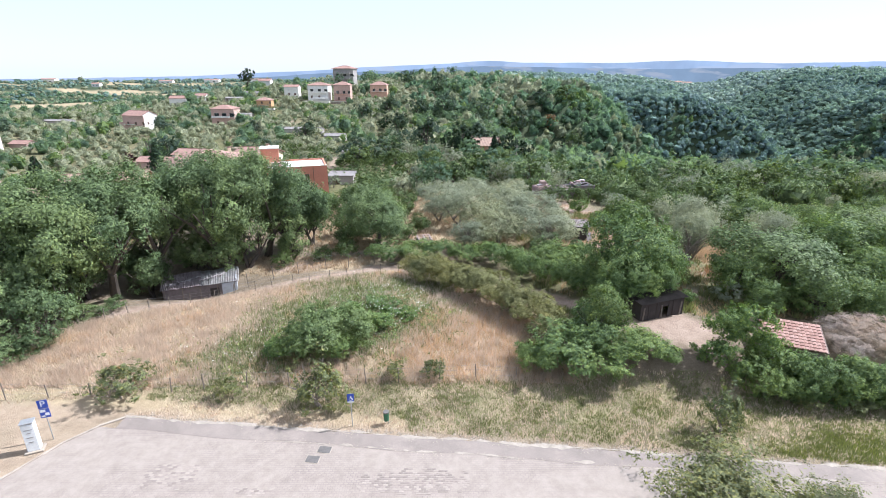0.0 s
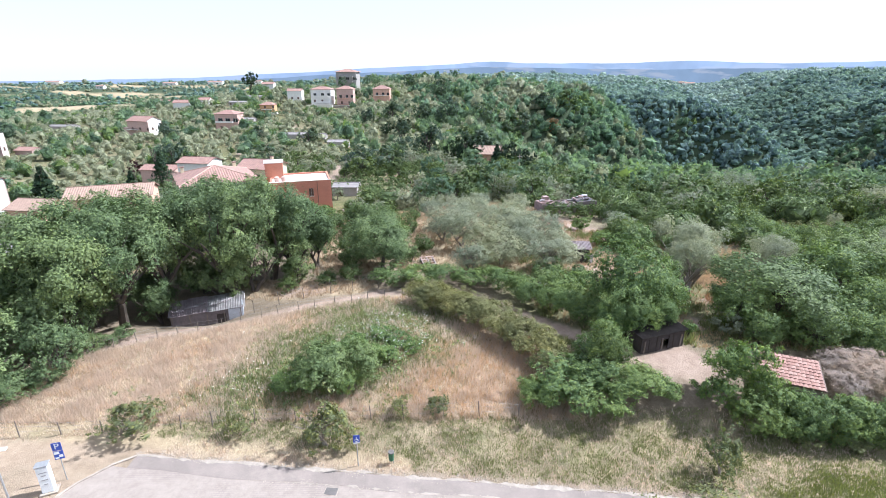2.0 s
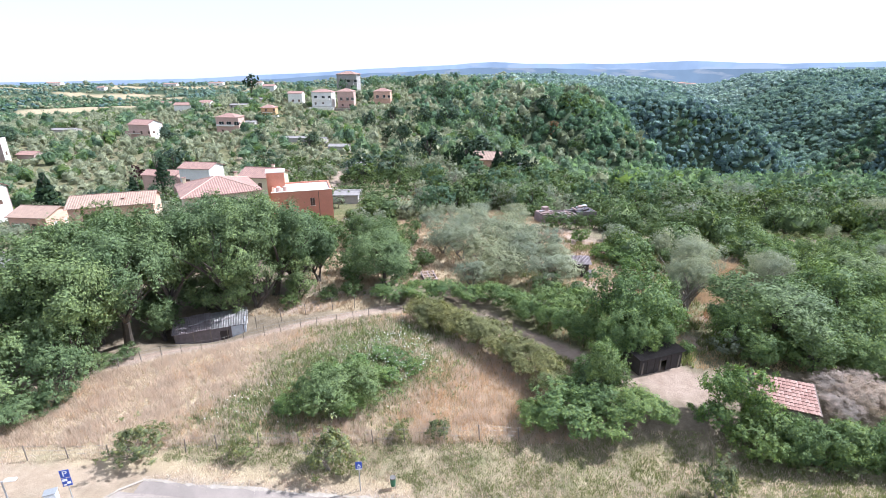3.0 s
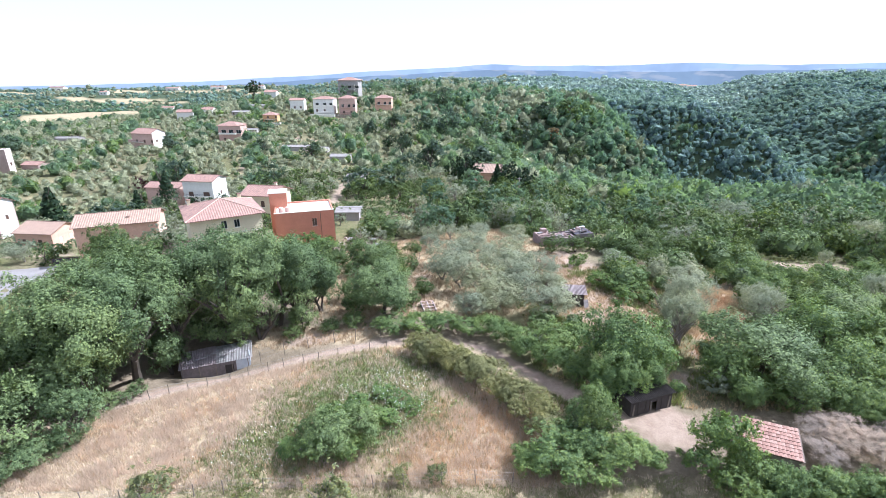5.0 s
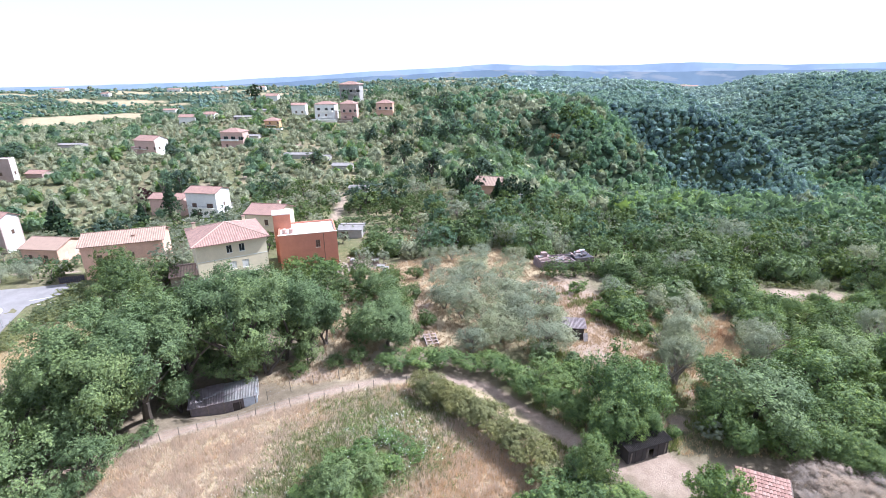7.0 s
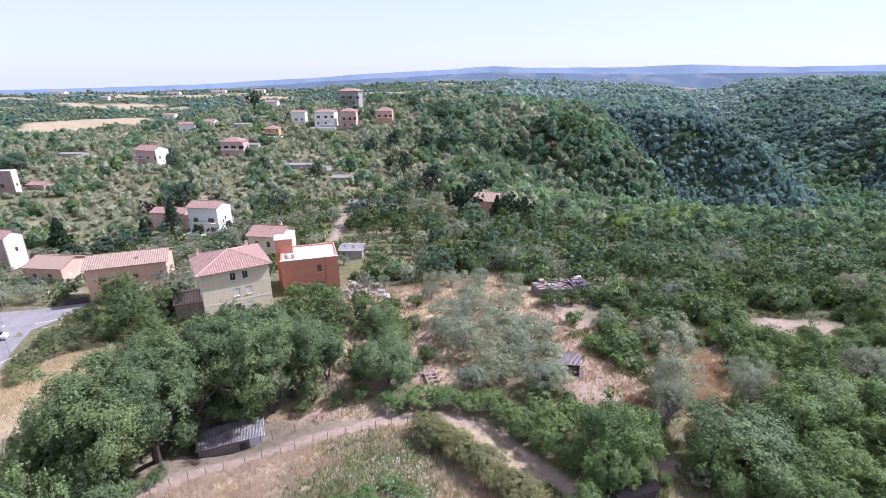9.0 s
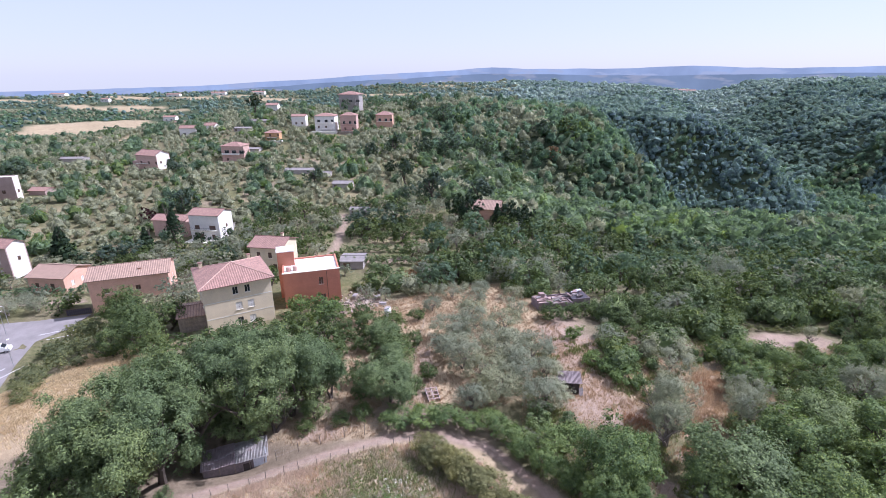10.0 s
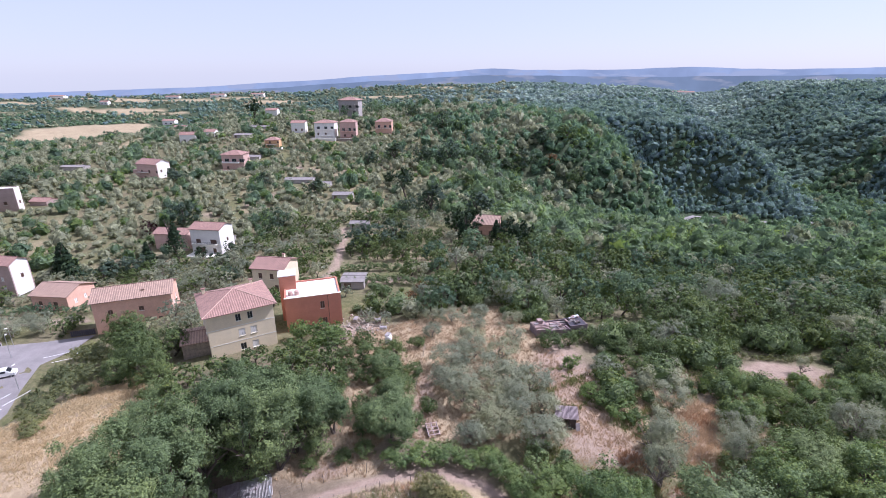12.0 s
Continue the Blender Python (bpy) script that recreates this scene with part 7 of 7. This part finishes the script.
# low scrub in the thicket on the right
sx, sy = jitter_grid(10, 76, 38, 92, 2.6, 91)
NEAR0 = np.array([(o.matrix_basis.translation.x, o.matrix_basis.translation.y) for o in bpy.data.objects if o.parent is None and o.get("category") in ("tree", "bush", "hedge", "shed")])
rng = random.Random(92)
SCRUB = []
for x, y in zip(sx, sy):
    gap_ = np.min(np.hypot(NEAR0[:, 0] - x, NEAR0[:, 1] - y))
    soil = ground_mix(np.array([x]), np.array([y]))[0][0]
    if gap_ < 1.8 or soil > 0.4 or line_gap(np.array([x]), np.array([y]), CLEARING)[0][0] < 3.2 or np.hypot(x - 20.4, y - 53.6) < 5.4 or np.hypot(x - 22.6, y - 43.5) < 3.0 or np.hypot((x - 55.0) / 7.4, (y - 72.4) / 4.4) < 1 or np.hypot(x - 19, y - 35) < 4.5 or line_gap(np.array([x]), np.array([y]), LANE)[0][0] < 2.0:
        continue
    if x < 24 and y > 54 or rng.random() < 0.08:
        continue
    r = rng.uniform(1.1, 2.1)
    if y > 60:
        SCRUB.append((float(x), float(y), r))
        continue
    plant(rng.choice(("near_tree", "near_wood", "near_tree", "near_wood", "near_olive")), float(x), float(y), r, r * rng.uniform(1.1, 1.6), "low green scrub in the thicket", "bush", "bush", group="thicket scrub", trunk=False)

rng = random.Random(93)
gx, gy = jitter_grid(-20, 26, 90, 124, 3.7, 94)
for x, y in zip(gx, gy):
    gap_ = np.min(np.hypot(NEAR0[:, 0] - x, NEAR0[:, 1] - y))
    if gap_ < 2.4 or x < -10 and y < 104 or y > 116 and abs(y - 121.5) < 3 or rng.random() < 0.15 or y < 98 and x < 12 or 13 < x < 30 and y < 93:
        continue
    r = rng.uniform(1.3, 2.6)
    SCRUB.append((float(x), float(y), r))

SCRUB = np.array(SCRUB)
PS = [proto(240 + k, 520, 0.085, 14, slim=0.5, around=8, rings=5, tall=1.0, heart=(0.5, 0.7)) for k in range(6)]
which = np.random.default_rng(95).uniform(0, 1, len(SCRUB))
for lo, hi, mt, lb in ((0.0, 0.42, SHRUB, "green scrub and low bushes in the thicket"), (0.42, 0.84, OAK, "dark green scrub in the thicket"), (0.84, 1.0, OLIVE, "grey-green scrub in the thicket")):
    q = SCRUB[(which >= lo) & (which < hi)]
    forest("scrub", lb, q[:, 0], q[:, 1], q[:, 2] * 1.05, mt, PS, 96, "scrub", tall=0.95)

# garden and orchard trees on the slope between the houses
NEAR_THINGS = np.array([(o.matrix_basis.translation.x, o.matrix_basis.translation.y) for o in bpy.data.objects if o.parent is None and o.get("category") in ("tree", "bush", "hedge")] + [(q[0], q[1]) for q in SCRUB])


def clear_of(x, y, gap):
    d = np.full(np.shape(x), 1e9)
    for nx, ny in NEAR_THINGS:
        d = np.minimum(d, np.hypot(x - nx, y - ny))
    return d > gap




def lanes_gap(x, y):
    return np.min([line_gap(x, y, l)[0] for l in GARDEN_LANES], 0)


def is_open(x, y):
    e, s, g, w = ground_mix(x, y)
    return (e > 0.35) | (s > 0.55)


lot = lambda x, y: (x < -80) & (x > -134) & (y > 58) & (y < 108)
ox, oy = jitter_grid(-380, 60, 99, 560, 4.9, 31)
rng = np.random.default_rng(32)
keep = in_view(ox, oy) & ~built(ox, oy, 2.2) & (lanes_gap(ox, oy) > 2.0) & ~lot(ox, oy) & clear_of(ox, oy, 4.5)
east = ss(-20, 30, ox + 0.1 * (oy - 200) + 12 * waves(ox, oy, 70))
keep &= rng.uniform(0, 1, len(ox)) > east
keep &= rng.uniform(0, 1, len(ox)) < np.where(ground_mix(ox, oy)[1] > 0.45, 0.2, 0.86)
ox, oy = ox[keep], oy[keep]
kindv = rng.uniform(0, 1, len(ox)) * 0.6 + 0.2 + 0.6 * waves(ox, oy, 48, 1.5)
order = np.argsort(np.hypot(ox, oy))
ox, oy, kindv = ox[order], oy[order], kindv[order]
for k in range(min(230, len(ox))):
    kd, lb, nm = (("mid_olive", "grey-green olive tree in a hillside garden", "olive_tree") if kindv[k] < 0.66 else ("mid_tree", "green fruit tree in a hillside garden", "fruit_tree"))
    r = 1.9 + 1.8 * ((k * 37) % 100) / 100
    plant(kd, float(ox[k]), float(oy[k]), r, r * 1.45 + 0.4, lb, "tree", nm, group="hillside garden trees")
ox, oy, kindv = ox[230:], oy[230:], kindv[230:]
P1 = [proto(200 + s, 190, 0.088, 13, slim=0.42, around=8, rings=4, tall=1.0, heart=(0.62, 0.82)) for s in range(8)]
s = kindv < 0.72
forest("olive_orchard", "grey-green olive orchards on the hillside", ox[s], oy[s], np.full(s.sum(), 2.2), OLIVE, P1, 41)
rest = rng.uniform(0, 1, len(ox))
f_ = ~s & (rest < 0.6)
forest("fruit_orchard", "mixed green orchard trees on the hillside", ox[f_], oy[f_], np.full(f_.sum(), 2.5), FRESHWOOD, P1, 42)
f_ = ~s & (rest >= 0.6)
forest("garden_woodland", "taller dark green trees among the orchards", ox[f_], oy[f_], np.full(f_.sum(), 3.3), WOOD_L, P1, 43, tall=1.15)

# taller trees that rise out of the thicket
for x, y, r, h, kd in ((44.4, 97, 4.2, 7.5, "young_oak"), (49, 90, 3.8, 6.6, "young_oak"), (57, 89, 4.4, 7.6, "shrub"), (64, 92, 4.0, 7.0, "young_oak"), (38, 100, 3.6, 6.4, "shrub"), (26, 108, 4.4, 8.0, "young_oak"),
                       (33, 112, 4.2, 7.6, "young_oak"), (20, 104, 3.6, 6.4, "olive"), (13, 106, 3.6, 6.0, "olive"), (40, 112, 4.0, 7.4, "shrub"), (73.9, 83.2, 4.4, 6.4, "olive"), (74, 76, 4.6, 8.0, "young_oak"), (67, 70, 4.0, 6.4, "shrub"),
                       (62, 62, 3.8, 6.4, "young_oak"), (54, 56, 3.6, 6.0, "olive"), (47, 55, 3.4, 5.8, "shrub"), (34, 83, 3.0, 5.4, "young_oak"), (36, 75, 3.0, 5.2, "shrub"), (28, 95, 3.2, 5.6, "young_oak"), (52, 102, 4.4, 8.0, "shrub"), (76, 96, 4.6, 8.0, "young_oak"), (60, 104, 4.6, 8.2, "olive")):
    plant({"young_oak": "near_wood", "shrub": "near_tree"}.get(kd, kd) if y > 75 else kd, x, y, r, h, "grey-green spreading tree above the thicket" if kd == "olive" else "tall green tree above the thicket", "tree", "tree", group="tall thicket trees")
NEAR_THINGS = np.array([(o.matrix_basis.translation.x, o.matrix_basis.translation.y) for o in bpy.data.objects if o.parent is None and o.get("category") in ("tree", "bush", "hedge")])

# thicket on the right, nearest trees single, then woods down into the valley
wx, wy = jitter_grid(-6, 200, 40, 180, 5.2, 51)
keep = in_view(wx, wy, 12) & ~built(wx, wy, 2.5) & clear_of(wx, wy, 4.2) & ~is_open(wx, wy) & (wx > 31 - 0.28 * (wy - 44) * (wy < 100) - 36 * (wy > 100)) & (np.hypot((wx - 55.0) / 9.0, (wy - 72.0) / 6.2) > 1)
wx, wy = wx[keep], wy[keep]
order = np.argsort(np.hypot(wx, wy))
wx, wy = wx[order], wy[order]
rng = random.Random(77)
for k in range(min(250, len(wx))):
    kd = rng.choice(("wood", "wood", "wood", "tree", "tree", "tree", "olive"))
    kd = ("near_" if wy[k] < 100 else "mid_") + kd
    r = rng.uniform(1.9, 3.8) + 0.9 * ss(70, 110, float(wy[k]))
    plant(kd, float(wx[k]), float(wy[k]), r, r * 1.5 + 0.6, "dense green tree in the valley thicket" if "olive" not in kd else "grey-green tree in the valley thicket", "tree", "tree", group="thicket trees")
LASTR = float(np.hypot(wx, wy)[min(250, len(wx)) - 1])


def seen_from_air(x, y, tall):
    """Leaves out trees on slopes that lie wholly behind a nearer hill."""
    top = land(x, y) + 2.4 * tall
    ok = np.ones(np.shape(x), bool)
    for u in np.linspace(0.25, 0.97, 26):
        ok &= land(x * u, y * u) < 49 + (top - 49) * u + 12
    return ok


VALLEY_ROAD = [(188, 384), (204, 416), (214, 439), (223, 452), (233, 459), (252, 461), (282, 447), (300, 444), (330, 438)]


def valley_side(x, y):
    """Slopes facing south and west, whose shade and haze go into the leaf colour."""
    return ((land(x, y + 14) - land(x, y - 14)) / 28 > 0.13) & (y > 440) & (x > 150)


for (y0, y1, step, rad, n, size, seed) in ((90, 330, 4.6, 3.4, 84, 0.10, 61), (330, 560, 5.0, 3.5, 56, 0.14, 62), (560, 900, 6.6, 4.4, 28, 0.18, 63), (900, 1600, 9.6, 5.6, 9, 0.22, 64)):
    x, y = jitter_grid(-1.0 * y1, 0.98 * y1, y0, y1, step, seed)
    rng = np.random.default_rng(seed)
    k = in_view(x, y, 10) & ~built(x, y, 4) & (np.hypot(x, y) > (LASTR if y0 < 100 else 0)) & (ground_mix(x, y)[1] < 0.4) & (ground_mix(x, y)[0] < 0.4) & clear_of(x, y, 4)
    orch = (y < 560) & (x < 60) & (x > -380) & (y > 104)
    east = ss(-20, 30, x + 0.1 * (y - 200) + 12 * waves(x, y, 70))
    k &= ~orch | (rng.uniform(0, 1, len(x)) < east)
    k &= ~(line_gap(x, y, VALLEY_ROAD)[0] < 6.5)
    k &= ~(line_gap(x + 6, y + 12, VALLEY_ROAD[:5])[0] < 7)
    west = ss(60, -120, x - 0.1 * y)
    k &= rng.uniform(0, 1, len(x)) > west * (0.55 + 0.35 * waves(x, y, 160, 1.0)) * (y > 560)
    k[k] = seen_from_air(x[k], y[k], rad)
    x, y = x[k], y[k]
    PR = [proto(seed * 10 + s_, n, size, 10, around=10 if y1 < 400 else 8, rings=6 if y1 < 400 else 5) for s_ in range(8)]
    kv = rng.uniform(0, 1, len(x)) * 0.5 + 0.55 * waves(x, y, 120, 0.8)
    kw = rng.uniform(0, 1, len(x)) * 0.5 + 0.5 * waves(x, y, 70, 2.1)
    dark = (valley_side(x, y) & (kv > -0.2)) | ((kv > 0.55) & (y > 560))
    pale = (~dark) & (x < 40 + 0.1 * y) & (kv < 0.10)
    grey = ~dark & ~pale & (kw > 0.52)
    fresh = ~dark & ~pale & ~grey & (kw < -0.08) & (y < 560)
    rad_ = rad * (1 - 0.25 * ss(60, -120, x - 0.1 * y))
    far_ = y0 >= 560
    for sel, mt, lb, nm in ((dark, HAZED_DARKWOOD, "dark oak woods on the valley slopes, haze blue in their leaf colour", "dark_woodland"), (pale, OLIVE, "grey-green olive groves in the distance", "olive_groves"), (grey, GREYWOOD, "grey-green scrub and half-bare trees in the woods", "grey_woodland"),
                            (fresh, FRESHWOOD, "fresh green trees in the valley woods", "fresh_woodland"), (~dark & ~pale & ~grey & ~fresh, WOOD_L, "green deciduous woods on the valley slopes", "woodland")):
        if sel.sum():
            plain = sel & (x < -60) if far_ and mt not in (OLIVE, HAZED_DARKWOOD) else np.zeros(len(x), bool)
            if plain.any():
                forest(nm, "dark green hedgerows and woods on the plain", x[plain], y[plain], rad_[plain] * 0.9, SPURWOOD if y0 < 900 else HAZED_MIDWOOD, PR, seed + 6, tall=0.72)
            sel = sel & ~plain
            # Distant tiers swap to leaf colours that hold the haze.
            tone_ = (HAZED_FARWOOD if y0 >= 900 else HAZED_MIDWOOD) if far_ and mt not in (OLIVE, HAZED_DARKWOOD) else SPURWOOD if y0 >= 330 and mt is WOOD_L else mt
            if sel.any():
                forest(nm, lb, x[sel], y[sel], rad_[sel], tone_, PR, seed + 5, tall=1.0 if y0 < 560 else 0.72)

# a few trees that stand out against the rest
for x, y, r, h in ((-96, 488, 5, 12), (-72, 500, 7, 12), (-64, 500, 6, 10), (10, 505, 6, 12)):
    plant("mid_wood", x, y, r, h, "tall dark tree on the hill's skyline", "tree", "tree", group="skyline trees")
HOLM = leaf_material("holm_oak_leaves", (0.088, 0.130, 0.112), spread=0.36, gloss=0.2, through_light=0.35)
KINDS["holm"] = [(crown_mesh(940 + k, 2600, 0.062, 40, HOLM, 0.95, 0.24), KINDS["mid_tree"][0][1]) for k in range(3)]
for x, y, r, h in ((-112, 153, 6.6, 8.3), (-116, 216, 7.4, 12.5), (-69, 194, 6.6, 9.5), (-82, 180, 3.6, 5.6), (-159, 291, 7.0, 10.4), (-47, 308, 6.8, 11.5), (-20, 240, 4.6, 13.0), (-6, 211, 8.6, 14.5), (12, 199, 9.0, 13.0), (-16, 206, 5.6, 9.0),
                   (-32, 316, 9.0, 14.0), (-15, 310, 8.4, 13.5), (1, 313, 9.4, 15.0), (23, 324, 9.8, 14.6), (52, 349, 10.0, 15.0), (38, 338, 8.0, 12.0), (-26, 157, 6.8, 8.2), (-18, 164, 6.4, 8.4), (70, 370, 9.0, 13.0), (-2, 407, 9.6, 14.0), (-30, 462, 8.0, 12.0),
                   (-66, 249, 6.4, 9.2)):
    plant("holm", x, y, r, h, "large dark holm oak on the hillside", "tree", "oak_tree", group="large hillside trees")
for x, y, r, h in ((-109, 161, 5.4, 6.8), (-101, 276, 5.8, 8.6), (-250, 287, 9.0, 10.0), (-372, 566, 9.0, 11.0), (-390, 590, 7.0, 9.0), (-350, 540, 6.0, 8.0), (-74, 154, 3.5, 6), (-124, 231, 4, 8), (-60, 128, 3, 5)):
    plant("holm", x, y, r, h, "large dark holm oak on the hillside", "tree", "oak_tree", group="large hillside trees")
for x, y, r, h in ((91, 348, 8.4, 12.0), (87, 374, 9.0, 13.0), (-44, 177, 4, 7), (-55, 186, 4, 7), (-25, 150, 4.5, 7), (-29.5, 122.5, 2.4, 4.4), (-10, 128, 3.6, 6), (-3, 132, 4, 7), (6, 126, 3.4, 5.6), (-14, 142, 3.6, 6), (40, 290, 7, 10), (60, 300, 7, 10), (24, 270, 6, 9), (10, 260, 6, 9)):
    plant("near_tree", x, y, r, h, "large green tree on the hillside", "tree", "tree", group="large hillside trees")
KINDS["pine"] = [(crown_mesh(970, 2400, 0.075, 30, CONIFER, 0.95, 0.27), KINDS["mid_tree"][0][1])]
for x, y, r, h in ((-197, 530, 7.4, 22), (-22, 258, 4.5, 11), (-30, 262, 3.6, 9), (-90, 172, 2.4, 6), (7, 160, 4.4, 11), (19.5, 160, 4.4, 10), (25, 166, 4.0, 9), (3, 168, 4.0, 10)):
    plant("pine", x, y, r, h, "tall dark pine standing above the orchards", "tree", "pine_tree")
KINDS["conifer"] = []
for s_ in range(2):
    rng = np.random.default_rng(900 + s_)
    n = 1500
    u = rng.uniform(0, 1, n) ** 0.7
    a = rng.uniform(0, 6.2832, n)
    rr = (1 - u * 0.93) * rng.uniform(0.55, 1.05, n) * (0.8 + 0.2 * np.sin(u * 40))
    p = np.stack([rr * np.cos(a), rr * np.sin(a), u * 2 - 1], 1)
    v = leaf_cards(rng, p, np.stack([np.cos(a), np.sin(a), np.full(n, 0.6)], 1), 0.1, 0.4)
    me = quick_mesh("crown", v, quads_of(n))
    me.materials.append(CONIFER)
    KINDS["conifer"].append((me, trunk_mesh(900 + s_, limbs=3, thick=0.03, fork=0.7, spread=0.1)))
for x, y, r, h in ((-98, 172, 4.6, 14.5), (-128, 157, 6.2, 12.5), (-134, 163, 5.0, 10.0), (-106, 167, 4.4, 9.0), (16, 158, 3.4, 8), (5, 158, 3.2, 8.5), (23, 160, 3.0, 8)):
    plant("conifer", x, y, r, h, "dark pointed conifer beside a house", "tree", "conifer", squash=1.0)
for k in range(15):
    u = k / 14
    x, y = -264 + 13 * min(u * 2, 1) + 17 * max(u * 2 - 1, 0), 311 + 35 * min(u * 2, 1) + 53 * max(u * 2 - 1, 0)
    plant("mid_tree", x, y, 2.6 + 0.5 * math.sin(k * 2.1), 5 + math.sin(k * 1.3), "round tree in a row along a field track", "tree", "tree", group="row of trees along the track")
KINDS["rust"] = [(crown_mesh(960, 1400, 0.08, 26, RUSTLEAF, 0.9, 0.26), KINDS["mid_tree"][0][1])]
for x, y, r, h in ((75, 356, 5.0, 10.0), (-6, 113, 2.2, 4.2), (-8.5, 110, 1.8, 3.4)):
    plant("rust", x, y, r, h, "rust-brown withered tree among green ones", "tree", "tree")
KINDS["plum"] = [(crown_mesh(950, 620, 0.115, 24, PLUM, 0.9, 0.32), KINDS["mid_tree"][0][1])]
plant("near_olive", -116.5, 181.5, 3.2, 7.0, "silvery blue-grey tree beside the white house", "tree", "tree")
plant("plum", -127.5, 204, 3.6, 7.0, "dark purple-leaved plum tree", "tree", "plum_tree")

# the lane deep in the valley
bm = bmesh.new()
vr = VALLEY_ROAD
prev = None
for k in range(41):
    u = k / 40 * (len(vr) - 1)
    i0 = min(int(u), len(vr) - 2)
    w = u - i0
    x, y = vr[i0][0] * (1 - w) + vr[i0 + 1][0] * w, vr[i0][1] * (1 - w) + vr[i0 + 1][1] * w
    dx, dy = vr[i0 + 1][0] - vr[i0][0], vr[i0 + 1][1] - vr[i0][1]
    L = math.hypot(dx, dy)
    a = bm.verts.new((x - dy / L * 2.6, y + dx / L * 2.6, at(x, y) + 0.8))
    b = bm.verts.new((x + dy / L * 2.6, y - dx / L * 2.6, at(x, y) + 0.8))
    if prev:
        bm.faces.new((prev[0], prev[1], b, a))
    prev = (a, b)
tagged(part("road", bm, LOT_ASPHALT), "narrow pale road winding through the valley", "road", kind="structure")

# distant hills, so far away that they stand still; their haze is a painted glow
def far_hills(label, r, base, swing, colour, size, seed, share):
    m, nt, out = material("glowing_haze_hills")
    # Emission, not sunlight, gives the hills their hazy blue.
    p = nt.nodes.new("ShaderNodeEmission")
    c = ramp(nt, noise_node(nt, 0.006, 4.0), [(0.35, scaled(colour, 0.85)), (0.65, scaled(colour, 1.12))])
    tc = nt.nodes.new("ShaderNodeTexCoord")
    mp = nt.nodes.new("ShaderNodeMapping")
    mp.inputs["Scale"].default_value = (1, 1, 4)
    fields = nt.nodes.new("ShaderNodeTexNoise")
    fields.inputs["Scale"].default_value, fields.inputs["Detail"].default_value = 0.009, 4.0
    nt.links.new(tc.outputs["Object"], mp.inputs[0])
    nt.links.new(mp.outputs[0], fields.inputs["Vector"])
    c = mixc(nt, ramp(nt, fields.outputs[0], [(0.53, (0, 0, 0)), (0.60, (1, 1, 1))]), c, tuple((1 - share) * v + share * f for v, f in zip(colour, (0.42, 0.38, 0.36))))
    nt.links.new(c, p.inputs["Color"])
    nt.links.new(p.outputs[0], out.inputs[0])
    a = np.radians(np.arange(-56, 56.1, 0.4))
    x, y = r * np.sin(a), r * np.cos(a)
    z = base(np.degrees(a)) + swing * waves(x, y, size, seed) + 0.3 * swing * waves(x, y, size * 0.27, seed + 1)
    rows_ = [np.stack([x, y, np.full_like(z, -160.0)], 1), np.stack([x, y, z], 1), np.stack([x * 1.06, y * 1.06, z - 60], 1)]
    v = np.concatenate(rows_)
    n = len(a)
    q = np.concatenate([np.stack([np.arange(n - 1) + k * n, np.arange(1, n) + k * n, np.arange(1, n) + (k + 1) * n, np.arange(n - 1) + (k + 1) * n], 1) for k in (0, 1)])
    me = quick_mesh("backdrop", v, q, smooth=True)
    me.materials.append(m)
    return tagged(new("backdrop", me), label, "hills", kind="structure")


far_hills("wooded hills in the distance, blue haze in their glow", 1760, lambda d: np.interp(d, [-56, -40, -30, -18, -5, 5, 12, 22, 30, 40, 56], [-22, -14, -10, 0, 22, 34, 30, 24, 26, 30, 30]), 3.5, (0.160, 0.210, 0.275), 700, 0.5, 0.28)
far_hills("pale blue hills on the horizon, haze in their glow", 2080, lambda d: np.interp(d, [-56, -40, -30, -24, -18, -11.4, -5.3, 0.6, 4.9, 9, 12.6, 18, 24.5, 29, 33, 39.5, 56], [-8, -5, -2, 4, 13, 24, 37, 46, 56, 48, 47, 47, 54, 46, 42, 47, 46]), 2.4, (0.255, 0.320, 0.430), 420, 1.3, 0.18)


# concrete pavers that show through the dust, each a piece of its own
PAVER, pnt, pout = material("paver_pieces")
pp = pnt.nodes.new("ShaderNodeBsdfPrincipled")
pinfo = pnt.nodes.new("ShaderNodeObjectInfo")
pc = ramp(pnt, pinfo.outputs["Random"], [(0.0, (0.205, 0.168, 0.146)), (0.5, (0.265, 0.219, 0.189)), (1.0, (0.325, 0.272, 0.234))])
pc = mixc(pnt, 1.0, pc, ramp(pnt, noise_node(pnt, 20.0), [(0.3, (0.88, 0.88, 0.88)), (0.7, (1.1, 1.1, 1.1))]), "MULTIPLY")
pnt.links.new(pc, pp.inputs["Base Color"])
pp.inputs["Roughness"].default_value = 0.9
pnt.links.new(pp.outputs[0], pout.inputs[0])
paver_me = bpy.data.meshes.new("paver")
bm = box((-0.118, -0.062, -0.03), (0.118, 0.062, 0.006), 0.006)
bm.to_mesh(paver_me)
bm.free()
paver_me.materials.append(PAVER)
rng = random.Random(71)
made = 0
for cx, cy, rx, ry in ((-14.6, 21.2, 1.6, 0.9), (-1.5, 20.8, 3.2, 0.9), (-9.6, 20.4, 1.2, 0.6)):
    for a in range(-8, 9):
        for b in range(-14, 15):
            x, y = cx + 0.25 * b + 0.125 * (a % 2), cy + 0.14 * a
            if math.hypot((x - cx) / rx, (y - cy) / ry) + 0.35 * math.sin(5 * x + 3 * y) * math.cos(4 * y - x) < 0.9 and made < 290 and rng.random() < 0.85:
                part("paver", paver_me, None, paved, m=pose(x, y, 0.026, rng.uniform(-0.6, 0.6), rng.uniform(-0.6, 0.6), rng.uniform(-1, 1)))
                made += 1
